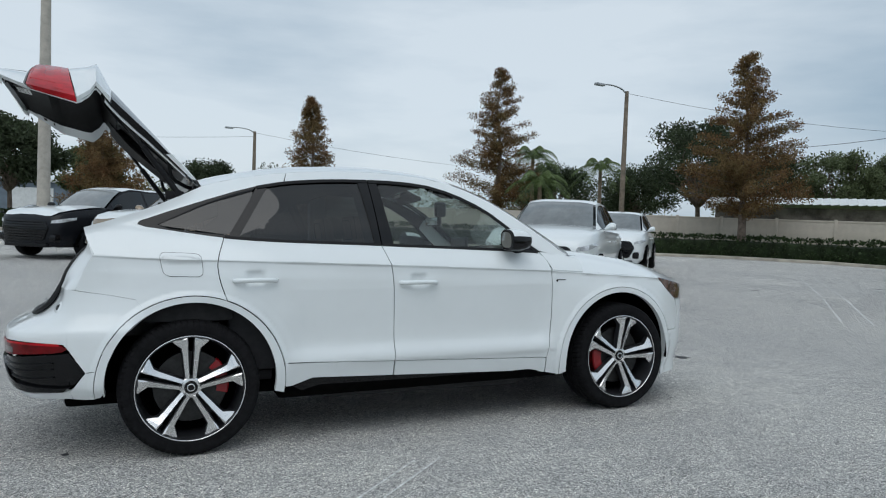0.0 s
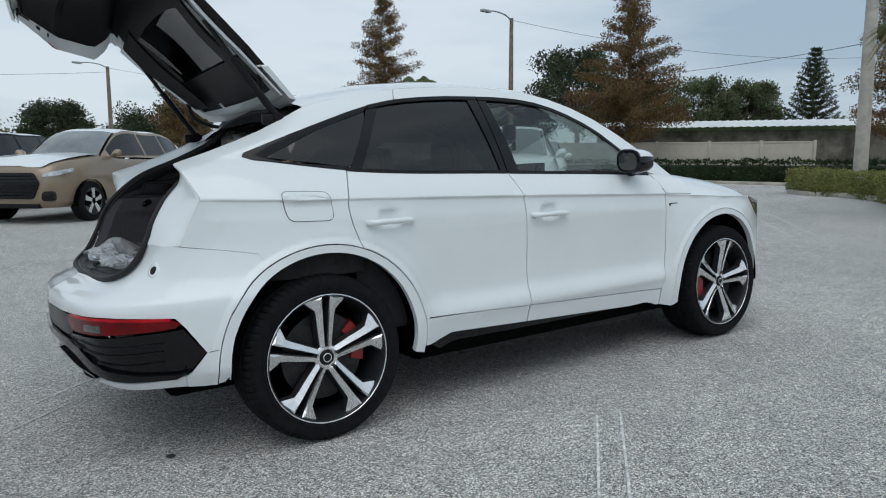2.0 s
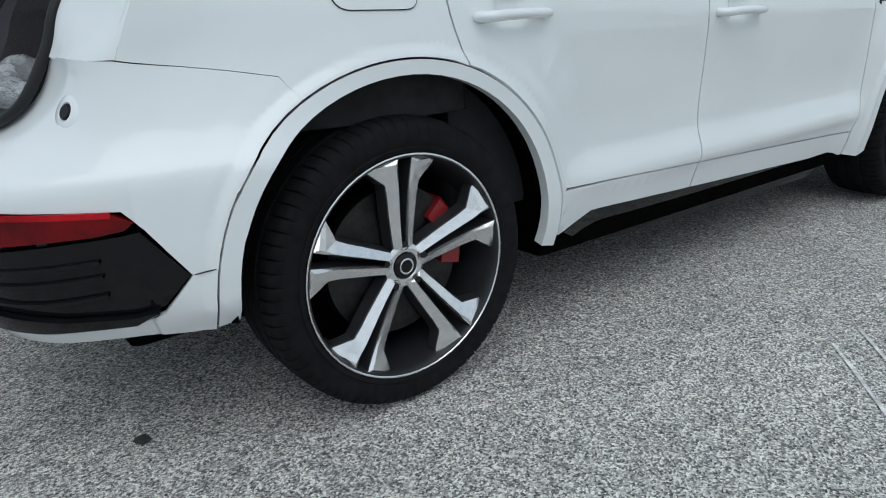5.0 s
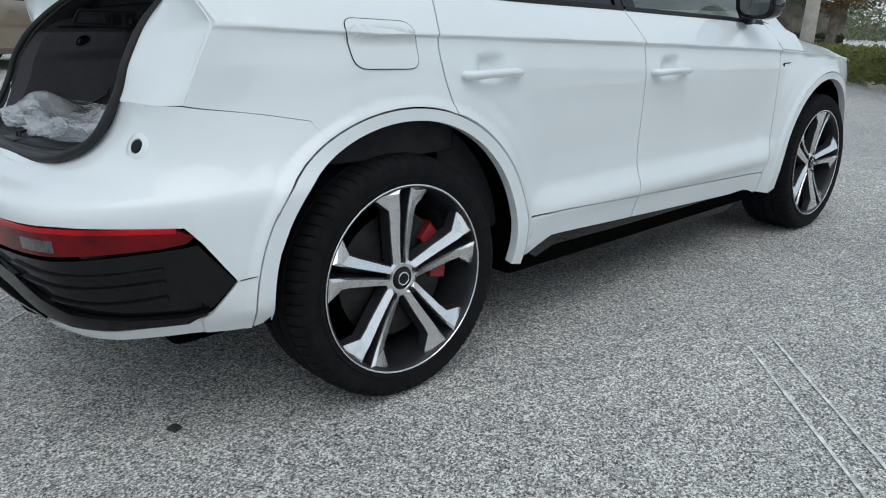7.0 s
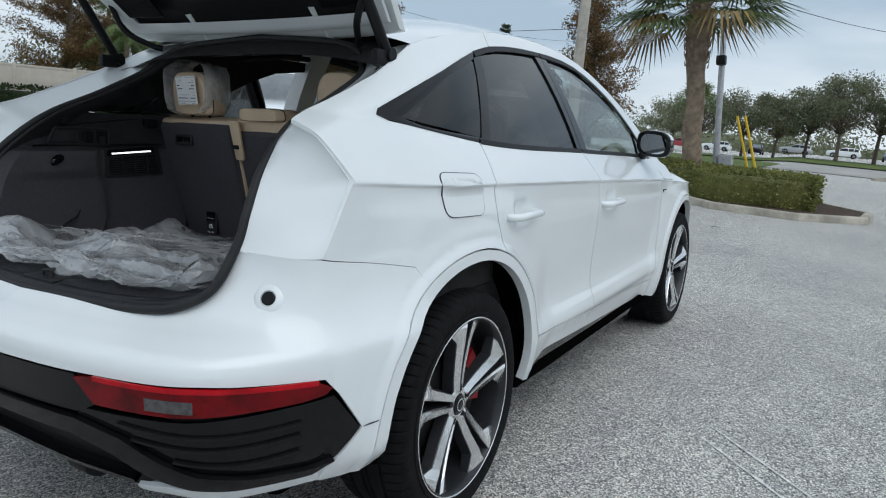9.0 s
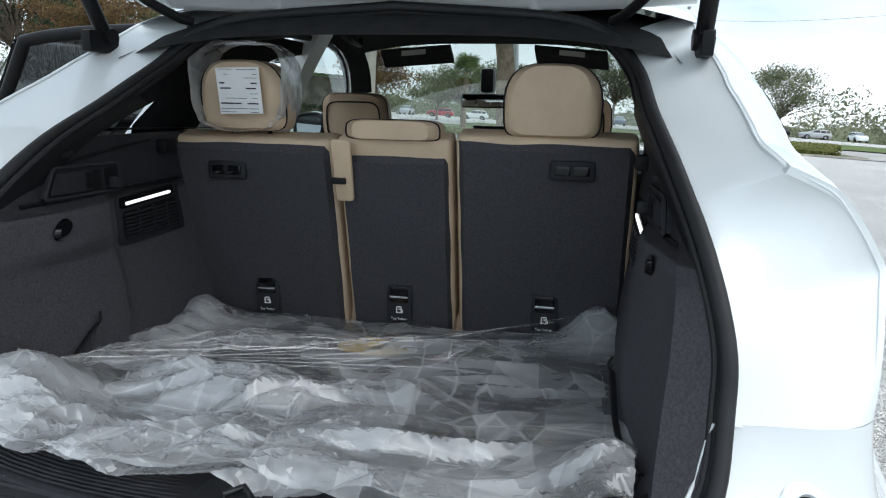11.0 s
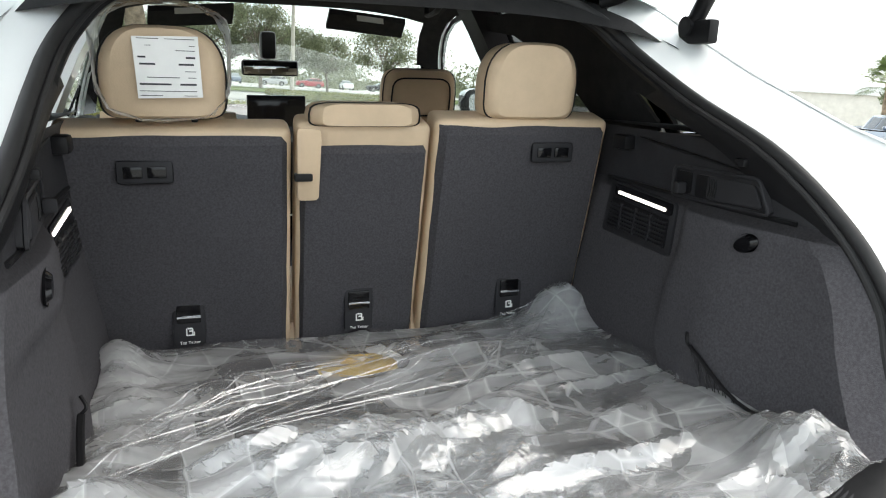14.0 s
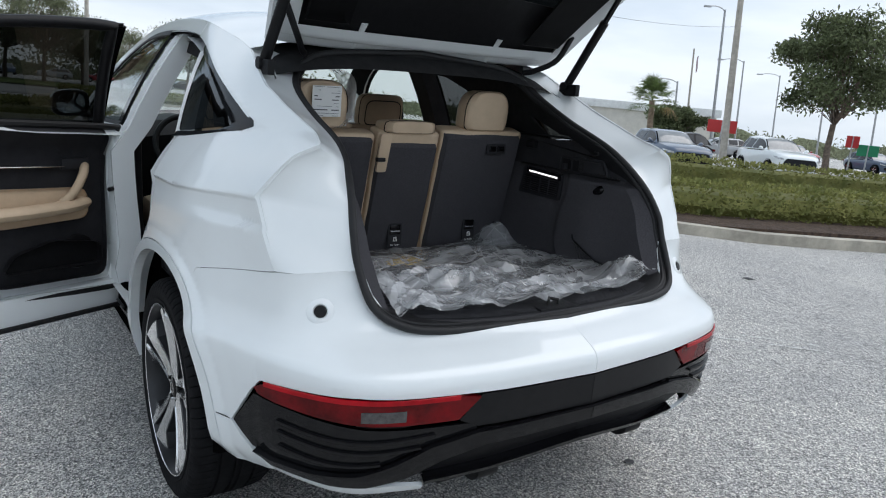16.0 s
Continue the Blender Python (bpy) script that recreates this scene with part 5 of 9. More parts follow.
def headrest(x, y, z, w, h, d, label, parent, folded=False, square=False):
    e_top, e_low = (.30, .22) if folded or square else (.55, .24)
    rows = []
    n = 28
    for i in range(9):
        t = -1 + i / 4
        k = (1 - abs(t) ** 3.0 * .16)
        kk = 1 if abs(t) < .99 else .93
        row = []
        for j in range(n):
            a = 2 * math.pi * j / n
            c, s = math.cos(a), math.sin(a)
            yy = w / 2 * math.copysign(abs(c) ** (e_top if s > 0 else e_low), c) * k * kk * (1 - .10 * max(0, s))
            zz = h / 2 * math.copysign(abs(s) ** ((.40 if folded or square else .75) if s > 0 else .34), s) * kk
            row.append(Vector((x + t * d / 2 - zz * .12, y + yy, z + zz)))
        rows.append(row)
    hr = loft("headrest", rows, M["tan"], parent, label, closed=True, caps=True)
    pipe = []
    for j in range(n):
        a = 2 * math.pi * j / n
        c, s = math.cos(a), math.sin(a)
        yy = w / 2 * math.copysign(abs(c) ** (e_top if s > 0 else e_low), c) * (1 - .10 * max(0, s)) * .985
        zz = h / 2 * math.copysign(abs(s) ** ((.40 if folded or square else .75) if s > 0 else .34), s) * .99
        pipe.append(Vector((x - d * .30 - zz * .12, y + yy, z + zz)))
    tube("piping", pipe, .0019, M["black"], hr, "black piping", seg=6, closed=True)
    if square:
        ring = [Vector((x - d * .5 - .002 - (p.z - z) * .12, y + (p.y - y) * .80, z - .012 + (p.z - z) * .76)) for p in pipe]
        tube("piping", ring, .0028, M["black"], hr, "black piping", seg=6, closed=True)
    if not folded:
        for dy in (-.05, .05):
            tube("headrest_post", [(x + .01, y + dy, z - h / 2 + .02), (x + .01, y + dy, z - h / 2 - .05)], .006, M["black"], hr, seg=8)
    return hr


headrest(.125, -.358, 1.305, .222, .162, .10, "tan leather headrest with black piping", car)
hr_l = headrest(.125, .388, 1.304, .226, .167, .10, "tan leather headrest wrapped in clear film", car)
headrest(.125, .010, 1.232, .232, .046, .12, "low tan leather headrest", car, folded=True)


def rear_bench():
    box("rear_bench", (.22, -.62, .55), (.72, .62, .76), M["tan"], car, "tan leather rear bench", bevel=.05)


rear_bench()


def front_seat(y):
    s = box("front_seat", (1.22, y - .25, .55), (1.75, y + .25, .72), M["tan"], car, "tan leather front seat", bevel=.06)
    rows = []
    for i in range(9):
        t = i / 8
        x, z = 1.30 - .21 * t, .62 + .55 * t
        w = .25 - .05 * t * t
        rows.append([Vector((x + dx, y + yy, z)) for dx, yy in ((-.05, -w * .8), (-.06, 0), (-.05, w * .8), (.0, w), (.06, w * .9), (.04, 0), (.06, -w * .9), (0, -w))])
    loft("backrest", rows, M["tan"], s, closed=True, caps=True)
    headrest(1.06, y, 1.243, .262, .165, .09, "tan leather headrest with black piping", car, square=True)


front_seat(-.385)
front_seat(.42)


# ---------------------------------------------------------------- paper label on the wrapped headrest
def headrest_label():
    def P(a, b, d=0):
        return Vector((.060 - (b - 1.33) * .12 - .005 - d, a, b))
    bm = bmesh.new()
    v = [bm.verts.new(P(*p)) for p in ((.32, 1.262), (.43, 1.259), (.434, 1.366), (.324, 1.369))]
    w = [bm.verts.new(P(*p, .0015)) for p in ((.32, 1.262), (.43, 1.259), (.434, 1.366), (.324, 1.369))]
    bm.faces.new(v[::-1]); bm.faces.new(w)
    for i in range(4):
        bm.faces.new((v[i], v[(i + 1) % 4], w[(i + 1) % 4], w[i]))
    bmesh.ops.recalc_face_normals(bm, faces=bm.faces[:])
    l = tagged(part("paper_label", bm, M["label"], smooth=False), "white printed paper label on a wrapped tan headrest", "label")
    rng = random.Random(4)
    bars = [(.342, .392, .1025), (.402, .438, .1025), (.342, .352, .091), (.415, .425, .091), (.342, .375, .083), (.342, .358, .070), (.425, .438, .070), (.345, .371, .058), (.410, .436, .058), (.342, .36, .047), (.37, .425, .036), (.342, .356, .036), (.385, .438, .023), (.342, .37, .023), (.342, .438, .012), (.342, .365, .004), (.40, .438, .004)]
    for y0, y1, dz in bars:
        h = .0032 if dz in (.07, .058, .023) else .0011
        q = [P(y - .012, 1.260 + dz + hh, .0022) for y, hh in ((y0, 0), (y1, 0), (y1, h), (y0, h))]
        bm = bmesh.new()
        f = bm.faces.new([bm.verts.new(p) for p in q])
        r = bmesh.ops.extrude_face_region(bm, geom=[f])
        for e in r["geom"]:
            if isinstance(e, bmesh.types.BMVert):
                e.co.x -= .0006
        part("print_bar", bm, M["ink"], l, smooth=False)


headrest_label()


# ---------------------------------------------------------------- tailgate, built shut and swung up
HINGE = Vector((.05, 0, 1.505))
GATE_OPEN = Matrix.Translation(HINGE) @ pose(0, 0, 0, 0, 70.8, 0) @ Matrix.Diagonal((1.055, 1, 1.055, 1)) @ Matrix.Translation(-HINGE)
GST = [((.075, 1.552), (.045, .640, 1.495)), ((-.25, 1.425), (-.22, .690, 1.368)), ((-.60, 1.272), (-.46, .728, 1.238)), ((-.755, 1.252), (-.55, .770, 1.198)),
       ((-.752, 1.205), (-.515, .792, 1.158)), ((-.765, 1.105), (-.488, .832, 1.088)), ((-.81, .985), (-.588, .828, .918)), ((-.80, .965), (-.605, .80, .898)),
       ((-.778, .93), (-.645, .72, .86)), ((-.85, .765), (-.74, .585, .775)), ((-.83, .745), (-.71, .56, .762))]


def gate_point(v, w, inset=0.0):
    """v: station along the profile (0 hinge, 10 bottom edge); w: -1 to 1 across; inset towards the cabin."""
    i = min(int(v), len(GST) - 2)
    f = v - i
    a, b = GST[i], GST[i + 1]
    c = Vector((a[0][0], 0, a[0][1])).lerp(Vector((b[0][0], 0, b[0][1])), f)
    e = Vector(a[1]).lerp(Vector(b[1]), f)
    t = abs(w)
    p = Vector((c.x + (e.x - c.x) * t ** 2.3, e.y * w, c.z + (e.z - c.z) * t ** 2.0))
    if inset:
        d = (Vector((-.22, 0, 1.05)) - Vector((p.x, 0, p.z))).normalized()
        p += d * inset + Vector((0, -math.copysign(min(inset * .3, t * .1), w), 0))
    return p


def gate_patch(name, v0, v1, nv, w0, w1, nw, material, parent, label="", inset=0.0, thick=0.012):
    rows = [[gate_point(v0 + (v1 - v0) * i / nv, w0 + (w1 - w0) * j / nw, inset) for j in range(nw + 1)] for i in range(nv + 1)]
    back = [[gate_point(v0 + (v1 - v0) * i / nv, w0 + (w1 - w0) * j / nw, inset + thick) for j in range(nw + 1)] for i in range(nv + 1)]
    bm = bmesh.new()
    A = [[bm.verts.new(p) for p in r] for r in rows]
    B = [[bm.verts.new(p) for p in r] for r in back]
    for i in range(nv):
        for j in range(nw):
            bm.faces.new((A[i][j], A[i + 1][j], A[i + 1][j + 1], A[i][j + 1]))
            bm.faces.new((B[i][j], B[i][j + 1], B[i + 1][j + 1], B[i + 1][j]))
    for i in range(nv):
        bm.faces.new((A[i][0], B[i][0], B[i + 1][0], A[i + 1][0]))
        bm.faces.new((A[i][nw], A[i + 1][nw], B[i + 1][nw], B[i][nw]))
    for j in range(nw):
        bm.faces.new((A[0][j], A[0][j + 1], B[0][j + 1], B[0][j]))
        bm.faces.new((A[nv][j], B[nv][j], B[nv][j + 1], A[nv][j + 1]))
    bmesh.ops.recalc_face_normals(bm, faces=bm.faces[:])
    return part(name, bm, material, parent, label)


def tailgate():
    W = M["white"]
    g = gate_patch("tailgate", 2.0, 5.0, 9, -1, 1, 30, W, car, "white tailgate swung open", thick=.02)
    gate_patch("gate_lower_skin", 7.2, 10, 9, -1, 1, 28, W, g, thick=.02)
    gate_patch("gate_mid_skin", 5.02, 6.98, 6, -.42, .42, 14, W, g, thick=.02)
    gate_patch("roof_spoiler", 0, .62, 5, -1, 1, 24, W, g, "white roof spoiler", thick=.03, inset=-.012)
    gl = gate_patch("rear_glass", .64, 1.98, 8, -.90, .90, 22, M["glass_dark"], g, "dark rear window glass", thick=.005)
    gl.visible_shadow = False
    for s in (-1, 1):
        a, b = sorted((s * .90, s * 1.0))
        gate_patch("glass_frame", .64, 1.98, 8, a, b, 2, M["black_gloss"], g, "gloss black glass frame", thick=.03)
        # painted inner frame beside the glass
        a, b = sorted((s * .88, s * .985))
        gate_patch("inner_frame", .05, 2.3, 12, a, b, 4, W, g, "white painted inner frame", inset=.035, thick=.012)
        # lamps
        a, b = sorted((s * .43, s * 1.0))
        gate_patch("tail_lamp", 5.03, 6.97, 8, a, b, 16, M["red_gate"], g, "large bright red tail lamp", inset=-.004, thick=.03)
        for v0, v1, w0, w1 in ((5.25, 5.45, .50, .97), (6.35, 6.55, .50, .97), (5.7, 5.85, .55, .86)):
            a, b = sorted((s * w0, s * w1))
            gate_patch("lamp_strip", v0, v1, 2, a, b, 10, M["red_lit"], g, "bright red light strip", inset=-.008, thick=.006)
        a, b = sorted((s * .84, s * .90))
        gate_patch("lamp_strip", 5.4, 6.4, 4, a, b, 3, M["red_lit"], g, "bright red light strip", inset=-.008, thick=.006)
        # hinge arms
        tube("gate_hinge", [(.10, s * .30, 1.54), (.045, s * .30, 1.525), (.01, s * .30, 1.50), (-.04, s * .30, 1.475)], .014, W, g, flat=.6)
    gate_patch("inner_frame", .05, .19, 3, -.88, .88, 16, W, g, inset=.035, thick=.012)
    gate_patch("gate_strip", 6.99, 7.19, 1, -1, 1, 24, M["black_gloss"], g, "gloss black trim strip", inset=-.008, thick=.02)
    # inner trim: glass surround and lower panel
    gate_patch("inner_trim", 1.85, 9.6, 24, -.80, .80, 20, M["gate_trim"], g, "black grained inner trim", inset=.062, thick=.01)
    for s in (-1, 1):
        a, b = sorted((s * .80, s * .87))
        gate_patch("inner_trim_edge", 2.6, 9.5, 24, a, b, 2, M["gate_trim"], g, inset=.045, thick=.01)
        a, b = sorted((s * .86, s * .985))
        gate_patch("gate_flange", 2.6, 9.9, 24, a, b, 3, W, g, "white painted flange", inset=.030, thick=.01)
        for v in (7.6, 8.2):
            a, b = sorted((s * .90, s * .935))
            gate_patch("flange_plug", v, v + .13, 1, a, b, 1, M["black"], g, inset=.041, thick=.004)
        a, b = sorted((s * .885, s * .91))
        gate_patch("flange_plug", 8.6, 9.4, 4, a, b, 1, M["black"], g, inset=.041, thick=.004)
    for s in (-1, 1):
        a, b = sorted((s * .62, s * .87))
        gate_patch("glass_surround", .25, 2.2, 10, a, b, 4, M["gate_trim"], g, "black trim beside the rear glass", inset=.064, thick=.012)
    gate_patch("glass_band", .195, .85, 3, -.88, .88, 16, M["black"], g, "black glass border", inset=.020, thick=.008)
    # label, pull cup and latch on the inner trim
    gate_patch("trim_label", 8.55, 9.0, 2, .12, .34, 4, M["label"], g, "white printed label", inset=.0725, thick=.001)
    for k in range(3):
        gate_patch("print_bar", 8.62 + k * .12, 8.67 + k * .12, 1, .15, .30, 2, M["clear_lens"], g, inset=.0738, thick=.0006)
    gate_patch("pull_cup", 8.6, 9.2, 3, -.22, -.08, 4, M["black"], g, "black pull cup", inset=.073, thick=.02)
    gate_patch("gate_latch", 9.0, 9.75, 3, -.05, .05, 3, M["black_gloss"], g, "black latch", inset=.075, thick=.03)
    gate_patch("trim_handle", 8.7, 9.1, 2, -.55, -.42, 3, M["black"], g, inset=.073, thick=.004)
    # plate holder and plain badges on the outside
    gate_patch("plate_holder", 8.15, 9.45, 4, -.28, .28, 8, M["grain"], g, "dark empty plate holder", inset=-.014, thick=.016)
    gate_patch("badge", 5.7, 6.5, 2, -.16, .16, 6, M["black_gloss"], g, "plain dark oval badge", inset=-.006, thick=.006)
    gate_patch("badge", 8.5, 8.8, 2, .62, .82, 5, M["black_gloss"], g, "plain dark bar badge", inset=-.006, thick=.006)
    g.matrix_basis = GATE_OPEN
    for s in (-1, 1):
        a = Vector((-.05, s * .645, 1.425))
        b = GATE_OPEN @ Vector((-.36, s * .635, 1.255))
        d = (b - a)
        g0, g1 = GATE_OPEN @ Vector((-.10, s * .60, 1.405)), Vector((.03, s * .475, 1.468))
        tube("cable_sleeve", spline([g0, g0.lerp(g1, .4) + Vector((-.03, 0, -.035)), g0.lerp(g1, .8) + Vector((-.01, 0, -.02)), g1], 14), .011, M["black"], car, "ribbed black cable sleeve")
        st = tube("gas_strut", [a, a + d * .62], .017, M["black"], car, "black gas strut")
        tube("strut_rod", [a + d * .60, b], .011, M["black_gloss"], st)
        lathe("ball_joint", [(0, -.02), (.02, -.02), (.022, 0), (.02, .02), (0, .02)], M["black"], st, seg=12, at=a)
        box("strut_bracket", (a.x - .07, a.y - .012, a.z - .035), (a.x + .03, a.y + .012, a.z + .012), M["black"], st, bevel=.006)


tailgate()


# ---------------------------------------------------------------- the open left rear door
def open_door():
    rd = doors[1][1]
    f = skin(1)
    ins = lambda s, z, d: f(s, z) + Vector((0, -d, 0))
    # painted inner shell edge
    def inner(a, b):
        p = f(min(max(a, .25), 1.10), b)
        return Vector((a, p.y - .075 - .02 * sstep(.6, .4, b), b))
    low = [(.55, .44), (1.12, .415), (1.12, 1.125), (.24, 1.165), (.22, .86), (.38, .74), (.50, .58)]
    panel("inner_shell", low, lambda a, b: inner(a, b) + Vector((0, .02, 0)), M["white"], rd, thick=-.05)
    low2 = rounded([(.60, .50), (1.06, .48), (1.085, 1.12), (.26, 1.158), (.27, .88), (.42, .77), (.54, .64)], .05, 4)
    panel("door_card", low2, inner, M["grain"], rd, "dark grained door card", flip=False, thick=-.03)
    arm = rounded([(.36, .90), (1.0, .87), (1.0, .74), (.62, .73), (.36, .80)], .05, 4)
    panel("arm_panel", arm, lambda a, b: inner(a, b) + Vector((0, -.012, 0)), M["tan"], rd, "tan leather arm panel", thick=-.01)
    tube("arm_rest", spline([inner(.36, .80) + Vector((0, -.02, 0)), inner(.60, .795) + Vector((0, -.055, 0)), inner(.85, .80) + Vector((0, -.055, 0)), inner(1.0, .81) + Vector((0, -.02, 0))], 16), [.022] + [.034] * 14 + [.022], M["tan"], rd, "tan leather arm rest", flat=.8)
    tube("pull_handle", spline([inner(.86, .80) + Vector((0, -.03, 0)), inner(.92, .86) + Vector((0, -.06, 0)), inner(.97, .93) + Vector((0, -.05, 0)), inner(1.0, .96) + Vector((0, -.01, 0))], 12), .018, M["tan"], rd, "tan leather pull handle")
    tube("trim_spear", [inner(.36, .985) + Vector((0, -.010, 0)), inner(.85, .965) + Vector((0, -.014, 0)), inner(.93, .96) + Vector((0, -.008, 0))], [.014, .014, .006], M["chrome"], rd, "brushed metal trim spear", flat=.5)
    box("inner_release", (.90, inner(.93, .97).y - .016, .945), (1.02, inner(.93, .97).y + .004, .995), M["grain"], rd, bevel=.01)
    pocket = rounded([(.62, .56), (1.02, .55), (1.02, .64), (.82, .67), (.66, .63)], .03, 4)
    panel("door_pocket", pocket, lambda a, b: inner(a, b) + Vector((0, -.03, 0)), M["black"], rd, thick=-.03)
    lathe("door_speaker", [(0, -.012), (.07, -.010), (.075, 0)], M["black"], rd, seg=24, at=inner(.95, .60))
    # window frame inner side and seal
    top = [(.24, zbelt(.24))] + [(.42, 1.474)] + [(x, zwin(x) - .012) for x in (.5, .6, .7, .8, .9, 1.0)] + [(1.055, zbelt(1.055))]
    tube("window_frame", [ins(a, b, .030) for a, b in dense(top, .05, False)], .022, M["black"], rd, "black window frame")
    edge = low[::1]
    tube("door_seal", [inner(a, b) + Vector((0, .0, 0)) for a, b in dense(low, .05)], .014, M["seal"], rd, closed=True, seg=8)
    box("door_edge", (1.10, .80, .42), (1.145, .905, 1.12), M["white"], rd, bevel=.01)
    box("door_bottom", (.50, .83, .335), (1.14, .90, .45), M["white"], rd, bevel=.012)
    box("bottom_seal", (.50, .822, .318), (1.14, .906, .336), M["seal"], rd, "black rubber bottom seal", bevel=.004)
    h = Vector((1.15, .90, 0))
    rd.matrix_basis = Matrix.Translation(h) @ pose(0, 0, 0, 0, 0, -66) @ Matrix.Translation(-h)
    # check strap and body side of the opening
    tube("check_strap", [(1.10, .86, .86), (1.02, .93, .86)], .010, M["black"], car)
    for z in (.60, 1.0):
        box("door_hinge", (1.10, .84, z - .03), (1.16, .91, z + .03), M["white"], car, bevel=.008)
    # opening: seal and painted jamb
    open_line = [(.24, 1.165), (.20, .90), (.36, .74), (.50, .56), (.56, .45), (1.08, .43), (1.08, 1.12), (1.02, 1.52), (.8, 1.515), (.6, 1.485), (.44, 1.455)]
    pts = dense(open_line, .04)
    tube("opening_seal", [ins(a, b, .085) for a, b in pts], .014, M["seal"], car, "black door opening seal", closed=True, seg=8)
    rows = [[ins(a, b, d) for a, b in pts] for d in (.012, .05, .088)]
    for r in rows:
        r.append(r[0])
    loft("door_jamb", rows, M["white"], car)
    box("inner_sill", (.45, .70, .36), (1.2, .86, .42), M["white"], car, bevel=.015)
    panel("rear_arch_inner", [(-.05, .45), (.36, .45), (.5, .56), (.36, .74), (.2, .9), (.2, 1.16), (-.05, 1.16)], lambda a, b: Vector((a, .78, b)), M["grain"], car)


open_door()


# ---------------------------------------------------------------- crumpled clear film in the boot, cloth below it
def film_mat():
    """Thin clear film: mostly see-through, with a sharp gloss on crinkle facets and milky folds that carry painted haze
    and glints.
    """
    m = bpy.data.materials.new("crinkled_clear_film")
    m.use_nodes = True
    nt = m.node_tree
    nt.nodes.clear()

    def node(kind, **k):
        q = nt.nodes.new(kind)
        for a, v in k.items():
            q.inputs[a].default_value = v
        return q

    def math_(op, a, b=None, c=None):
        q = nt.nodes.new("ShaderNodeMath")
        q.operation = op
        q.use_clamp = True
        for i, v in enumerate((a, b, c)):
            if v is None:
                continue
            if isinstance(v, (int, float)):
                q.inputs[i].default_value = v
            else:
                nt.links.new(v, q.inputs[i])
        return q.outputs[0]
    L = nt.links.new
    out = node("ShaderNodeOutputMaterial")
    co = node("ShaderNodeTexCoord")
    mp = node("ShaderNodeMapping")
    mp.inputs["Scale"].default_value, mp.inputs["Rotation"].default_value = (1.9, .55, 1), (0, 0, .45)
    L(co.outputs["Object"], mp.inputs["Vector"])
    warp = node("ShaderNodeTexNoise", Scale=5.0, Detail=3.0)
    L(mp.outputs["Vector"], warp.inputs["Vector"])
    add = nt.nodes.new("ShaderNodeVectorMath")
    add.operation = "MULTIPLY_ADD"
    add.inputs[1].default_value = (.09, .09, .09)
    L(warp.outputs["Color"], add.inputs[0])
    L(mp.outputs["Vector"], add.inputs[2])

    def voro(scale, feature):
        v = node("ShaderNodeTexVoronoi", Scale=scale)
        v.feature = feature
        L(add.outputs[0], v.inputs["Vector"])
        return v.outputs["Distance"]
    v1 = voro(30, "F1")
    bp = node("ShaderNodeBump", Strength=.20, Distance=.006)
    L(v1, bp.inputs["Height"])
    zone = node("ShaderNodeTexNoise", Scale=7.0, Detail=3.0, Distortion=.6)
    L(mp.outputs["Vector"], zone.inputs["Vector"])
    zr = node("ShaderNodeMapRange")
    for k, v in zip(("From Min", "From Max", "To Min", "To Max"), (.40, .70, .12, .36)):
        zr.inputs[k].default_value = v
    L(zone.outputs["Fac"], zr.inputs["Value"])
    # straight creases between facets, at two sizes and two slants
    lines, cells = [], []
    for sx, sy, rot, sc, sharp in ((1.9, .60, .50, 6.0, 26.0), (.7, 1.7, .25, 8.0, 24.0)):
        mq = node("ShaderNodeMapping")
        mq.inputs["Scale"].default_value, mq.inputs["Rotation"].default_value = (sx, sy, 1), (0, 0, rot)
        L(co.outputs["Object"], mq.inputs["Vector"])
        ve = node("ShaderNodeTexVoronoi", Scale=sc)
        ve.feature = "DISTANCE_TO_EDGE"
        vc = node("ShaderNodeTexVoronoi", Scale=sc)
        for q in (ve, vc):
            L(mq.outputs["Vector"], q.inputs["Vector"])
        lines.append(math_("MULTIPLY_ADD", ve.outputs["Distance"], -sharp, 1.0))
        cs = nt.nodes.new("ShaderNodeSeparateColor")
        L(vc.outputs["Color"], cs.inputs["Color"])
        cells.append(cs.outputs["Red"])
    # crease glints and facet sheen, painted in as milkiness
    streak = math_("MAXIMUM", lines[0], lines[1])
    facet = math_("MULTIPLY", cells[0], cells[1])
    where = node("ShaderNodeTexNoise", Scale=5.0, Detail=2.0, Distortion=1.0)
    L(co.outputs["Object"], where.inputs["Vector"])
    streak = math_("MULTIPLY", streak, math_("MULTIPLY_ADD", where.outputs["Fac"], 4.0, -1.6))
    # edge-on haze and bright fold lines painted by slope: steeper film is milkier
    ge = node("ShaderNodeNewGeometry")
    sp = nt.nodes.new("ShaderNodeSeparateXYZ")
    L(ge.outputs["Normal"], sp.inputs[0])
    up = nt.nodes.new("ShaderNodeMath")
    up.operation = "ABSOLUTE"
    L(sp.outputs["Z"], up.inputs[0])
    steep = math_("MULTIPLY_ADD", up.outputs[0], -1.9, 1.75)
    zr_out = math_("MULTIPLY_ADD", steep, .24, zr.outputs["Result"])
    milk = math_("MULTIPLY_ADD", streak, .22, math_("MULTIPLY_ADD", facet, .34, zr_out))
    tr = node("ShaderNodeBsdfTransparent", Color=(.93, .94, .95, 1))
    gl = node("ShaderNodeBsdfGlossy", Roughness=.10)
    L(bp.outputs["Normal"], gl.inputs["Normal"])
    df = node("ShaderNodeBsdfTranslucent", Color=(.93, .94, .95, 1))
    d2 = node("ShaderNodeBsdfDiffuse", Color=(.93, .94, .95, 1))
    a = node("ShaderNodeMixShader", Fac=.6)
    L(df.outputs["BSDF"], a.inputs[1])
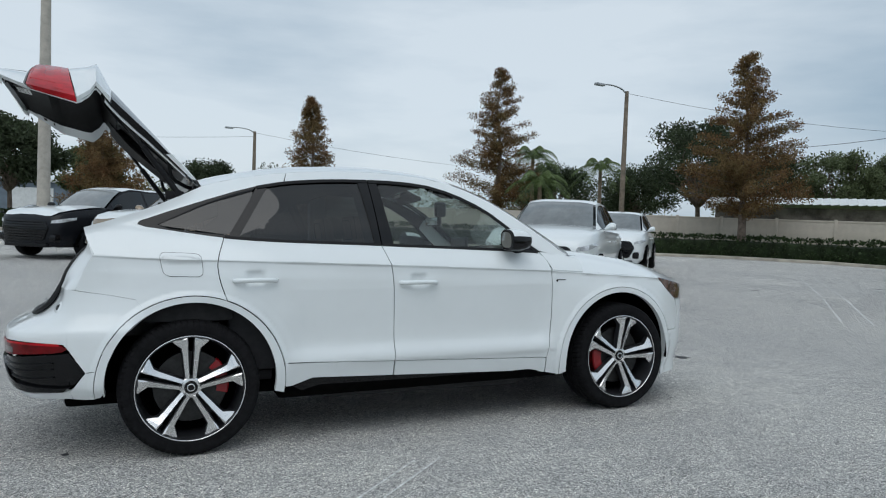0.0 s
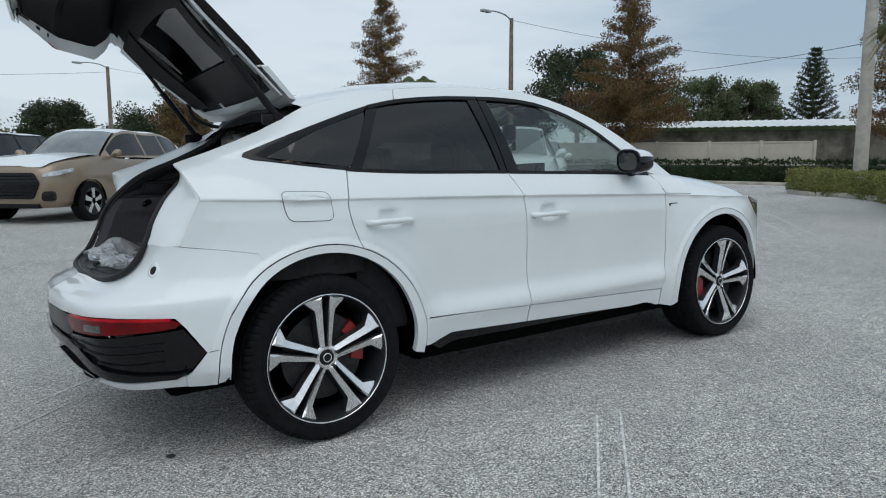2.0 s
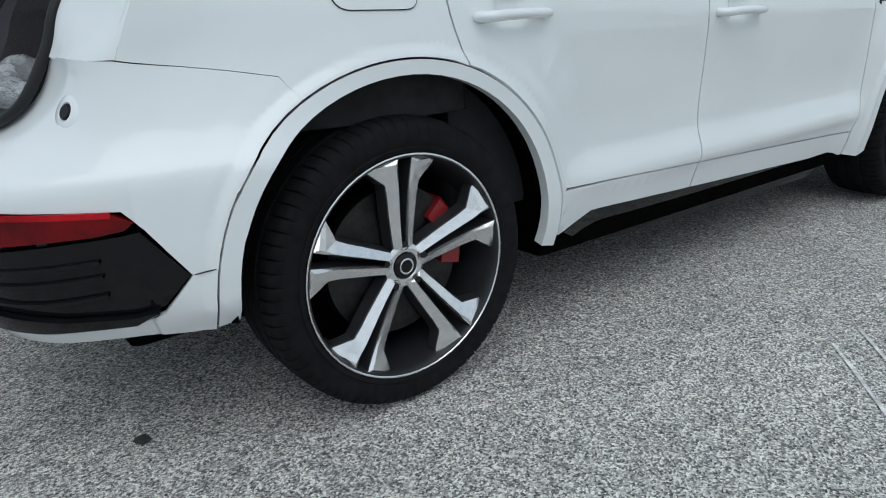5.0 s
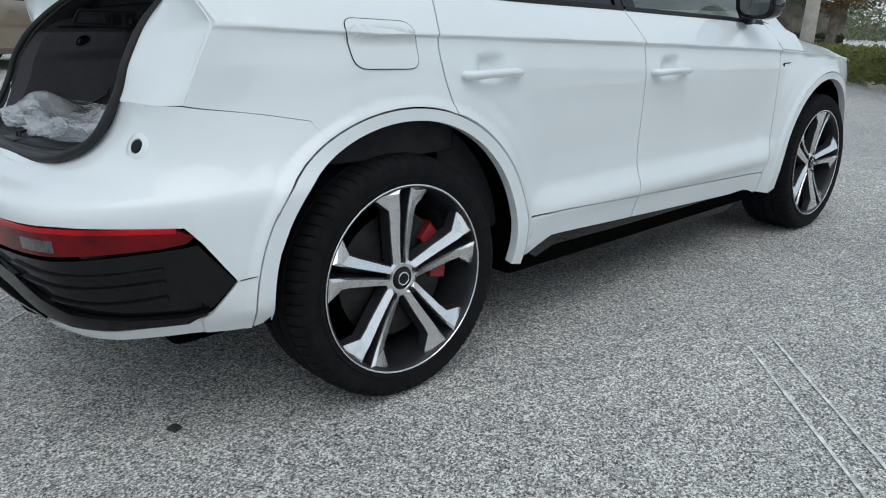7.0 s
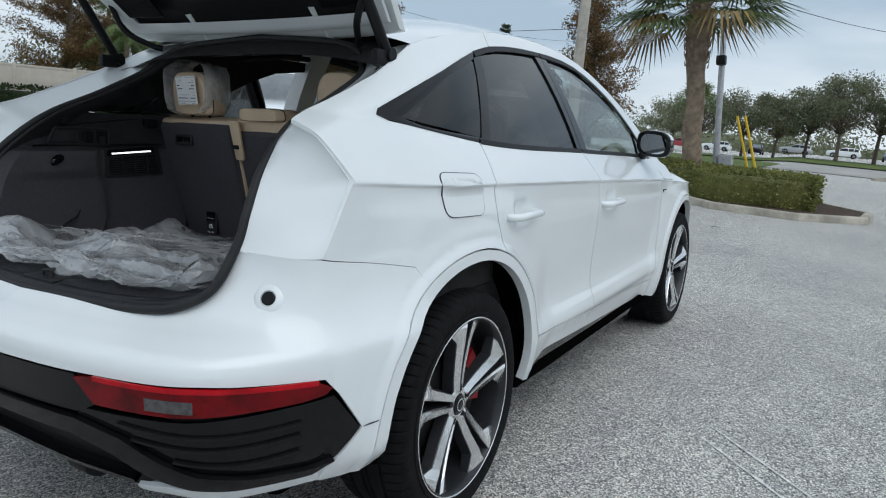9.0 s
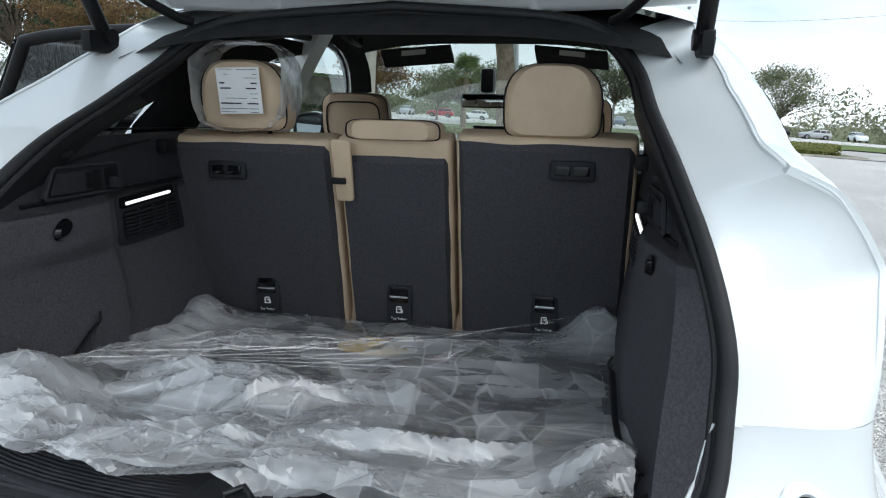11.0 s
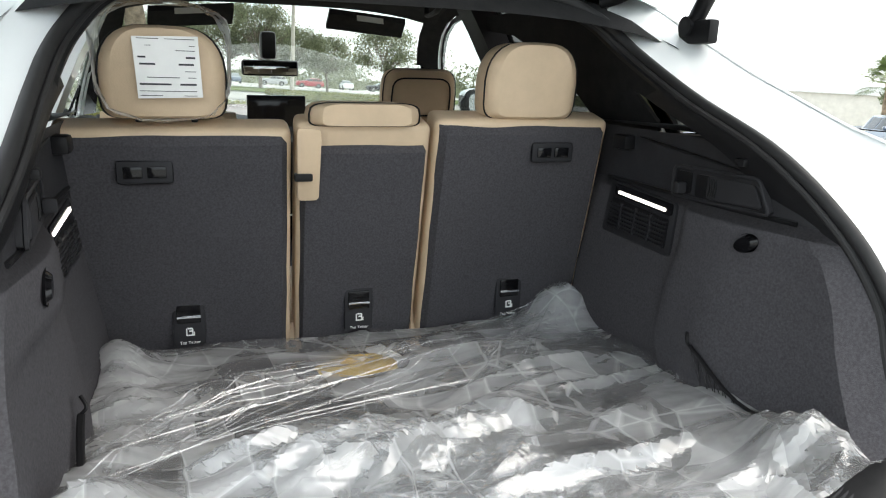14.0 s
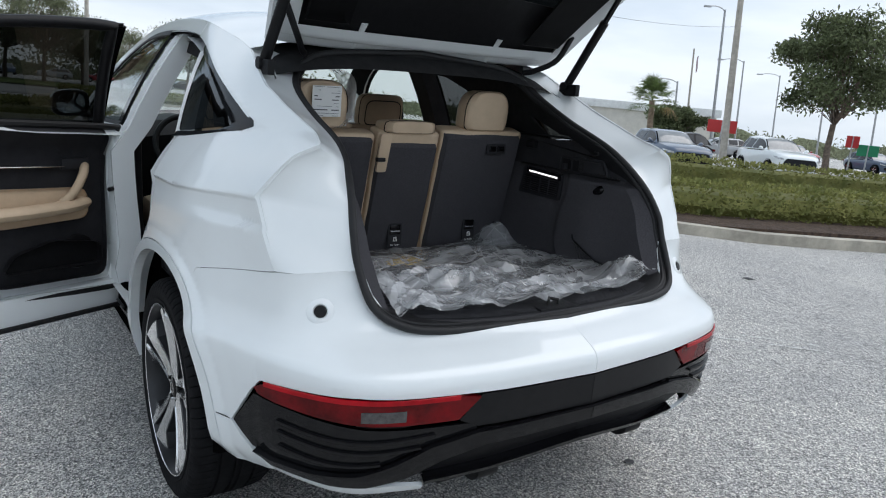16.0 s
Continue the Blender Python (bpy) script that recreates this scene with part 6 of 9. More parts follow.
    L(d2.outputs["BSDF"], a.inputs[2])
    b = node("ShaderNodeMixShader")
    L(milk, b.inputs["Fac"])
    L(tr.outputs["BSDF"], b.inputs[1])
    L(a.outputs["Shader"], b.inputs[2])
    lw = node("ShaderNodeLayerWeight", Blend=.5)
    L(bp.outputs["Normal"], lw.inputs["Normal"])
    gloss = math_("MULTIPLY_ADD", math_("POWER", lw.outputs["Facing"], 3.0), .5, .08)
    c = node("ShaderNodeMixShader")
    L(gloss, c.inputs["Fac"])
    L(b.outputs["Shader"], c.inputs[1])
    L(gl.outputs["BSDF"], c.inputs[2])
    L(c.outputs["Shader"], out.inputs["Surface"])
    return m


M["film"] = film_mat()


def pleat_mat():
    """Several layers of film pressed into a crease: milky, half clear, with a soft gloss."""
    m = bpy.data.materials.new("milky_film_crease")
    m.use_nodes = True
    nt = m.node_tree
    nt.nodes.clear()
    out = nt.nodes.new("ShaderNodeOutputMaterial")
    tr, df, gl = nt.nodes.new("ShaderNodeBsdfTransparent"), nt.nodes.new("ShaderNodeBsdfDiffuse"), nt.nodes.new("ShaderNodeBsdfGlossy")
    df.inputs["Color"].default_value = (.92, .93, .95, 1)
    gl.inputs["Roughness"].default_value = .2
    n = nt.nodes.new("ShaderNodeTexNoise")
    n.inputs["Scale"].default_value = 28.0
    co = nt.nodes.new("ShaderNodeTexCoord")
    nt.links.new(co.outputs["Object"], n.inputs["Vector"])
    mr = nt.nodes.new("ShaderNodeMapRange")
    for k, v in zip(("From Min", "From Max", "To Min", "To Max"), (.35, .65, .04, .36)):
        mr.inputs[k].default_value = v
    nt.links.new(n.outputs["Fac"], mr.inputs["Value"])
    a, b = nt.nodes.new("ShaderNodeMixShader"), nt.nodes.new("ShaderNodeMixShader")
    nt.links.new(mr.outputs["Result"], a.inputs["Fac"])
    nt.links.new(tr.outputs["BSDF"], a.inputs[1])
    nt.links.new(df.outputs["BSDF"], a.inputs[2])
    b.inputs["Fac"].default_value = .14
    nt.links.new(a.outputs["Shader"], b.inputs[1])
    nt.links.new(gl.outputs["BSDF"], b.inputs[2])
    nt.links.new(b.outputs["Shader"], out.inputs["Surface"])
    return m


M["pleat"] = pleat_mat()
M["mat_rubber"] = mat("blue_black_rubber_mat", (0.022, 0.024, 0.028), 0.5, var=.15, scale=20, bump=.2, bscale=500, spec=.35)


def ridge_noise(x, y, s, seed):
    n = noise.noise(Vector((x * s, y * s, seed)))
    return 1 - abs(n) * 2


def crumple(u, v):
    """How tightly the film is crushed: 0 lying flat, 1 bunched up."""
    q = .9 * math.exp(-((u - .06) / .13) ** 2) * sstep(.15, .6, v) + .5 * math.exp(-((u - .05) / .08) ** 2)
    q += .9 * math.exp(-((u - .30 - .25 * (v - .5)) / .09) ** 2 - ((v - .60) / .24) ** 2)
    q += .8 * math.exp(-((u - .12) / .12) ** 2 - ((v - .04) / .08) ** 2)
    q += .7 * math.exp(-((u - .90) / .12) ** 2 - ((v - .12) / .10) ** 2)
    q += .7 * math.exp(-((u - .70) / .35) ** 2 - ((v - .95) / .08) ** 2)
    q += .5 * math.exp(-((u - .93) / .07) ** 2 - ((v - .5) / .25) ** 2)
    q += .30 * max(0, noise.noise(Vector((u * 4, v * 4, 7))) + .25)
    return min(1, q)


FOLDS = [(-.35, .525, -.073, .225), (-.30, .473, .008, -.037), (.008, -.037, .16, -.42), (-.42, .37, -.38, .187), (-.38, .187, -.33, -.106),
         (-.33, -.106, -.39, -.22), (-.30, -.248, -.239, -.516), (-.106, -.007, -.069, -.339), (-.60, .42, -.56, .05), (-.58, .0, -.50, -.38),
         (-.47, .34, -.34, -.20), (-.20, .45, -.05, .10), (.10, .40, .06, .0), (-.24, -.10, -.16, -.42)]


def tension(x, y):
    """Height of the long straight folds that the pulled film makes."""
    p = Vector((x, y))
    z = 0
    for k, (x0, y0, x1, y1) in enumerate(FOLDS):
        a, b = Vector((x0, y0)), Vector((x1, y1))
        t = min(1, max(0, (p - a).dot(b - a) / (b - a).length_squared))
        d = (p - a.lerp(b, t)).length
        w = .022 + .010 * (k % 3)
        if d < w:
            z = max(z, (.016 + .007 * (k % 2)) * (1 - d / w) * (1 - .5 * abs(2 * t - 1) ** 3))
    return z


def film_height(u, v, x, y, lift, seed, gain=1.0):
    """Height of the film over the boot floor: broad swells, long folds, crushed rims and pulled-up corners."""
    a, b = u * .9 + v * .45, v * .9 - u * .45
    low = 1 - .72 * sstep(.62, .92, u)
    z = .020 * max(0, ridge_noise(u, v, 2.6, 1)) + .020 * max(0, ridge_noise(a * 5, b * 1.1, 1.0, seed)) + .010 * max(0, ridge_noise(a * 12, b * 2.0, 1.0, seed + 2)) + .008 * max(0, ridge_noise(b * 9, a * 2.0, 1.0, seed + 3))
    z += crumple(u, v) * (.030 * max(0, ridge_noise(a * 1.1, b * .55, 6.5, seed + 5)) + .016 * ridge_noise(a * 1.6, b * .45, 10, seed + 6)) * gain
    z = .722 + lift * low + (z + tension(x, y)) * low
    z += .095 * math.exp(-((u - .965) / .085) ** 2 - ((v - .05) / .07) ** 2)
    z += .060 * math.exp(-((u - .88) / .10) ** 2 - ((v - .975) / .05) ** 2)
    z += .070 * math.exp(-((u - .10) / .10) ** 2 - ((v - .03) / .07) ** 2)
    z += .075 * math.exp(-((u - .20) / .16) ** 2 - ((v - .95) / .08) ** 2)
    z += .022 * math.exp(-((u - .30 - .25 * (v - .5)) / .07) ** 2 - ((v - .60) / .25) ** 2)
    return max(z, .772) if u < .10 else z


def film_pleats(parent):
    """Narrow folded pleats in the film: long straight pulls, and short creases where it is bunched."""
    rg = random.Random(91)
    lines = []
    for i in range(30):
        a = Vector((-.47 + rg.uniform(-.05, .22), .50 + rg.uniform(-.08, .03)))
        b = Vector((rg.uniform(-.20, .14), rg.uniform(-.40, .32)))
        t0 = rg.uniform(0, .35)
        lines.append((a.lerp(b, t0), a.lerp(b, rg.uniform(t0 + .3, 1)), rg.uniform(.0004, .0012)))
    for i in range(18):
        a = Vector((rg.uniform(-.35, .05), rg.uniform(-.30, .05)))
        b = Vector((.13, -.46)).lerp(a, rg.uniform(0, .5))
        lines.append((a, b, rg.uniform(.0004, .0010)))
    V, F = [], []
    for a, b, w in lines:
        n = max(3, int((b - a).length / .012))
        side = Vector((-(b - a).y, (b - a).x)).normalized()
        bow = rg.uniform(-.008, .008) * (b - a).length
        over = lambda q: film_height(min(1, max(.01, (q.x + .735) / .905)), min(1, max(0, (q.y + .545) / 1.075)), q.x, q.y, .010, 11)
        za, zb = over(a), over(b)
        for i in range(n + 1):
            t = i / n
            p = a.lerp(b, t) + side * bow * math.sin(math.pi * t)
            ww = w * (math.sin(math.pi * min(1, max(0, t * .96 + .02))) ** .6) + .0002
            z = max(over(p), za + (zb - za) * t) + .003
            for q, dz in ((p + side * ww, 0), (p, ww * 1.3), (p - side * ww, 0)):
                V.append((q.x, q.y, z + dz))
            if i:
                k = len(V) - 6
                F += [(k, k + 3, k + 4, k + 1), (k + 1, k + 4, k + 5, k + 2)]
    me = bpy.data.meshes.new("film_pleats")
    me.from_pydata(V, [], F)
    me.update()
    ob = link("film_pleats", me, M["pleat"], parent, "milky creases in the film")
    ob["kind"] = "stuff"


def film_layer(name, nx, ny, u0, u1, v0, v1, lift, seed, gain=1.0, parent=None):
    """One layer of film: a grid of sharp facets, long folds where it lies flat, crushed where it is bunched."""
    rg = random.Random(seed)
    V, F = [], []
    for i in range(nx + 1):
        for j in range(ny + 1):
            ju, jv = (rg.uniform(-.3, .3), rg.uniform(-.3, .3)) if 0 < i < nx and 0 < j < ny else (rg.uniform(-.1, .1), rg.uniform(-.2, .2))
            u, v = u0 + (u1 - u0) * (i + ju) / nx, v0 + (v1 - v0) * (j + jv) / ny
            c = crumple(u, v)
            x = -.735 + .905 * u + .035 * noise.noise(Vector((v * 5, 1, 3))) * (1 - u) + .012 * noise.noise(Vector((u * 9, v * 9, 4)))
            y = -.545 + 1.075 * v + .012 * noise.noise(Vector((u * 7, v * 7, 8)))
            if u < .3:
                y *= 1 - .05 * (1 - u / .3)
            z = film_height(u, v, x, y, lift, seed, gain) + c * rg.uniform(-.001, .0015)
            V.append((x, y, max(z, .716)))
    w = ny + 1
    for i in range(nx):
        for j in range(ny):
            p = (i * w + j, (i + 1) * w + j, (i + 1) * w + j + 1, i * w + j + 1)
            if rg.random() < .5:
                F += [(p[0], p[1], p[2]), (p[0], p[2], p[3])]
            else:
                F += [(p[0], p[1], p[3]), (p[1], p[2], p[3])]
    me = bpy.data.meshes.new(name)
    me.from_pydata(V, [], F)
    me.update()
    me.set_sharp_from_angle(angle=radians(16))
    return link(name, me, M["film"], parent)


def film_sheet():
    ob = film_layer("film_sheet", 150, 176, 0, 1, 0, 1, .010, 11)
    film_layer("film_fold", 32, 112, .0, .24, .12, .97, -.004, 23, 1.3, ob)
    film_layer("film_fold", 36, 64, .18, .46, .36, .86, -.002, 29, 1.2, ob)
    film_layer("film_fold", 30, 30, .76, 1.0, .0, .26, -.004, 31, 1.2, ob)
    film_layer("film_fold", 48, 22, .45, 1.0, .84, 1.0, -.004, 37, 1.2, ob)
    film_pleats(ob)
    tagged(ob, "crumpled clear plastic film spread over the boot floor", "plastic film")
    ob.matrix_basis = TILT
    rows = []
    for i in range(41):
        row = []
        for j in range(41):
            u, v = i / 40, j / 40
            a = 2 * math.pi * v
            r = u * (.085 + .02 * noise.noise(Vector((math.cos(a) * 2, math.sin(a) * 2, 3))))
            x, y = .025 + r * math.cos(a) * .7, .040 + r * math.sin(a) * 1.0
            row.append(Vector((x, y, .713 + (1 - u ** 3) * (.012 + .010 * ridge_noise(x, y, 14, 2)))))
        rows.append(row)
    ob = loft("folded_cloth", rows, mat("yellow_cloth", (.58, .38, .08), .9, var=.12, scale=30, bump=.4, bscale=400))
    tagged(ob, "folded bright yellow cloth lying under clear film", "cloth")
    ob.matrix_basis = TILT
    # white paper slips and a grey rod seen through the film
    for x, y, w, h, r in ((.08, -.03, .10, .05, 20), (-.30, -.28, .12, .07, -15)):
        b = box("paper_slip", (-w / 2, -h / 2, 0), (w / 2, h / 2, .002), M["label"], bevel=0)
        tagged(b, "white paper slip on the dark boot carpet", "paper")
        b.matrix_basis = TILT @ pose(x, y, .712, 0, 0, r)
    mt = box("boot_mat", (-.64, -.46, 0), (-.02, .46, .006), M["mat_rubber"], bevel=.002)
    bm = bmesh.new()
    for i in range(20):
        for j in range(17):
            x, y = -.62 + i * .030, -.43 + j * .052 + (.026 if i % 2 else 0)
            vs = [bm.verts.new(q) for q in ((x - .003, y, .006), (x + .003, y, .006), (x + .003, y + .034, .006), (x - .003, y + .034, .006), (x, y, .0095), (x, y + .034, .0095))]
            bm.faces.new((vs[0], vs[4], vs[5], vs[3]))
            bm.faces.new((vs[4], vs[1], vs[2], vs[5]))
    ribs = part("mat_ribs", bm, M["mat_rubber"], mt, "short raised ribs", smooth=False)
    ribs["kind"] = "stuff"
    tagged(mt, "black ribbed rubber mat on the boot floor", "mat")
    mt.matrix_basis = TILT @ pose(0, 0, .711)
    # wrap round one headrest
    rows = []
    for i in range(17):
        row = []
        for j in range(33):
            a = 2 * math.pi * j / 32
            c, s = math.cos(a), math.sin(a)
            t = i / 16
            k = 1.07 + .07 * noise.noise(Vector((c * 5, s * 5, t * 7))) + (.55 * max(0, abs(c) - .55) * max(0, s) * sstep(.3, .9, t))
            row.append(Vector((.06 + .13 * (1 - t) - .01, .386 + .108 * math.copysign(abs(c) ** .6, c) * k, 1.325 + .098 * math.copysign(abs(s) ** .7, s) * k)))
        rows.append(row)
    ob = loft("headrest_wrap", rows, M["film"], car, "clear crinkled film wrap")


film_sheet()


def settle_rear():
    """The rear overhang is a touch narrower and lies 2 cm to the right of the wheels' middle line."""
    done = set()
    bpy.context.view_layer.update()
    for ob in car.children_recursive:
        if ob.type != "MESH" or ob.data.name in done:
            continue
        up = ob
        while up.parent is not car:
            up = up.parent
        if up.name.startswith("wheel") or (up.name.startswith("rear_door") and up.matrix_basis != Matrix.Identity(4)):
            continue
        done.add(ob.data.name)
        gate = up.name.startswith("tailgate")
        mw = ob.matrix_world.copy()
        inv = mw.inverted()
        for v in ob.data.vertices:
            p = mw @ v.co
            k = 1 - sstep(-.58, -.30, p.x) if p.z < 1.0 else 1 - sstep(-.50, -.10, p.x)
            if gate:
                k = .8
            if k > 0:
                p.y += k * (-.026 * p.y - .02)
                v.co = inv @ p


settle_rear()
car.matrix_basis = TILT
for ob in scene.objects:
    if ob.name.startswith("paper_label"):
        ob.matrix_basis = TILT


# ---------------------------------------------------------------- surroundings: materials
M.update(
    leaf_green=mat("oak_leaves", (0.125, 0.150, 0.075), 0.6, leaf=.45, var=0.35, scale=1.2, island=0.45, spec=0.3),
    leaf_grey=mat("grey_green_leaves", (0.20, 0.215, 0.135), 0.6, leaf=.5, var=0.3, scale=1.2, island=0.35, spec=0.2),
    leaf_dark=mat("dark_evergreen_leaves", (0.060, 0.078, 0.042), 0.6, leaf=.4, var=0.35, scale=1.2, island=0.4, spec=0.3),
    leaf_rust=mat("rust_brown_needles", (0.31, 0.165, 0.085), 0.8, leaf=.5, var=0.4, scale=0.9, island=0.5, spec=0.2, color2=(0.20, 0.15, 0.07)),
    leaf_hedge=mat("hedge_leaves", (0.23, 0.26, 0.085), 0.55, leaf=.4, var=0.3, scale=2.0, island=0.3, spec=0.2, color2=(0.31, 0.305, 0.11)),
    leaf_hedge_dark=mat("dark_hedge_leaves", (0.036, 0.056, 0.022), 0.6, leaf=.3, var=0.4, scale=2.0, island=0.45, spec=0.3),
    frond=mat("palm_fronds", (0.115, 0.16, 0.055), 0.5, leaf=.4, var=0.35, scale=1.5, island=0.35, spec=0.4),
    frond_dry=mat("dry_palm_fronds", (0.20, 0.135, 0.05), 0.7, var=0.3, scale=2.0, island=0.3),
    bark=mat("grey_brown_bark", (0.16, 0.125, 0.10), 0.95, var=0.35, scale=5, bump=0.8, bscale=30, bdist=.02),
    palm_bark=mat("palm_bark", (0.24, 0.185, 0.135), 0.95, var=0.35, scale=6, bump=0.8, bscale=40, bdist=.01),
    concrete=mat("weathered_concrete", (0.44, 0.41, 0.36), 0.9, var=0.18, scale=3, bump=0.3, bscale=80),
    curb=mat("stained_kerb_concrete", (0.40, 0.37, 0.31), 0.92, var=0.3, scale=2.2, bump=0.4, bscale=60),
    mulch=mat("brown_mulch", (0.075, 0.05, 0.035), 0.98, var=0.5, scale=12, bump=1.0, bscale=50, bdist=.03),
    grass=mat("lawn_grass", (0.10, 0.14, 0.035), 0.95, var=0.35, scale=1.5, bump=0.8, bscale=90, bdist=.02),
    road=mat("pale_road_concrete", (0.36, 0.35, 0.33), 0.92, var=0.14, scale=0.4, bump=0.3, bscale=60),
    wood_pole=mat("grey_timber_pole", (0.22, 0.18, 0.14), 0.95, var=0.3, scale=4, bump=0.5, bscale=40),
    galv=mat("galvanised_steel", (0.42, 0.43, 0.44), 0.45, metal=0.7, var=0.15, scale=8),
    # the porch's shade is put into this dark wall colour
    porch_wall=mat("shaded_porch_wall", (0.16, 0.14, 0.12), 0.9, var=.5, scale=1.2, bump=.2, bscale=40),
    fence=mat("cream_vinyl_fence", (0.52, 0.47, 0.40), 0.55, var=0.08, scale=2),
    wall_paint=mat("cream_stucco", (0.62, 0.60, 0.54), 0.9, var=0.08, scale=2, bump=0.2, bscale=60),
    roof_metal=mat("white_metal_roof", (0.72, 0.74, 0.73), 0.45, var=0.08, scale=3),
    yellow=mat("yellow_guard", (0.75, 0.50, 0.03), 0.5, var=0.1, scale=5),
    red_paint=mat("red_car_paint", (0.35, 0.02, 0.03), 0.3, coat=1.0, var=0.03, scale=3),
    blue_paint=mat("slate_blue_car_paint", (0.055, 0.085, 0.14), 0.3, coat=1.0, var=0.03, scale=3),
    silver_paint=mat("silver_car_paint", (0.42, 0.43, 0.44), 0.3, coat=1.0, metal=.4, var=0.03, scale=3),
    black_paint=mat("black_car_paint", (0.007, 0.008, 0.011), 0.25, spec=0.3, var=0.1, scale=3),
    gold_paint=mat("bronze_gold_car_paint", (0.27, 0.205, 0.135), 0.32, coat=1.0, metal=.3, var=0.04, scale=3),
    far_glass=mat("dark_car_glass", (0.02, 0.024, 0.028), 0.06, spec=0.4, var=0.1, scale=2),
    # mottled grey base colour stands in for sky reflected in the glass
    wind_glass=mat("sky_grey_windscreen", (0.16, 0.175, 0.18), 0.08, coat=1.0, var=0.3, scale=1.2),
    lamp_clear=mat("headlamp_lens", (0.5, 0.52, 0.54), 0.1, coat=1.0, var=0.4, scale=9),
    chip=mat("pale_line_paint", (0.66, 0.66, 0.64), 0.95, var=0.35, scale=25, bump=0.6, bscale=200),
    sign_red=mat("sign_red", (0.45, 0.03, 0.03), 0.5, var=.05, scale=4),
    sign_green=mat("sign_green", (0.02, 0.25, 0.12), 0.5, var=.05, scale=4),
    flag_cloth=mat("faded_flag_cloth", (0.45, 0.12, 0.14), 0.8, var=.5, scale=5, color2=(.6, .6, .62)),
    plastic_blue=mat("blue_plastic", (0.05, 0.28, 0.55), 0.5, var=.08, scale=3),
)


def fall(x, y):
    """Ground height: a level park with a gentle fall under the car and a low rise under the parked row."""
    r = math.hypot(x - 1.2, y)
    row = .12 * sstep(6.0, 8.6, r) * sstep(1.5, 5.0, y) * (1 - sstep(18, 22, r)) * sstep(-9, -4, x)
    if r < 8:
        return row + (.0177 * x - .0438 * y) * (1 - sstep(3.0, 8.0, r))
    if x > 44:
        return .62 * sstep(44, 96, x) * sstep(.10, .05, y / x) * sstep(-.55, -.35, y / x)
    return row


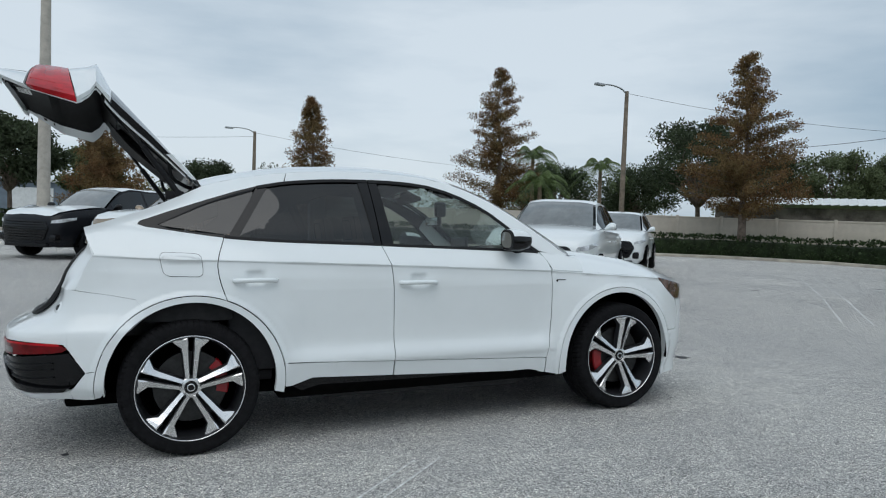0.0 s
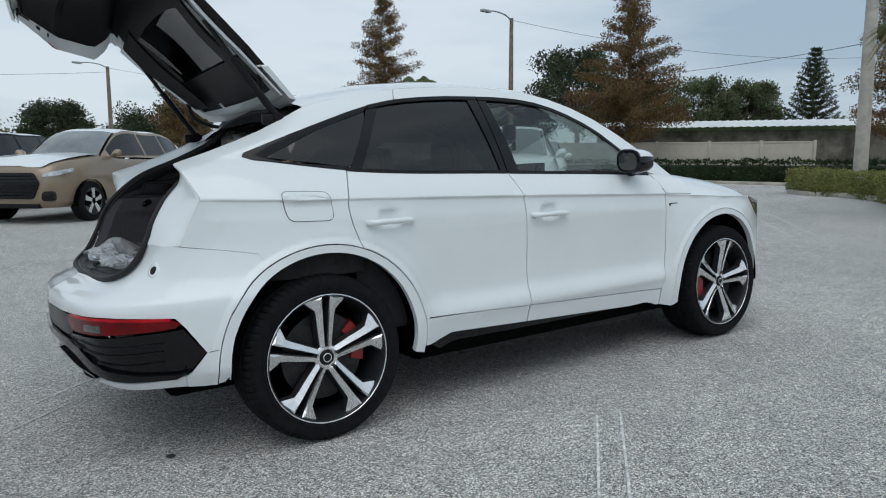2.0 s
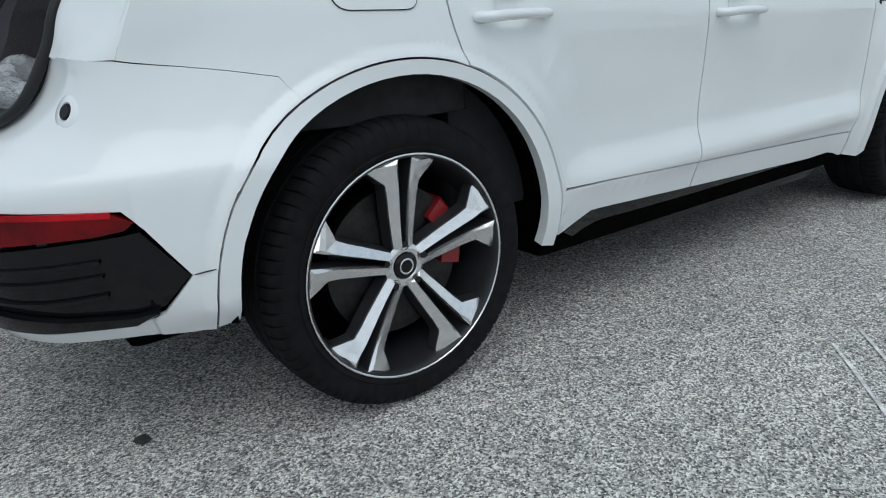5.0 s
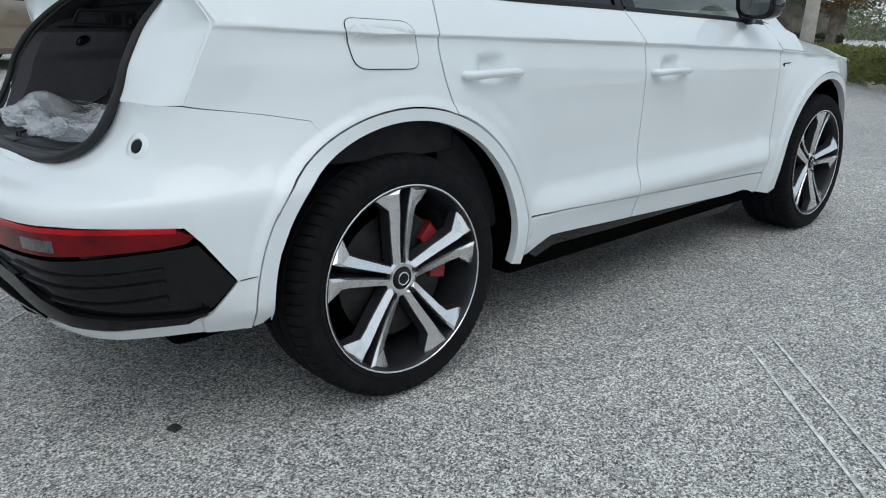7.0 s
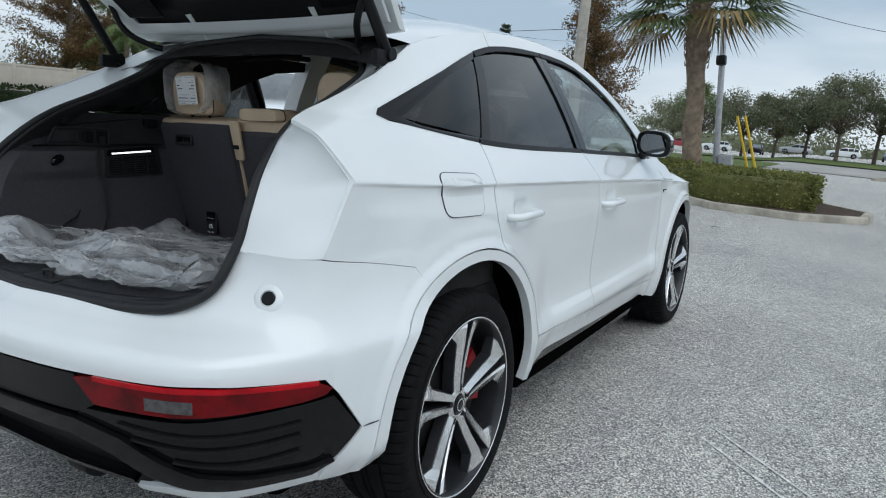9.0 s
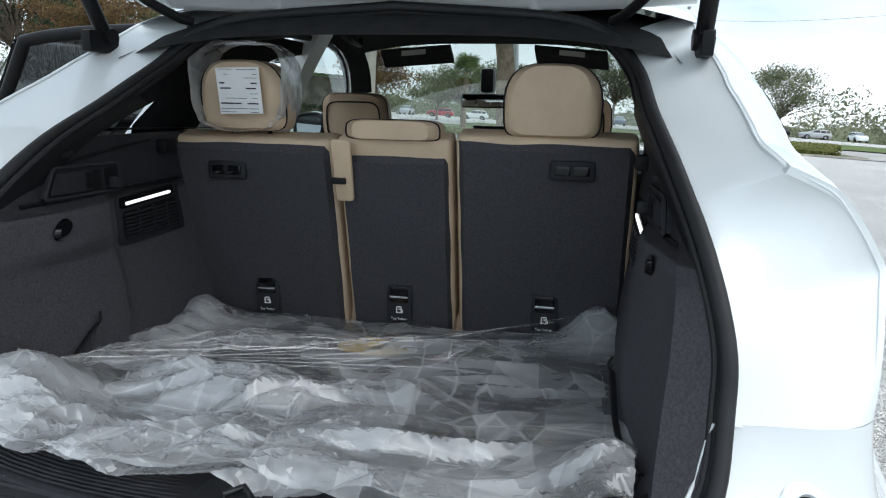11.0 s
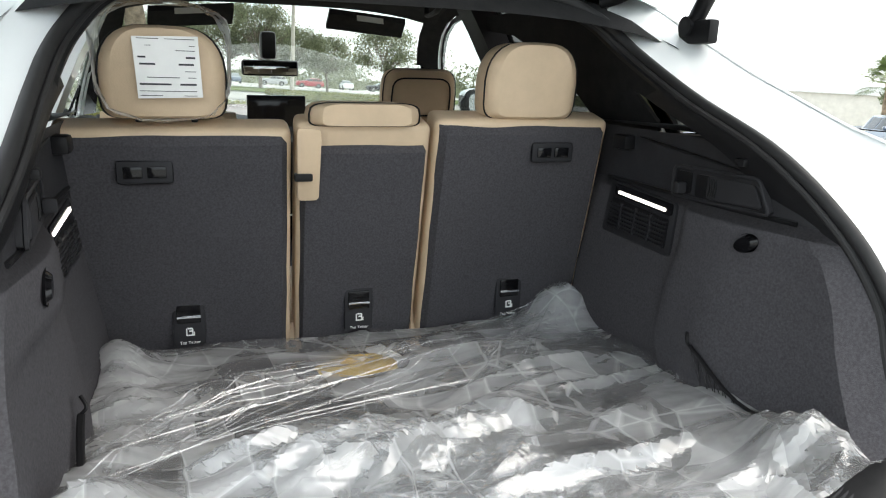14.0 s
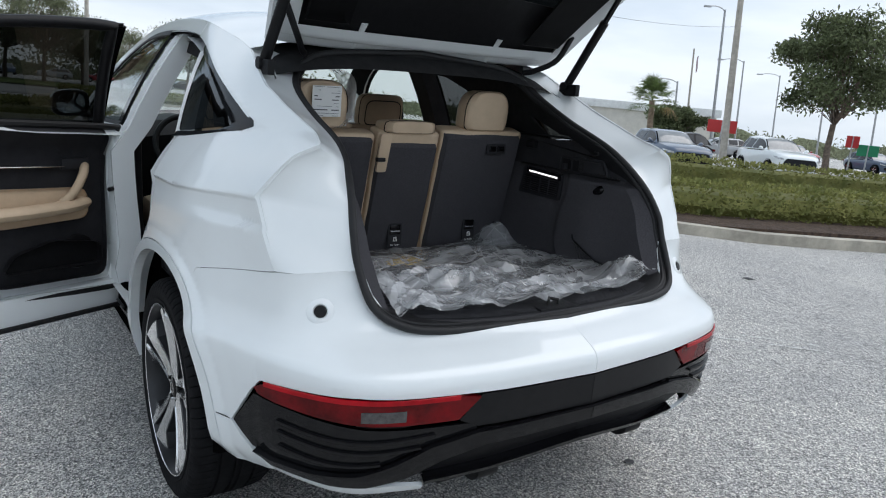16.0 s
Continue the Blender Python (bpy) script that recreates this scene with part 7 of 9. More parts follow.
# ---------------------------------------------------------------- parked cars
def suv(name, label, at, heading, paint, L=4.75, W=1.93, H=1.66, top=None, coupe=False, group="parked cars", detail=True):
    """A parked SUV: lofted body, glazed cabin, grille, lamps, mirrors and wheels. It faces +x of its own frame."""
    e = base(name, label, "car", group)
    top = top or paint
    h2, f = W / 2, L / 2
    k = H / 1.66
    # (x, half width at shoulder, shoulder height, deck height, sill height)
    st = [(-f, .62, .70, .80, .45), (-f + .06, .80, .80, .95, .36), (-f + .3, .93, .93, 1.06, .30), (-f + 1.0, .985, .96, 1.08, .28), (-.3, .985, .96, 1.10, .26), (.6, .985, .96, 1.11, .26),
          (f - 1.45, .985, .97, 1.17, .28), (f - 1.0, .98, .97, 1.14, .28), (f - .55, .955, .95, 1.09, .28), (f - .2, .88, .90, 1.02, .28), (f - .06, .78, .83, .94, .30), (f, .64, .72, .84, .36)]
    rows = []
    for x, w, zs, zd, z0 in st:
        w *= h2
        zs, zd = zs * k, zd * k
        half = [(.0, z0), (w * .85, z0), (w * .97, z0 + .10), (w * .985, (z0 + zs) / 2), (w, zs), (w * .93, zd - .02), (w * .75, zd + .012), (w * .4, zd + .03), (0, zd + .035)]
        rows.append([Vector((x, -y, z)) for y, z in half] + [Vector((x, y, z)) for y, z in half[::-1][1:-1]])
    body = loft("body", rows, paint, e, closed=True, caps=True)
    # bonnet skin in the second colour
    if top is not paint:
        hood = []
        for x, w, zs, zd, z0 in st[6:11]:
            w *= h2
            hood.append([Vector((x, yy * w, (zd * k + (.045 if abs(yy) < .5 else .022)))) for yy in (-.86, -.6, -.3, 0, .3, .6, .86)])
        loft("bonnet_cover", hood, top, e, "white protective bonnet film")
    # cabin
    xs0, xs1, xr1, xr0 = f - 1.42, f - 2.15, -f + (.95 if coupe else .55), -f + .12
    zb, zt = 1.14 * k, H
    cab = [(xs0, .80, zb), (xs1, .66, zt - .03), ((xs1 + xr1) / 2, .68, zt), (xr1, .62, zt - .05), (xr0, .66, zb + (.02 if not coupe else .06))]

    def cabin_pt(t, v):
        i = min(int(t), 3)
        q = t - i
        a, b = cab[i], cab[i + 1]
        x = a[0] + (b[0] - a[0]) * q
        hw = (a[1] + (b[1] - a[1]) * q) * h2
        z = lerp_table(x, [(c[0], c[2]) for c in cab[::-1]])
        return Vector((x, hw * v, z - .05 * abs(v) ** 4))
    roofm = loft("roof", [[cabin_pt(1 + 2 * i / 8, -1 + j / 6) for j in range(13)] for i in range(9)], top, e)
    loft("windscreen", [[cabin_pt(i / 5, -.93 + 1.86 * j / 10) for j in range(11)] for i in range(6)], M["wind_glass"], e, "reflecting windscreen")
    loft("rear_window", [[cabin_pt(3 + i / 4, -.9 + 1.8 * j / 8) for j in range(9)] for i in range(5)], M["far_glass"], e)
    for s in (-1, 1):
        # pillars and sides: belt to roof edge
        n = 16
        lo, hi = [], []
        for i in range(n + 1):
            t = 4 * i / n
            p = cabin_pt(t, s)
            lo.append(Vector((p.x, s * min(h2 * .94, abs(p.y) + (p.z - zb) * .45 + .06), zb - .01)))
            hi.append(p)
        loft("cabin_side", [lo, [a.lerp(b, .5) for a, b in zip(lo, hi)], hi], paint, e)
        for a0, a1 in ((.35, 1.62), (1.70, 2.45), (2.53, 3.35)):
            g0, g1 = [], []
            for i in range(7):
                t = a0 + (a1 - a0) * i / 6
                p = cabin_pt(t, s)
                q = Vector((p.x, s * min(h2 * .94, abs(p.y) + (p.z - zb) * .45 + .06), zb - .01))
                d = Vector((0, s * .006, .002))
                g0.append(q.lerp(p, .06) + d)
                g1.append(q.lerp(p, .90) + d)
            loft("side_window", [g0, [a.lerp(b, .5) for a, b in zip(g0, g1)], g1], M["far_glass"], e)
        # mirror
        mx = f - 1.62
        tube("side_mirror", spline([(mx, s * h2 * .93, zb), (mx - .02, s * h2 * 1.03, zb + .06), (mx - .03, s * h2 * 1.12, zb + .07)], 6), [.03, .06, .085, .095, .09, .05], paint if paint is not M["black_paint"] else M["black"], e, flat=.75)
        if detail:
            for hx in (-.45, .45):
                tube("door_handle", [(hx - .10, s * h2 * .985, .93 * k), (hx - .06, s * h2 * 1.005, .93 * k), (hx + .06, s * h2 * 1.005, .93 * k), (hx + .10, s * h2 * .985, .93 * k)], .012, paint, e, seg=6)
            # headlamp and corner intake
            hl = [Vector((f - .50, s * h2 * .945, .935 * k)), Vector((f - .20, s * h2 * .875, .90 * k)), Vector((f - .04, s * h2 * .72, .86 * k)), Vector((f - .02, s * h2 * .70, .80 * k)), Vector((f - .16, s * h2 * .86, .815 * k)), Vector((f - .46, s * h2 * .965, .88 * k))]
            c = Vector((f - .9, 0, .7))
            bm = bmesh.new()
            top_v = [bm.verts.new(p + (p - c).normalized() * .022) for p in hl]
            bot_v = [bm.verts.new(p - (p - c).normalized() * .03) for p in hl]
            bm.faces.new(top_v)
            for i in range(6):
                bm.faces.new((top_v[i], bot_v[i], bot_v[(i + 1) % 6], top_v[(i + 1) % 6]))
            bm.normal_update()
            bmesh.ops.triangulate(bm, faces=[q for q in bm.faces if len(q.verts) > 4])
            bmesh.ops.recalc_face_normals(bm, faces=bm.faces[:])
            part("headlamp", bm, M["lamp_clear"], e, "clear headlamp", smooth=False)
            box("corner_intake", (f - .22, min(s * h2 * .55, s * h2 * .84), .40), (f - .02, max(s * h2 * .55, s * h2 * .84), .58), M["black_gloss"], e, "black corner intake", bevel=.05, m=None)
            box("tail_lamp", (-f + .0, min(s * h2 * .45, s * h2 * .84), .84 * k), (-f + .12, max(s * h2 * .45, s * h2 * .84), .96 * k), M["red_lens"], e, "dark red tail lamp", bevel=.03)
        # wheels
        for wx in (f - .90, -f + .95):
            arch = [Vector((wx + .41 * math.cos(a), s * h2 * 1.002, .35 + .41 * math.sin(a))) for a in [math.pi * i / 14 for i in range(15)]]
            rim_in = [Vector((wx + .1 * math.cos(a), s * h2 * .90, .35 + .1 * math.sin(a))) for a in [math.pi * i / 14 for i in range(15)]]
            loft("wheel_arch", [arch, [p + Vector((0, -s * .1, 0)) for p in arch], [p + Vector((0, -s * .12, 0)) for p in rim_in]], M["arch"], e)
            # added black block round the wheel, standing in for the arch's shade
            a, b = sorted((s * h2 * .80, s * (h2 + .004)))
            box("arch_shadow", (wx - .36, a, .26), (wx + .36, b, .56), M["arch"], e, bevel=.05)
            w = lathe("wheel", [(.25, -.11), (.33, -.12), (.36, -.09), (.365, 0), (.36, .09), (.33, .12), (.25, .11)], M["rubber"], e, "black tyre", seg=28)
            w.location = (wx, s * (h2 - .10), .365)
            lathe("rim", [(.255, -s * -.10), (.25, -s * -.118), (.235, -s * -.10), (.06, -s * -.085), (.0, -s * -.09)], M["alloy_dark"], w, "dark alloy rim", seg=28)
            bm = bmesh.new()
            for q in range(5):
                an = 2 * math.pi * q / 5 + .3
                vv = [(.05, -.03), (.235, -.045), (.235, .045), (.05, .03)]
                fr = [bm.verts.new((r * math.cos(an) - t * math.sin(an), s * .125, r * math.sin(an) + t * math.cos(an))) for r, t in vv]
                bk = [bm.verts.new((r * math.cos(an) - t * math.sin(an), s * .10, r * math.sin(an) + t * math.cos(an))) for r, t in vv]
                bm.faces.new(fr)
                for i in range(4):
                    bm.faces.new((fr[i], bk[i], bk[(i + 1) % 4], fr[(i + 1) % 4]))
            bmesh.ops.recalc_face_normals(bm, faces=bm.faces[:])
            part("spokes", bm, M["alloy"], w, "silver spokes", smooth=False)
    if detail:
        # grille: frame, dark mesh with bars
        g = rounded([(-.56, .87), (.56, .87), (.67, .70), (.54, .43), (-.54, .43), (-.67, .70)], .06, 4)
        prism("grille", g, lambda a, b, d: Vector((f + .075 - (abs(a) / .67) ** 2 * .05 - (b - .62) ** 2 * .3 - d, a, b * k)), .12, M["black_gloss"], e, "gloss black grille", bevel=.01)
        for i in range(7):
            z = .48 + i * .057
            hw = .50 + .12 * (1 - abs(z - .68) / .22)
            bm = bmesh.new()
            q = [bm.verts.new((f + .083 - (abs(y) / .67) ** 2 * .05 - (z - .62) ** 2 * .3, y, (z + dz) * k)) for dz in (-.008, .008) for y in (-hw, -hw / 2, 0, hw / 2, hw)]
            for j in range(4):
                bm.faces.new((q[j], q[j + 1], q[j + 6], q[j + 5]))
            part("grille_bar", bm, M["black"], e, "dark grille bar", smooth=False)
        box("lower_intake", (f - .12, -.62, .28), (f + .01, .62, .36), M["black"], e, bevel=.02)
    e.matrix_basis = pose(at[0], at[1], fall(at[0], at[1]), 0, 0, heading)
    return e


suv("parked_suv", "black SUV with white film on bonnet and roof", (-.85, 15.2), -132, M["black_paint"], top=M["white"], L=4.99, W=1.99, H=1.70, coupe=True)
suv("parked_suv", "bronze-gold SUV with white film on bonnet and roof", (1.15, 12.45), -134, M["gold_paint"], top=M["white"], L=4.99, W=1.99, H=1.70, coupe=True)
suv("parked_suv", "glossy white SUV parked nose out in the row", (7.22, 6.62), -134, M["white"], L=4.75, W=1.93, H=1.68, coupe=True)
suv("parked_suv", "smaller glossy white SUV at the row's end", (12.47, 11.74), -134, M["white"], L=4.5, W=1.85, H=1.62)
suv("parked_car", "low dark sports car by the rear hedge", (-7.1, 54.0), -150, M["black_paint"], L=4.5, W=1.9, H=1.28, coupe=True, group="cars at the rear", detail=False)
for nm, lab, at, hd, paint, kw in (
    ("parked_car", "slate blue estate car beyond the clipped hedge", (15.2, -20.6), 150, M["blue_paint"], dict(H=1.48)),
    ("parked_car", "white SUV beyond the clipped hedge", (15.0, -27.5), 145, M["white"], dict(H=1.62)),
    ("parked_car", "dark grey hatchback beyond the hedge", (19.5, -25.5), 60, M["black_paint"], dict(H=1.5)),
    ("parked_car", "dark red car in the far row", (26.5, -49.0), 150, M["red_paint"], dict(H=1.5)),
    ("parked_car", "blue saloon in the far row", (21.5, -50.5), 150, M["blue_paint"], dict(H=1.45)),
    ("parked_car", "silver car in the far row", (31.5, -47.0), 60, M["silver_paint"], dict(H=1.5))):
    suv(nm, lab, at, hd, paint, L=4.6, W=1.85, group="cars beyond the hedge", **kw)
rng = random.Random(11)
paints = [M["silver_paint"], M["white"], M["black_paint"], M["red_paint"], M["blue_paint"], M["silver_paint"], M["white"]]
words = ["silver", "white", "black", "red", "blue", "silver", "white"]
street_cars = []
for i in range(13):
    j = (i * 3) % 7
    y = 30 - i * 5.8
    if i == 4:
        y += .4
    sc = suv("street_car", words[j] + " car parked across the street under trees", (116 + rng.uniform(-.5, .5), y), 90 + rng.uniform(-4, 4) if i % 3 else 180, paints[j], H=1.5, L=4.5, W=1.8, group="cars across the street", detail=False)
    street_cars.append(sc)


# ---------------------------------------------------------------- ground, kerbs, markings
def ground_sheet():
    xs = sorted(set([-600, -250, -120, -60, -35] + [i * 1.0 - 24 for i in range(60)] + [40, 44, 48, 52, 56, 60, 65, 70, 75, 80, 85, 90, 95, 100, 110, 120, 250, 600]))
    bm = bmesh.new()
    vs = [[bm.verts.new((x, y, fall(x, y))) for y in xs] for x in xs]
    for i in range(len(xs) - 1):
        for j in range(len(xs) - 1):
            bm.faces.new((vs[i][j], vs[i + 1][j], vs[i + 1][j + 1], vs[i][j + 1]))
    ob = part("ground", bm, M["asphalt"])
    tagged(ob, "pale grey worn asphalt of the car park", "ground", kind="structure")


ground_sheet()
for ob in street_cars:
    ob.location.z = fall(ob.location.x, ob.location.y)


def stripe(a, b, w, name="parking_line", label="faded white parking line worn into the asphalt"):
    a, b = Vector((*a, 0)), Vector((*b, 0))
    d = (b - a).normalized()
    n = Vector((-d.y, d.x, 0)) * w / 2
    N = max(2, int((b - a).length / .045))
    lo, hi = [], []
    for i in range(N + 1):
        p = a.lerp(b, i / N)
        for q, sgn in ((lo, 1), (hi, -1)):
            v = p + n * sgn * (1 + .55 * noise.noise(Vector((p.x * 13, p.y * 13, sgn * 5))))
            v.z = fall(v.x, v.y) + .004
            q.append(v)
    keep = [i for i in range(N) if noise.noise(Vector((lo[i].x * 7, lo[i].y * 7, 2))) + .6 * noise.noise(Vector((lo[i].x * 2, lo[i].y * 2, 9))) > -.34]
    me = bpy.data.meshes.new(name)
    me.from_pydata(lo + hi, [], [(i, N + 1 + i, N + 2 + i, i + 1) for i in keep])
    me.update()
    ob = link(name, me, M["chip"], None)
    tagged(ob, label, "line", "parking lines", kind="structure")


stripe((1.14, -1.41), (-.30, -2.79), .011)
stripe((1.22, -1.48), (-.20, -2.84), .011)
stripe((-.45, .92), (-1.9, -.55), .012)
stripe((-.62, 1.02), (-2.06, -.42), .012)
stripe((16.1, 8.6), (9.6, 2.5), .03)
stripe((16.35, 8.35), (9.9, 2.2), .03)


def oil_spots():
    rg = random.Random(5)
    m = mat("dark_oil_spot", (.045, .045, .047), .7, var=.4, scale=40)
    spots = [(-.62, -.66, .02)] + [(rg.uniform(4, 16), rg.uniform(-3, 9), rg.uniform(.02, .10)) for _ in range(16)] + [(rg.uniform(-2, 4), rg.uniform(-5, -2), rg.uniform(.006, .014)) for _ in range(14)] \
        + [(rg.uniform(-1, 3.5), rg.uniform(-9, -4), rg.uniform(.01, .05)) for _ in range(14)]
    for x, y, r in spots:
        bm = bmesh.new()
        vs = []
        for i in range(11):
            a = 2 * math.pi * i / 11
            q = r * (1 + .5 * noise.noise(Vector((math.cos(a) * 2 + x, math.sin(a) * 2, y))))
            vs.append(bm.verts.new((x + q * math.cos(a), y + q * math.sin(a), fall(x, y) + .005)))
        bm.faces.new(vs)
        tagged(part("oil_spot", bm, m, smooth=False), "small dark stain on the grey asphalt", "stain", "oil stains", kind="structure")


oil_spots()


def kerb(line, label, w=.16, h=.14, closed=False):
    """A concrete kerb with a rounded nose, laid in lengths."""
    pts = dense([(*p, 0) for p in line], 1.0, closed)
    k = len(pts)
    rows = []
    prof = [(0, -.05), (0, h * .75), (.015, h * .93), (.04, h), (w - .04, h), (w, h * .95), (w, -.05)]
    for i, p in enumerate(pts):
        t = (pts[(i + 1) % k] - pts[i - 1]) if closed else (pts[min(i + 1, k - 1)] - pts[max(i - 1, 0)])
        t.normalize()
        n = Vector((-t.y, t.x, 0))
        rows.append([p + n * a + Vector((0, 0, b + fall(p.x, p.y))) for a, b in prof])
    if closed:
        rows.append(rows[0])
    return tagged(loft("kerb", rows, M["curb"], caps=False), label, "kerb", kind="structure")


def bed(line, material, label, z=.10, name="planting_bed", cat="planting bed"):
    bm = bmesh.new()
    vs = [bm.verts.new((x, y, z)) for x, y in line]
    f = bm.faces.new(vs)
    r = bmesh.ops.extrude_face_region(bm, geom=[f])
    for v in r["geom"]:
        if isinstance(v, bmesh.types.BMVert):
            v.co.z = -.1
    bmesh.ops.recalc_face_normals(bm, faces=bm.faces[:])
    return tagged(part(name, bm, material, smooth=False), label, cat, kind="structure")


def leaves(bm_v, bm_f, c, r, n, size, rg, flat=1.0, down=0.0):
    """Adds n leaf cards in an uneven ellipsoid shell to the lists."""
    for _ in range(n):
        d = Vector((rg.gauss(0, 1), rg.gauss(0, 1), rg.gauss(0, 1) * flat)).normalized() * (rg.random() ** .45)
        p = c + Vector((d.x * r[0], d.y * r[1], d.z * r[2]))
        a = Vector((rg.gauss(0, 1), rg.gauss(0, 1), rg.gauss(0, 1) - down)).normalized()
        b = a.cross(Vector((rg.gauss(0, 1), rg.gauss(0, 1), rg.gauss(0, 1)))).normalized()
        s = size * rg.uniform(.6, 1.4)
        i = len(bm_v)
        bm_v += [tuple(p), tuple(p + a * s + b * s * .35), tuple(p + a * s * 1.7), tuple(p + a * s - b * s * .35)]
        bm_f.append((i, i + 1, i + 2, i + 3))


def leaf_mesh(name, V, F, material, parent=None, label=""):
    me = bpy.data.meshes.new(name)
    me.from_pydata(V, [], F)
    me.update()
    return link(name, me, material, parent, label)


def branch_path(a, b, rg, bend=.15):
    d = (b - a).length
    m = a.lerp(b, .5) + Vector((rg.uniform(-1, 1), rg.uniform(-1, 1), rg.uniform(0, 1))) * d * bend
    return spline([a, m, b], 6)


def conifer(label, at, H, W, material, seed, bare=.16, group="conifers", dens=1.5, size=.064):
    """Bald cypress: straight trunk, whorls of limbs, feathery clumps in a ragged cone."""
    rg = random.Random(seed)
    e = base("cypress_tree", label, "tree", group, (at[0], at[1], 0))
    tr = [Vector((.12 * math.sin(z * 1.1 + seed) * z / 6, .10 * math.cos(z * .9) * z / 6, z)) for z in [H * i / 9 for i in range(10)]]
    tube("trunk", tr, [max(.02, .20 * (1 - i / 9.3)) * H / 9 for i in range(10)], M["bark"], e, seg=8)
    V, F = [], []
    limbs = bmesh.new()
    n = int(84 * dens)
    for i in range(n):
        t = bare + (1 - bare) * (i / n) ** .9
        z = H * t
        rmax = W / 2 * (1 - t) ** .8 * (.7 + .3 * math.sin(min(1, (t - bare) / .22) * math.pi / 2)) * rg.uniform(.55, 1.22) + .12
        a = rg.uniform(0, 2 * math.pi)
        tip = Vector((math.cos(a) * rmax, math.sin(a) * rmax, z + rmax * rg.uniform(-.05, .28)))
        root = Vector((0, 0, z - rmax * .12))
        pth = branch_path(root, tip, rg, .06)
        for q, p in zip(pth, pth[1:]):
            rr = .018 * H / 9
            vs = [limbs.verts.new(q + Vector((0, 0, rr))), limbs.verts.new(q + Vector((rr, -rr, -rr))), limbs.verts.new(q + Vector((-rr, rr, -rr))), limbs.verts.new(p)]
            for f in ((0, 1, 3), (1, 2, 3), (2, 0, 3)):
                limbs.faces.new([vs[k] for k in f])
        m = max(2, int(rmax * 3.3))
        for j in range(m):
            u = (j + 1) / m
            p = root.lerp(tip, u)
            rr = .21 + .30 * rmax / (W / 2) * (1 - .5 * u)
            leaves(V, F, p, (rr, rr, rr * .85), int(50 * dens), size, rg, down=.3)
    part("branchwork", limbs, M["bark"], e, smooth=False)
    leaf_mesh("crown", V, F, material, e)
    return e


def island_pine(label, at, H, W, material, seed):
    """Tiered pine: a straight leader and open whorls of upswept branches."""
    rg = random.Random(seed)
    e = base("pine_tree", label, "tree", "conifers", (at[0], at[1], 0))
    tube("trunk", [Vector((0, 0, H * i / 6)) for i in range(7)], [.16 * (1 - i / 6.4) for i in range(7)], M["bark"], e, seg=8)
    V, F = [], []
    z = H * .1
    while z < H - .15:
        r = W / 2 * (1 - z / H) ** .85 * rg.uniform(.9, 1.08) + .12
        turn = rg.uniform(0, 6.28)
        for i in range(7):
            a = turn + 2 * math.pi * (i + rg.uniform(-.15, .15)) / 7
            n = max(3, int(r / .13))
            for j in range(n):
                u = (j + 1) / n
                p = Vector((math.cos(a) * r * u, math.sin(a) * r * u, z + r * (.05 * u + .30 * u * u)))
                leaves(V, F, p, (.17, .17, .08), 20, .085, rg)
        z += .50 - .16 * z / H
    leaf_mesh("crown", V, F, material, e)
    return e


def broadleaf(label, at, H, W, material, seed, trunk=.32, group="broadleaf trees", size=.135, n=52, per=330, name="oak_tree"):
    """Oak-like tree: forked trunk, limbs to each clump, uneven crown with gaps."""
    rg = random.Random(seed)
    e = base(name, label, "tree", group, (at[0], at[1], 0))
    e.location.z = fall(at[0], at[1])
    fork = Vector((rg.uniform(-.2, .2), rg.uniform(-.2, .2), H * trunk))
    tube("trunk", [Vector((0, 0, 0)), Vector((.05, 0, H * trunk * .5)), fork], [.035 * H * .7, .028 * H * .7, .024 * H * .7], M["bark"], e, seg=8)
    V, F = [], []
    limbs = bmesh.new()
    for i in range(n):
        a, t = rg.uniform(0, 2 * math.pi), rg.random()
        zz = H * (trunk + .12 + (1 - trunk - .2) * t)
        rm = W / 2 * math.sqrt(max(.05, 1 - ((t - .38) / .68) ** 2)) * rg.uniform(.35, .95)
        c = Vector((math.cos(a) * rm, math.sin(a) * rm, zz))
        pth = branch_path(fork, c, rg, .12)
        for k, (q, p) in enumerate(zip(pth, pth[1:])):
            rr = .012 * H * (1 - k / 7)
            vs = [limbs.verts.new(q + Vector((0, rr, rr))), limbs.verts.new(q + Vector((rr, -rr, 0))), limbs.verts.new(q + Vector((-rr, 0, -rr))), limbs.verts.new(p)]
            for f in ((0, 1, 3), (1, 2, 3), (2, 0, 3)):
                limbs.faces.new([vs[x] for x in f])
        r = W * rg.uniform(.10, .18)
        leaves(V, F, c, (r, r, r * .72), per, size, rg)
    part("branchwork", limbs, M["bark"], e, smooth=False)
    leaf_mesh("crown", V, F, material, e)
    return e


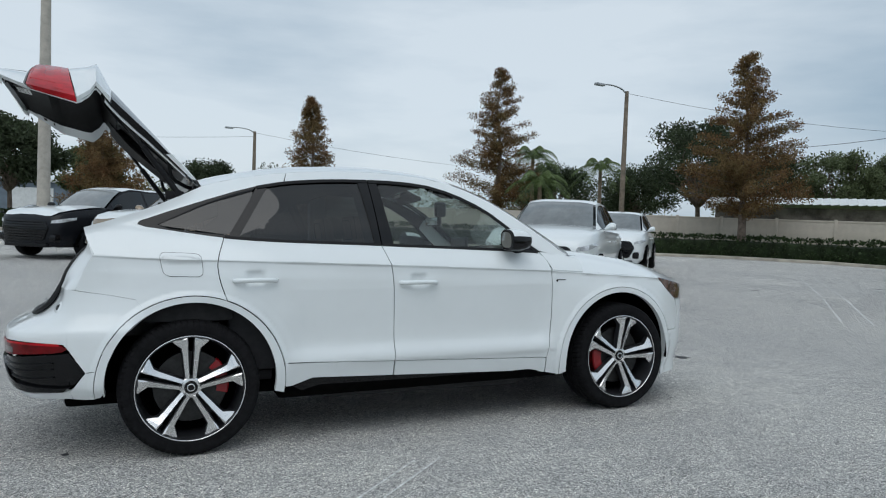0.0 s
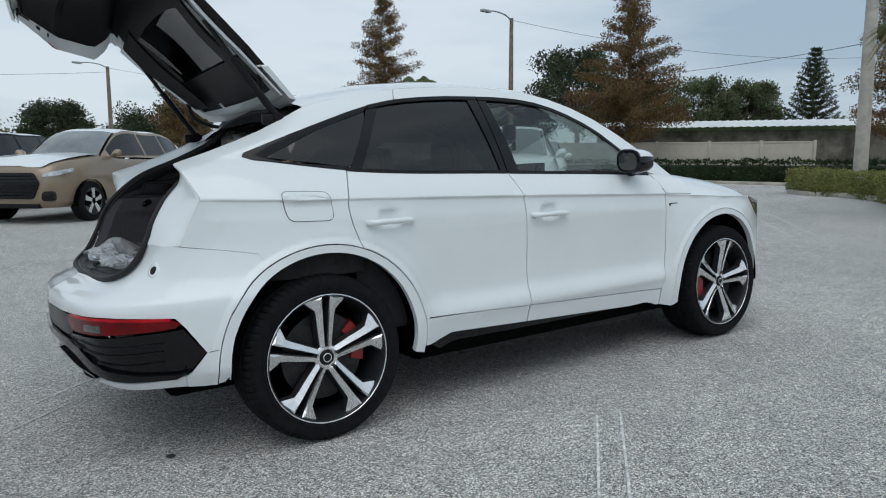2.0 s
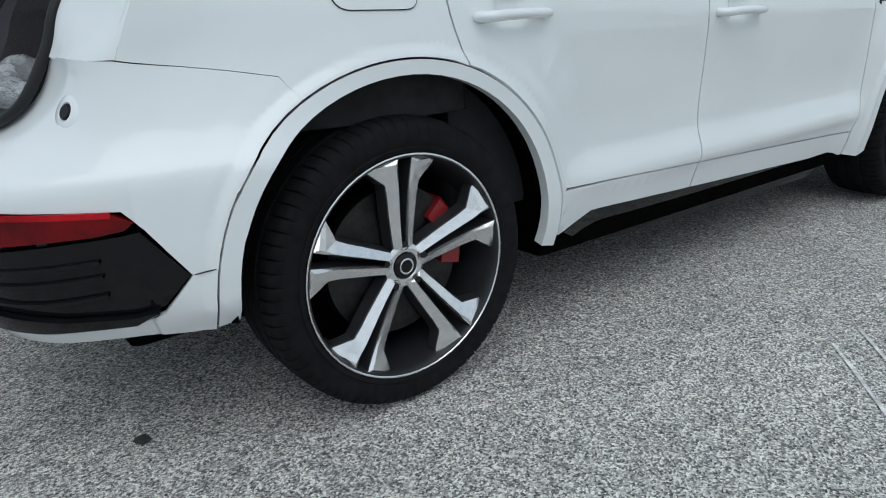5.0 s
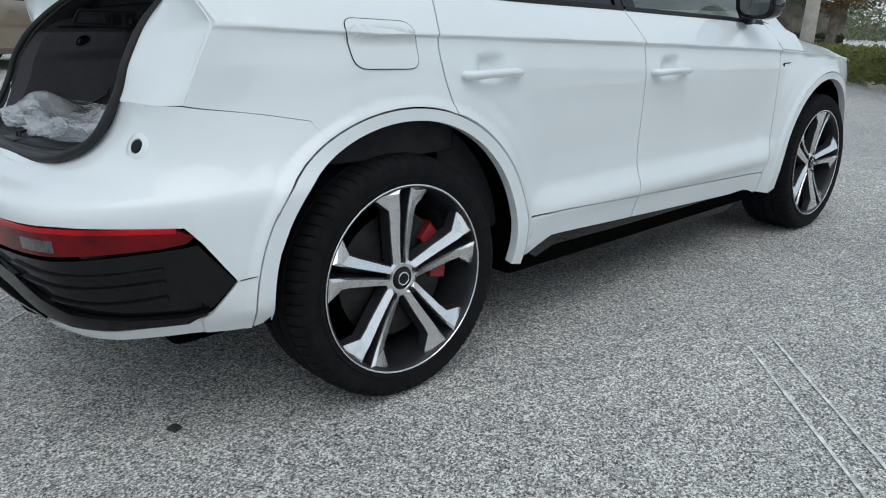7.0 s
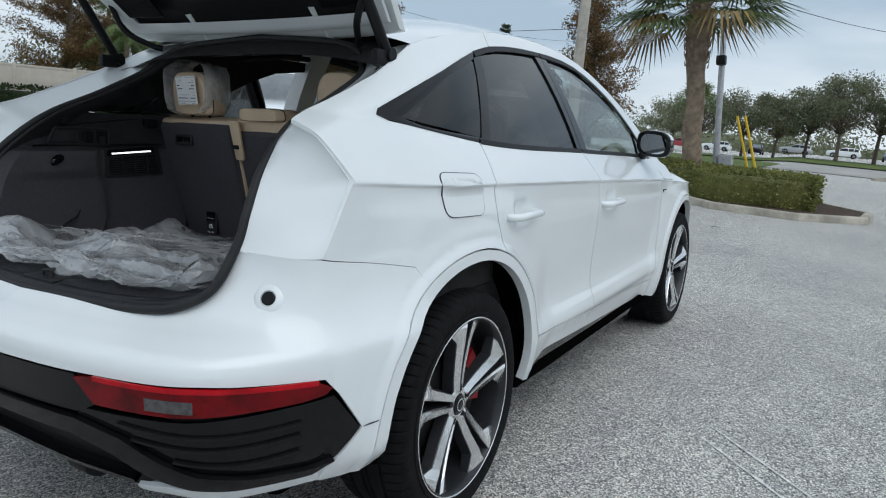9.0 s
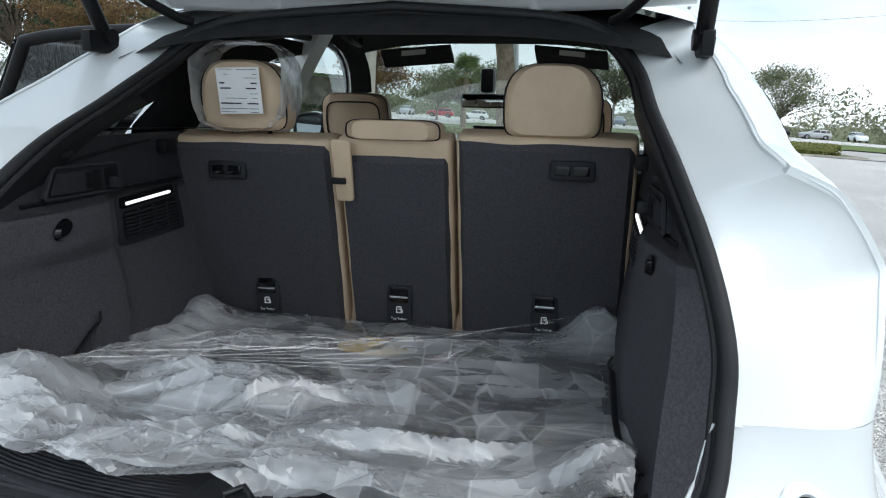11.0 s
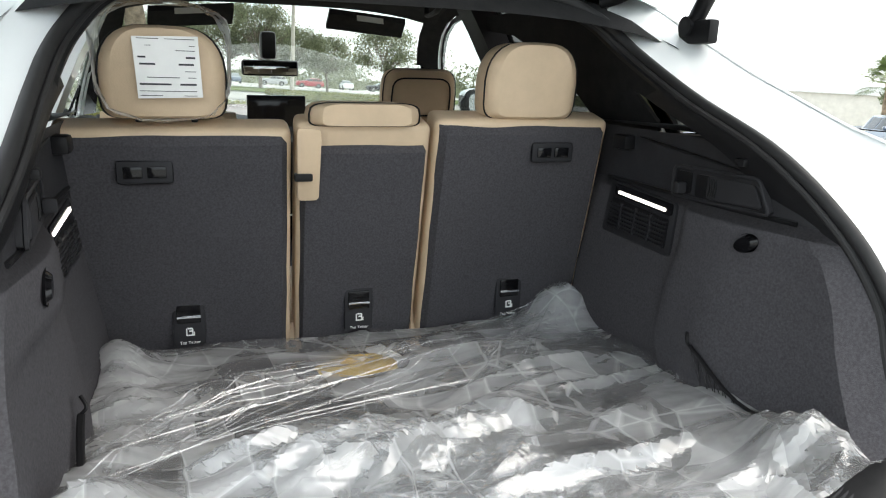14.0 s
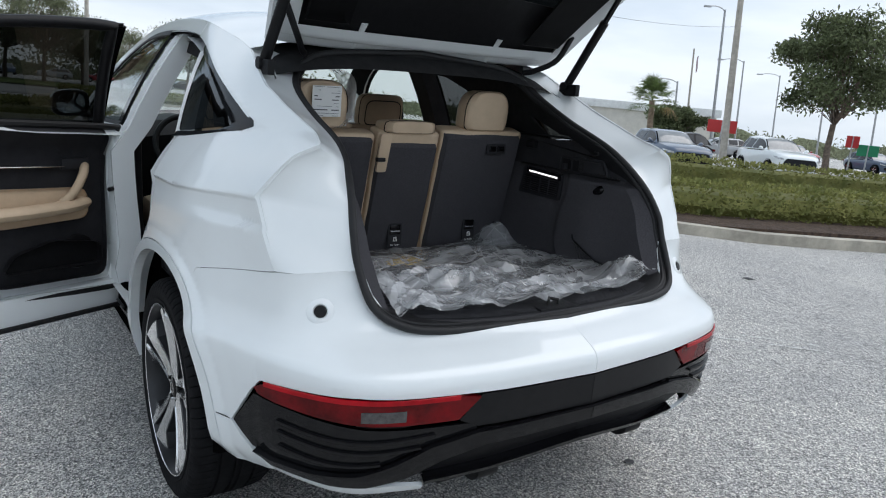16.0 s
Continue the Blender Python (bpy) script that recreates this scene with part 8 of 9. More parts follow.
def sabal(label, at, H, seed, crown=1.0, group="palms", trunk_r=.17, n=30, boots=True):
    """Cabbage palm: trunk with boots under a crown of fan leaves."""
    rg = random.Random(seed)
    e = base("palm_tree", label, "palm", group, (at[0], at[1], 0))
    tr = [Vector((.02 * math.sin(i), .02 * math.cos(i * 1.3), H * i / 14)) for i in range(15)]
    tube("trunk", tr, [trunk_r * (1.12 - .22 * (i / 14) + (.35 if boots and i > 9 else 0) * math.sin(min(1, (i - 9) / 5) * math.pi * .8)) for i in range(15)], M["palm_bark"], e, seg=14)
    if boots:
        bm = bmesh.new()
        for i in range(90):
            z = H * (.66 + .34 * i / 90)
            a = i * 2.4
            r = trunk_r * (1.0 + .32 * math.sin(min(1, (z / H - .64) / .36) * math.pi * .8))
            c = Vector((math.cos(a) * r, math.sin(a) * r, z))
            t = Vector((-math.sin(a), math.cos(a), 0))
            o = Vector((math.cos(a), math.sin(a), 0))
            v = [bm.verts.new(p) for p in (c - t * .05, c + t * .05, c + o * .05 + Vector((0, 0, .13)) + t * .03, c + o * .05 + Vector((0, 0, .13)) - t * .03, c + o * .035 - Vector((0, 0, .0)))]
            bm.faces.new((v[0], v[4], v[3]))
            bm.faces.new((v[4], v[1], v[2]))
            bm.faces.new((v[4], v[2], v[3]))
            bm.faces.new((v[0], v[3], v[2], v[1]))
        part("boots", bm, M["palm_bark"], e, smooth=False)
    V, F, VD, FD = [], [], [], []
    top = Vector((0, 0, H))
    for i in range(n):
        a = i * 2.39996
        el = radians(80 - 100 * (i / n) + rg.uniform(-8, 8))
        d = Vector((math.cos(a) * math.cos(el), math.sin(a) * math.cos(el), math.sin(el)))
        Lp = crown * rg.uniform(.75, 1.05)
        dry = i > n * .93
        vv, ff = (VD, FD) if dry else (V, F)
        hub = top + d * Lp + Vector((0, 0, -.18 * Lp * math.cos(el) ** 2))
        side = d.cross(Vector((0, 0, 1))).normalized() if abs(d.z) < .98 else Vector((1, 0, 0))
        k = len(vv)
        w = side * .018
        vv += [tuple(top - w), tuple(top + w), tuple(hub + w), tuple(hub - w)]
        ff.append((k, k + 1, k + 2, k + 3))
        up = side.cross(d)
        for j in range(26):
            b = radians(-100 + 200 * j / 25)
            dd = (d * math.cos(b) + side * math.sin(b)).normalized()
            ll = crown * (.85 + .25 * math.cos(b)) * rg.uniform(.85, 1.1)
            mid = hub + dd * ll * .55 + up * .05 * crown
            tip = hub + dd * ll + Vector((0, 0, -ll * (.16 if not dry else .45))) + side * rg.uniform(-.05, .05)
            t = dd.cross(up).normalized() * .030 * crown
            k = len(vv)
            vv += [tuple(hub), tuple(mid + t), tuple(tip), tuple(mid - t)]
            ff.append((k, k + 1, k + 2, k + 3))
    leaf_mesh("fan_leaves", V, F, M["frond"], e)
    if VD:
        leaf_mesh("dry_leaves", VD, FD, M["frond_dry"], e, "dry hanging leaves")
    return e


def feather_palm(label, at, H, seed, crown=2.2):
    """Queen palm: slender trunk, arching feather leaves."""
    rg = random.Random(seed)
    e = base("queen_palm", label, "palm", "palms", (at[0], at[1], 0))
    tube("trunk", [(0, 0, 0), (.05, .02, H * .5), (0, 0, H)], [.16, .13, .11], M["palm_bark"], e, seg=8)
    V, F = [], []
    for i in range(16):
        a = i * 2.4
        el = radians(70 - 75 * i / 16)
        pts = []
        for j in range(9):
            t = j / 8
            r = crown * t * math.cos(el)
            pts.append(Vector((math.cos(a) * r, math.sin(a) * r, H + crown * (t * math.sin(el) - .75 * t * t))))
        for p, q in zip(pts, pts[1:]):
            d = (q - p).normalized()
            s = d.cross(Vector((0, 0, 1))).normalized()
            for m in range(4):
                o = p.lerp(q, m / 4)
                for sg in (-1, 1):
                    tip = o + s * sg * .42 + d * .2 + Vector((0, 0, -.30))
                    k = len(V)
                    V += [tuple(o), tuple(o + d * .05), tuple(tip)]
                    F.append((k, k + 1, k + 2))
    leaf_mesh("feather_leaves", V, F, M["frond"], e)
    return e


def hedge(label, line, w, h, material, seed, dens=380, size=.045, z0=.08, name="hedge"):
    """A clipped hedge along a line: dark twiggy core and a coat of small leaves."""
    rg = random.Random(seed)
    pts = dense([(*p, 0) for p in line], .5, False)
    k = len(pts)
    rows = []
    V, F = [], []
    for i, p in enumerate(pts):
        t = (pts[min(i + 1, k - 1)] - pts[max(i - 1, 0)]).normalized()
        n = Vector((-t.y, t.x, 0))
        hh = h * (1 + .06 * noise.noise(Vector((p.x * .9, p.y * .9, seed))))
        ww = w / 2 * (1 + .08 * noise.noise(Vector((p.x * .7, p.y * .7, seed + 3))))
        prof = [(-ww * .82, z0), (-ww * .94, hh * .5), (-ww * .82, hh * .88), (-ww * .5, hh * .97), (ww * .5, hh * .97), (ww * .82, hh * .88), (ww * .94, hh * .5), (ww * .82, z0)]
        rows.append([p + n * a * .74 + Vector((0, 0, b * .82)) for a, b in prof])
        if i < k - 1:
            t2 = (pts[min(i + 2, k - 1)] - p).normalized()
            n2 = Vector((-t2.y, t2.x, 0))
            L = (pts[i + 1] - p).length
            for _ in range(int(dens * L)):
                s = rg.random() * (len(prof) - 1)
                j = int(s)
                u = s - j
                a = prof[j][0] + (prof[j + 1][0] - prof[j][0]) * u
                b = prof[j][1] + (prof[j + 1][1] - prof[j][1]) * u
                lump = 1 + .10 * noise.noise(Vector((p.x * 2.2 + a * 2, p.y * 2.2, b * 3)))
                f = rg.random()
                nf = n.lerp(n2, f)
                c = p.lerp(pts[i + 1], f) + nf * a * lump * rg.uniform(.9, 1.05) + Vector((0, 0, b * lump * rg.uniform(.93, 1.04)))
                out = (n * a * 1.5 + Vector((0, 0, (b - h * .45)))).normalized()
                d = (out + Vector((rg.gauss(0, .7), rg.gauss(0, .7), rg.gauss(0, .7)))).normalized()
                e = d.cross(Vector((rg.gauss(0, 1), rg.gauss(0, 1), rg.gauss(0, 1)))).normalized()
                sz = size * rg.uniform(.6, 1.4)
                q = len(V)
                V += [tuple(c), tuple(c + d * sz * .6 + e * sz * .45), tuple(c + d * sz * 1.3), tuple(c + d * sz * .6 - e * sz * .45)]
                F.append((q, q + 1, q + 2, q + 3))
    for end, q1 in ((pts[0], pts[1]), (pts[-1], pts[-2])):
        out = (end - q1).normalized()
        n = Vector((-out.y, out.x, 0))
        for _ in range(int(dens * .9 * w)):
            c = end + n * rg.uniform(-.48, .48) * w + Vector((0, 0, z0 + (h - z0) * rg.random())) + out * rg.uniform(-.02, .10)
            d = (out + Vector((rg.gauss(0, .7), rg.gauss(0, .7), rg.gauss(.2, .7)))).normalized()
            e = d.cross(Vector((rg.gauss(0, 1), rg.gauss(0, 1), rg.gauss(0, 1)))).normalized()
            sz = size * rg.uniform(.6, 1.4)
            q = len(V)
            V += [tuple(c), tuple(c + d * sz * .6 + e * sz * .45), tuple(c + d * sz * 1.3), tuple(c + d * sz * .6 - e * sz * .45)]
            F.append((q, q + 1, q + 2, q + 3))
    core = loft(name, rows, material, None, closed=True, caps=True)
    tagged(core, label, "hedge", kind="stuff")
    leaf_mesh("hedge_leaves", V, F, material, core)
    return core


# ---------------------------------------------------------------- island ahead of the car, with palm and lamp
ISL = [(22.0, 9.6), (17.3, 4.4), (14.4, 2.2), (12.6, .6), (12.5, -1.0), (13.6, -2.1), (15.2, -2.2), (17.5, -.6), (23.5, 4.0), (27.0, 8.0), (25.0, 11.0)]
kerb(ISL, "pale concrete kerb round a planted island", closed=True)
bed([(x + (18.5 - x) * .02, y + (3 - y) * .02) for x, y in ISL], M["mulch"], "brown mulch bed of the island", .11)
hedge("clipped yellow-green hedge on the kerbed island", [(22.6, 9.2), (18.2, 4.4), (15.3, 2.0), (13.9, .5), (14.3, -.9)], 1.5, .80, M["leaf_hedge"], 3, dens=1500, size=.05)
hedge("clipped yellow-green hedge on the kerbed island", [(16.6, 2.2), (16.2, .4), (15.6, -.7)], 1.7, .74, M["leaf_hedge"], 8, dens=1100, size=.05)
sabal("cabbage palm with grey trunk on the island", (14.7, 1.40), 4.25, 5, crown=1.08, n=70, trunk_r=.20)


def light_pole(label, at, H, r=.17, arm=True, turn=0, group="light poles", material="concrete"):
    e = base("light_pole", label, "street lamp", group, (at[0], at[1], 0))
    tube("pole", [(0, 0, 0), (0, 0, H * .5), (0, 0, H)], [r, r * .85, r * .65], M[material], e, seg=12)
    if arm:
        c, s = math.cos(radians(turn)), math.sin(radians(turn))
        tube("arm", spline([(0, 0, H - .15), (c * .5, s * .5, H + .10), (c * 1.3, s * 1.3, H + .18), (c * 1.9, s * 1.9, H + .12)], 10), .04, M["galv"], e, seg=6)
        b = box("lamp_head", (-.32, -.12, -.07), (.32, .12, .07), M["galv"], e, "grey lamp head", bevel=.04)
        b.matrix_basis = pose(c * 2.1, s * 2.1, H + .10, 0, 0, turn)
    return e


light_pole("square-cut concrete light pole on the island", (20.6, 6.62), 9.5, .20, arm=True, turn=200)
light_pole("timber pole with a curved lamp arm", (24.3, 27.0), 8.7, .16, turn=190, material="wood_pole")
light_pole("far timber pole with a curved lamp arm", (8.6, 54.5), 7.9, .18, turn=190, material="wood_pole")
light_pole("concrete light pole beside the rear lot", (-2.9, 20.4), 9.0, .20, arm=False)
light_pole("slender grey light pole across the street", (54.0, -6.2), 9.2, .17, turn=180)
light_pole("tall concrete light pole beyond the hedge", (21.4, -33.2), 11.0, .20, arm=False)
light_pole("concrete light pole by the planted bed", (5.2, -16.6), 9.0, .19, arm=False)
light_pole("twin-headed lamp over the far lot", (32.5, -47.6), 11.0, .12, turn=90, material="galv")
for x, y, h in ((35.4, -46.6, 5.6), (40, -62, 9), (44, -75, 9), (36, -70, 8.5), (30, -68, 9), (26, -66, 9)):
    light_pole("distant grey lamp post over the car lots", (x, y), h, .10, turn=40, material="galv", group="distant lamp posts")
light_pole("flagpole with a limp faded flag", (35.9, -48.9), 8.4, .10, arm=False, group="flagpole")
fl = loft("flag", [[Vector((35.9 + .06 * j + .05 * math.sin(j + i), -48.9 - .05 * j, 7.9 - .22 * i)) for j in range(7)] for i in range(7)], M["flag_cloth"])
tagged(fl, "limp faded cloth flag on a tall pole", "flag")


def utility():
    e = base("utility_pole", "slim galvanised pole with a cabinet on the island", "pole", "", (18.9, 1.6, 0))
    tube("pole", [(0, 0, 0), (.06, 0, 5.2)], [.09, .075], M["galv"], e)
    box("cabinet", (-.35, -.45, .1), (.05, -.12, .95), M["galv"], e, "grey metal cabinet", bevel=.02)
    box("floodlight", (-.2, -.12, 3.35), (.05, .12, 3.6), M["black"], e, "black floodlight", bevel=.03)
    for dy in (-.9, -1.1):
        tube("guy_guard", [(.3, dy, .1), (.2, dy + .45, 2.0)], .035, M["yellow"], e, "yellow plastic guard")
    return e


utility()


def wire(a, b, sag=.6, label="thin black overhead cable"):
    pts = [Vector(a).lerp(Vector(b), i / 16) - Vector((0, 0, sag * 4 * (i / 16) * (1 - i / 16))) for i in range(17)]
    tagged(tube("overhead_cable", pts, .010, M["black"], seg=4), label, "cable", "overhead cables")


wire((24.3, 27.0, 8.6), (60, 20, 9.0), 1.2)
wire((18.9, 1.3, 5.1), (54.0, -6.2, 9.3), .5)
wire((18.9, 1.3, 4.6), (40, 40, 8), .8)
wire((20, 8, 8.0), (40, -60, 12), 2.0)
wire((8.6, 54.5, 7.8), (60, 60, 8), 1.5)
wire((8.6, 54.5, 7.5), (-40, 50, 8), 1.5)
wire((23, -33, 10.6), (70, -10, 11), 1.6)
wire((21.4, -33.2, 10.6), (-40, -60, 11), 1.6)

# ---------------------------------------------------------------- far edge: kerb, hedge, fence, house
EDGE = [(31, 3.5), (29.5, 8.0), (27.6, 12.5), (27.2, 16.8), (24.8, 20.0), (21.5, 21.6), (14, 28), (4, 33), (-20, 40)]
kerb(EDGE[::-1], "pale concrete kerb at the far edge of the lot")
bed([(31.2, 3.5), (29.7, 8.0), (27.8, 12.5), (27.4, 16.9), (25, 20.2), (21.7, 21.8), (14.2, 28.2), (4.2, 33.2), (-20, 40.3), (-20, 50), (60, 50), (60, 3.5)], M["grass"], "rough lawn beyond the lot", .10, "lawn", "lawn")
hedge("dark clipped hedge along a cream fence", [(30.5, 9.5), (29.0, 13.0), (28.6, 17.2), (25.9, 21.0), (22.4, 22.8), (15, 29.2), (5, 34.2), (-8, 37)], 1.1, 1.05, M["leaf_hedge_dark"], 21, dens=300, size=.10)


def fence_run(pts):
    e = base("vinyl_fence", "cream vinyl privacy fence behind a dark hedge", "fence")
    for a, b in zip(pts, pts[1:]):
        a, b = Vector((*a, 0)), Vector((*b, 0))
        n = max(1, int((b - a).length / 2.4 + .5))
        d = (b - a) / n
        ang_ = math.degrees(math.atan2(d.y, d.x))
        for i in range(n):
            p = a + d * i
            q = box("fence_post", (-.065, -.065, 0), (.065, .065, 1.92), M["fence"], e, bevel=.01)
            q.matrix_basis = pose(p.x, p.y, .1, 0, 0, ang_)
            q = box("fence_panel", (.05, -.02, .06), (d.length - .05, .02, 1.80), M["fence"], e, bevel=.008)
            q.matrix_basis = pose(p.x, p.y, .1, 0, 0, ang_)
            q = box("fence_rail", (.05, -.035, 1.76), (d.length - .05, .035, 1.86), M["fence"], e, bevel=.01)
            q.matrix_basis = pose(p.x, p.y, .1, 0, 0, ang_)
    return e


fence_run([(33.0, 14.6), (30.4, 18.6), (27.2, 22.6), (23.2, 24.6), (15.8, 30.6), (5.6, 35.6)])


def mobile_home(at, turn, label, L=17.0):
    e = base("low_house", label, "house")
    box("wall", (0, 0, 0), (L, 5.5, 2.6), M["porch_wall"], e, "brown-grey porch wall with shade in its colour", bevel=.02)
    bm = bmesh.new()
    n = int(L / .4)
    for i in range(n):
        x0, x1 = -.5 + (L + 1) * i / n, -.5 + (L + 1) * (i + 1) / n
        for (y0, z0), (y1, z1) in (((-1.8, 2.72), (2.7, 3.25)), ((2.7, 3.25), (6.2, 2.75))):
            v = [bm.verts.new((x0, y0, z0)), bm.verts.new((x0 + .05, y0, z0 + .05)), bm.verts.new((x1, y0, z0)), bm.verts.new((x1, y1, z1)), bm.verts.new((x0 + .05, y1, z1 + .05)), bm.verts.new((x0, y1, z1))]
            bm.faces.new((v[0], v[1], v[4], v[5]))
            bm.faces.new((v[1], v[2], v[3], v[4]))
    bmesh.ops.remove_doubles(bm, verts=bm.verts[:], dist=.002)
    part("roof", bm, M["roof_metal"], e, "white ribbed metal roof", smooth=False)
    box("fascia", (-.5, -1.85, 2.58), (L + .5, -1.75, 2.80), M["roof_metal"], e, bevel=.01)
    for i in range(5):
        tube("porch_post", [(.3 + i * (L - .6) / 4, -1.6, 0), (.3 + i * (L - .6) / 4, -1.6, 2.62)], .05, M["roof_metal"], e, seg=8)
    for i in range(5):
        x = 1.2 + i * (L - 3) / 4.3
        w = box("window", (x, -.05, 1.15), (x + 1.7, .02, 2.25), M["far_glass"], e, "dark window", bevel=.01)
        box("frame", (x - .06, -.035, 1.09), (x + 1.76, -.005, 2.31), M["roof_metal"], w, bevel=.01)
    e.matrix_basis = pose(at[0], at[1], .1, 0, 0, turn)
    return e


mobile_home((45.6, 16.7), 128, "long low cream house with a white metal roof")
box_ = box("blue_shed", (0, 0, 0), (1.8, 1.8, 2.4), M["plastic_blue"], bevel=.05)
tagged(box_, "small bright blue shed behind the fence", "shed")
box_.matrix_basis = pose(24.5, 31.5, .1, 0, 0, 30)

rear_shed = base("rear_building", "long blue-grey metal building behind the rear trees", "building")
box("wall", (0, 0, 0), (16, 6, 3.2), mat("blue_grey_metal", (.16, .20, .24), .6, var=.15, scale=1.5), rear_shed, bevel=.03)
box("roof", (-.4, -.5, 3.2), (16.4, 6.4, 3.45), M["roof_metal"], rear_shed, bevel=.03)
box("door", (9.5, -.06, 0), (12.5, .02, 2.7), M["roof_metal"], rear_shed, "pale roller door", bevel=.02)
rear_shed.matrix_basis = pose(-19, 62, 0, 0, 0, 4)

# ---------------------------------------------------------------- trees round the lot
R, Gn, D, Gy = M["leaf_rust"], M["leaf_green"], M["leaf_dark"], M["leaf_grey"]
for lab, at, H, W, m, sd in (
    ("rust-brown bald cypress by the dark hedge", (26.3, 20.4), 9.7, 7.6, R, 1),
    ("rust-brown bald cypress beyond the parked cars", (19.4, 32.4), 10.3, 6.9, R, 2),
    ("small rust and green cypress", (8.2, 32.3), 7.4, 3.4, R, 3),
    ("rust-brown cypress behind the island lamp", (27.4, 8.6), 9.0, 4.6, R, 4),
    ("rust-brown cypress behind the dark SUV", (-1.6, 31.0), 6.0, 4.4, R, 7)):
    conifer(lab, at, H, W, m, sd, bare=.22 if sd in (1, 4) else .16)
island_pine("dark green island pine behind the house", (50.5, 24.3), 9.0, 5.4, D, 9)
for lab, at, H, W, m, sd in (
    ("dark green oak behind the fence", (34.0, 31.5), 8.6, 8.0, D, 31),
    ("dark green oak far beyond the fence", (44.5, 36.0), 7.6, 7.0, D, 32),
    ("green oak behind the low house", (47.2, 31.8), 7.8, 6.5, Gn, 33),
    ("green oak behind the low house", (52.1, 30.4), 7.4, 5.6, Gn, 34),
    ("dark oak at the rear edge of the lot", (-6.5, 39.5), 6.2, 5.4, D, 35),
    ("thin-leaved oak at the rear edge of the lot", (-2.6, 44.5), 5.4, 4.2, Gn, 36),
    ("dark oak far behind the lot", (5.0, 56.0), 5.4, 6.0, D, 37),
    ("dark oak far behind the lot", (38.0, 43.0), 6.2, 7.5, D, 38),
    ("dark oak far behind the lot", (30.5, 43.5), 6.0, 7.0, D, 39),
    ("sparse grey-green oak across the street", (76.0, 13.5), 6.2, 8.0, Gy, 60),
    ("sparse grey-green oak across the street", (79.0, 9.5), 6.8, 8.5, Gy, 61),
    ("sparse grey-green oak across the street", (77.0, 6.2), 6.4, 7.5, Gy, 62),
    ("sparse grey-green oak across the street", (80.0, 3.6), 7.4, 8.0, Gy, 63),
    ("sparse grey-green oak across the street", (76.0, 0.6), 8.2, 8.5, Gy, 64),
    ("sparse grey-green oak across the street", (79.0, -2.6), 8.8, 9.0, Gy, 65),
    ("sparse grey-green oak across the street", (76.0, -5.6), 8.6, 8.5, Gy, 66),
    ("sparse grey-green oak across the street", (80.0, -9.4), 6.6, 8.0, Gy, 67),
    ("sparse grey-green oak across the street", (82.0, -13.5), 6.2, 9.0, Gy, 68),
    ("sparse grey-green oak across the street", (77.0, -19.0), 7.4, 9.0, Gy, 69),
    ("sparse grey-green oak across the street", (84.0, 18.0), 6.0, 8.0, Gy, 70),
    ("small-leaved oak beyond the clipped hedge", (17.4, -36.4), 8.4, 6.6, Gn, 47),
    ("small-leaved oak beyond the clipped hedge", (15.2, -43.5), 8.8, 7.0, Gn, 48),
    ("rounded oak beside the white building", (34.8, -46.0), 3.6, 4.6, Gn, 49),
    ("dark oak far behind the lot", (-14.0, 44.0), 6.8, 8.0, D, 50),
    ("dark oak far behind the lot", (13.0, 58.0), 5.6, 8.0, D, 51)):
    broadleaf(lab, at, H, W, m, sd, per=170 if m is Gy else 330)
for lab, at, H, sd in (("queen palm beyond the parked cars", (28.0, 34.2), 5.2, 1), ("queen palm beyond the parked cars", (22.8, 34.2), 5.6, 2), ("queen palm behind the fence", (20.6, 29.6), 3.7, 3), ("queen palm at the rear of the lot", (-9.0, 52.0), 6.8, 5)):
    feather_palm(lab, at, H, sd)
sabal("cabbage palm beside the white building", (30.5, -37.9), 3.5, 6, crown=1.0, trunk_r=.2, n=26, boots=False)
sabal("low cabbage palm across the street", (47.2, 8.2), 3.8, 7, crown=.9, n=22, boots=False)


def far_woods():
    """One ragged belt of distant trees round the horizon."""
    rg = random.Random(77)
    V, F = [], []
    for i in range(640):
        a = rg.uniform(0, 2 * math.pi)
        r = rg.uniform(125, 170)
        h = rg.uniform(3.0, 8.5)
        if -1.25 < math.atan2(math.sin(a), math.cos(a)) < -.45:
            h *= .45
        for _ in range(5):
            c = Vector((r * math.cos(a) + rg.uniform(-3, 3), r * math.sin(a) + rg.uniform(-3, 3), h * rg.uniform(.05, .9)))
            leaves(V, F, c, (2.8, 2.8, 1.5 + h * .08), 34, .45, rg)
    for i in range(360):
        a = 2 * math.pi * i / 360
        h0, h1 = [1.2 + 3.2 * abs(noise.noise(Vector((math.cos(q) * 9, math.sin(q) * 9, 4)))) + 1.2 * noise.noise(Vector((math.cos(q) * 40, math.sin(q) * 40, 2))) for q in (a, a + 2 * math.pi / 360)]
        k = len(V)
        b = a + 2 * math.pi / 360
        V += [(172 * math.cos(a), 172 * math.sin(a), -.2), (172 * math.cos(b), 172 * math.sin(b), -.2), (172 * math.cos(b), 172 * math.sin(b), h1 + .8), (172 * math.cos(a), 172 * math.sin(a), h0 + .8)]
        F.append((k, k + 1, k + 2, k + 3))
    ob = leaf_mesh("far_woods", V, F, M["leaf_grey"])
    tagged(ob, "distant belt of green trees round the horizon", "woods", kind="stuff")


far_woods()

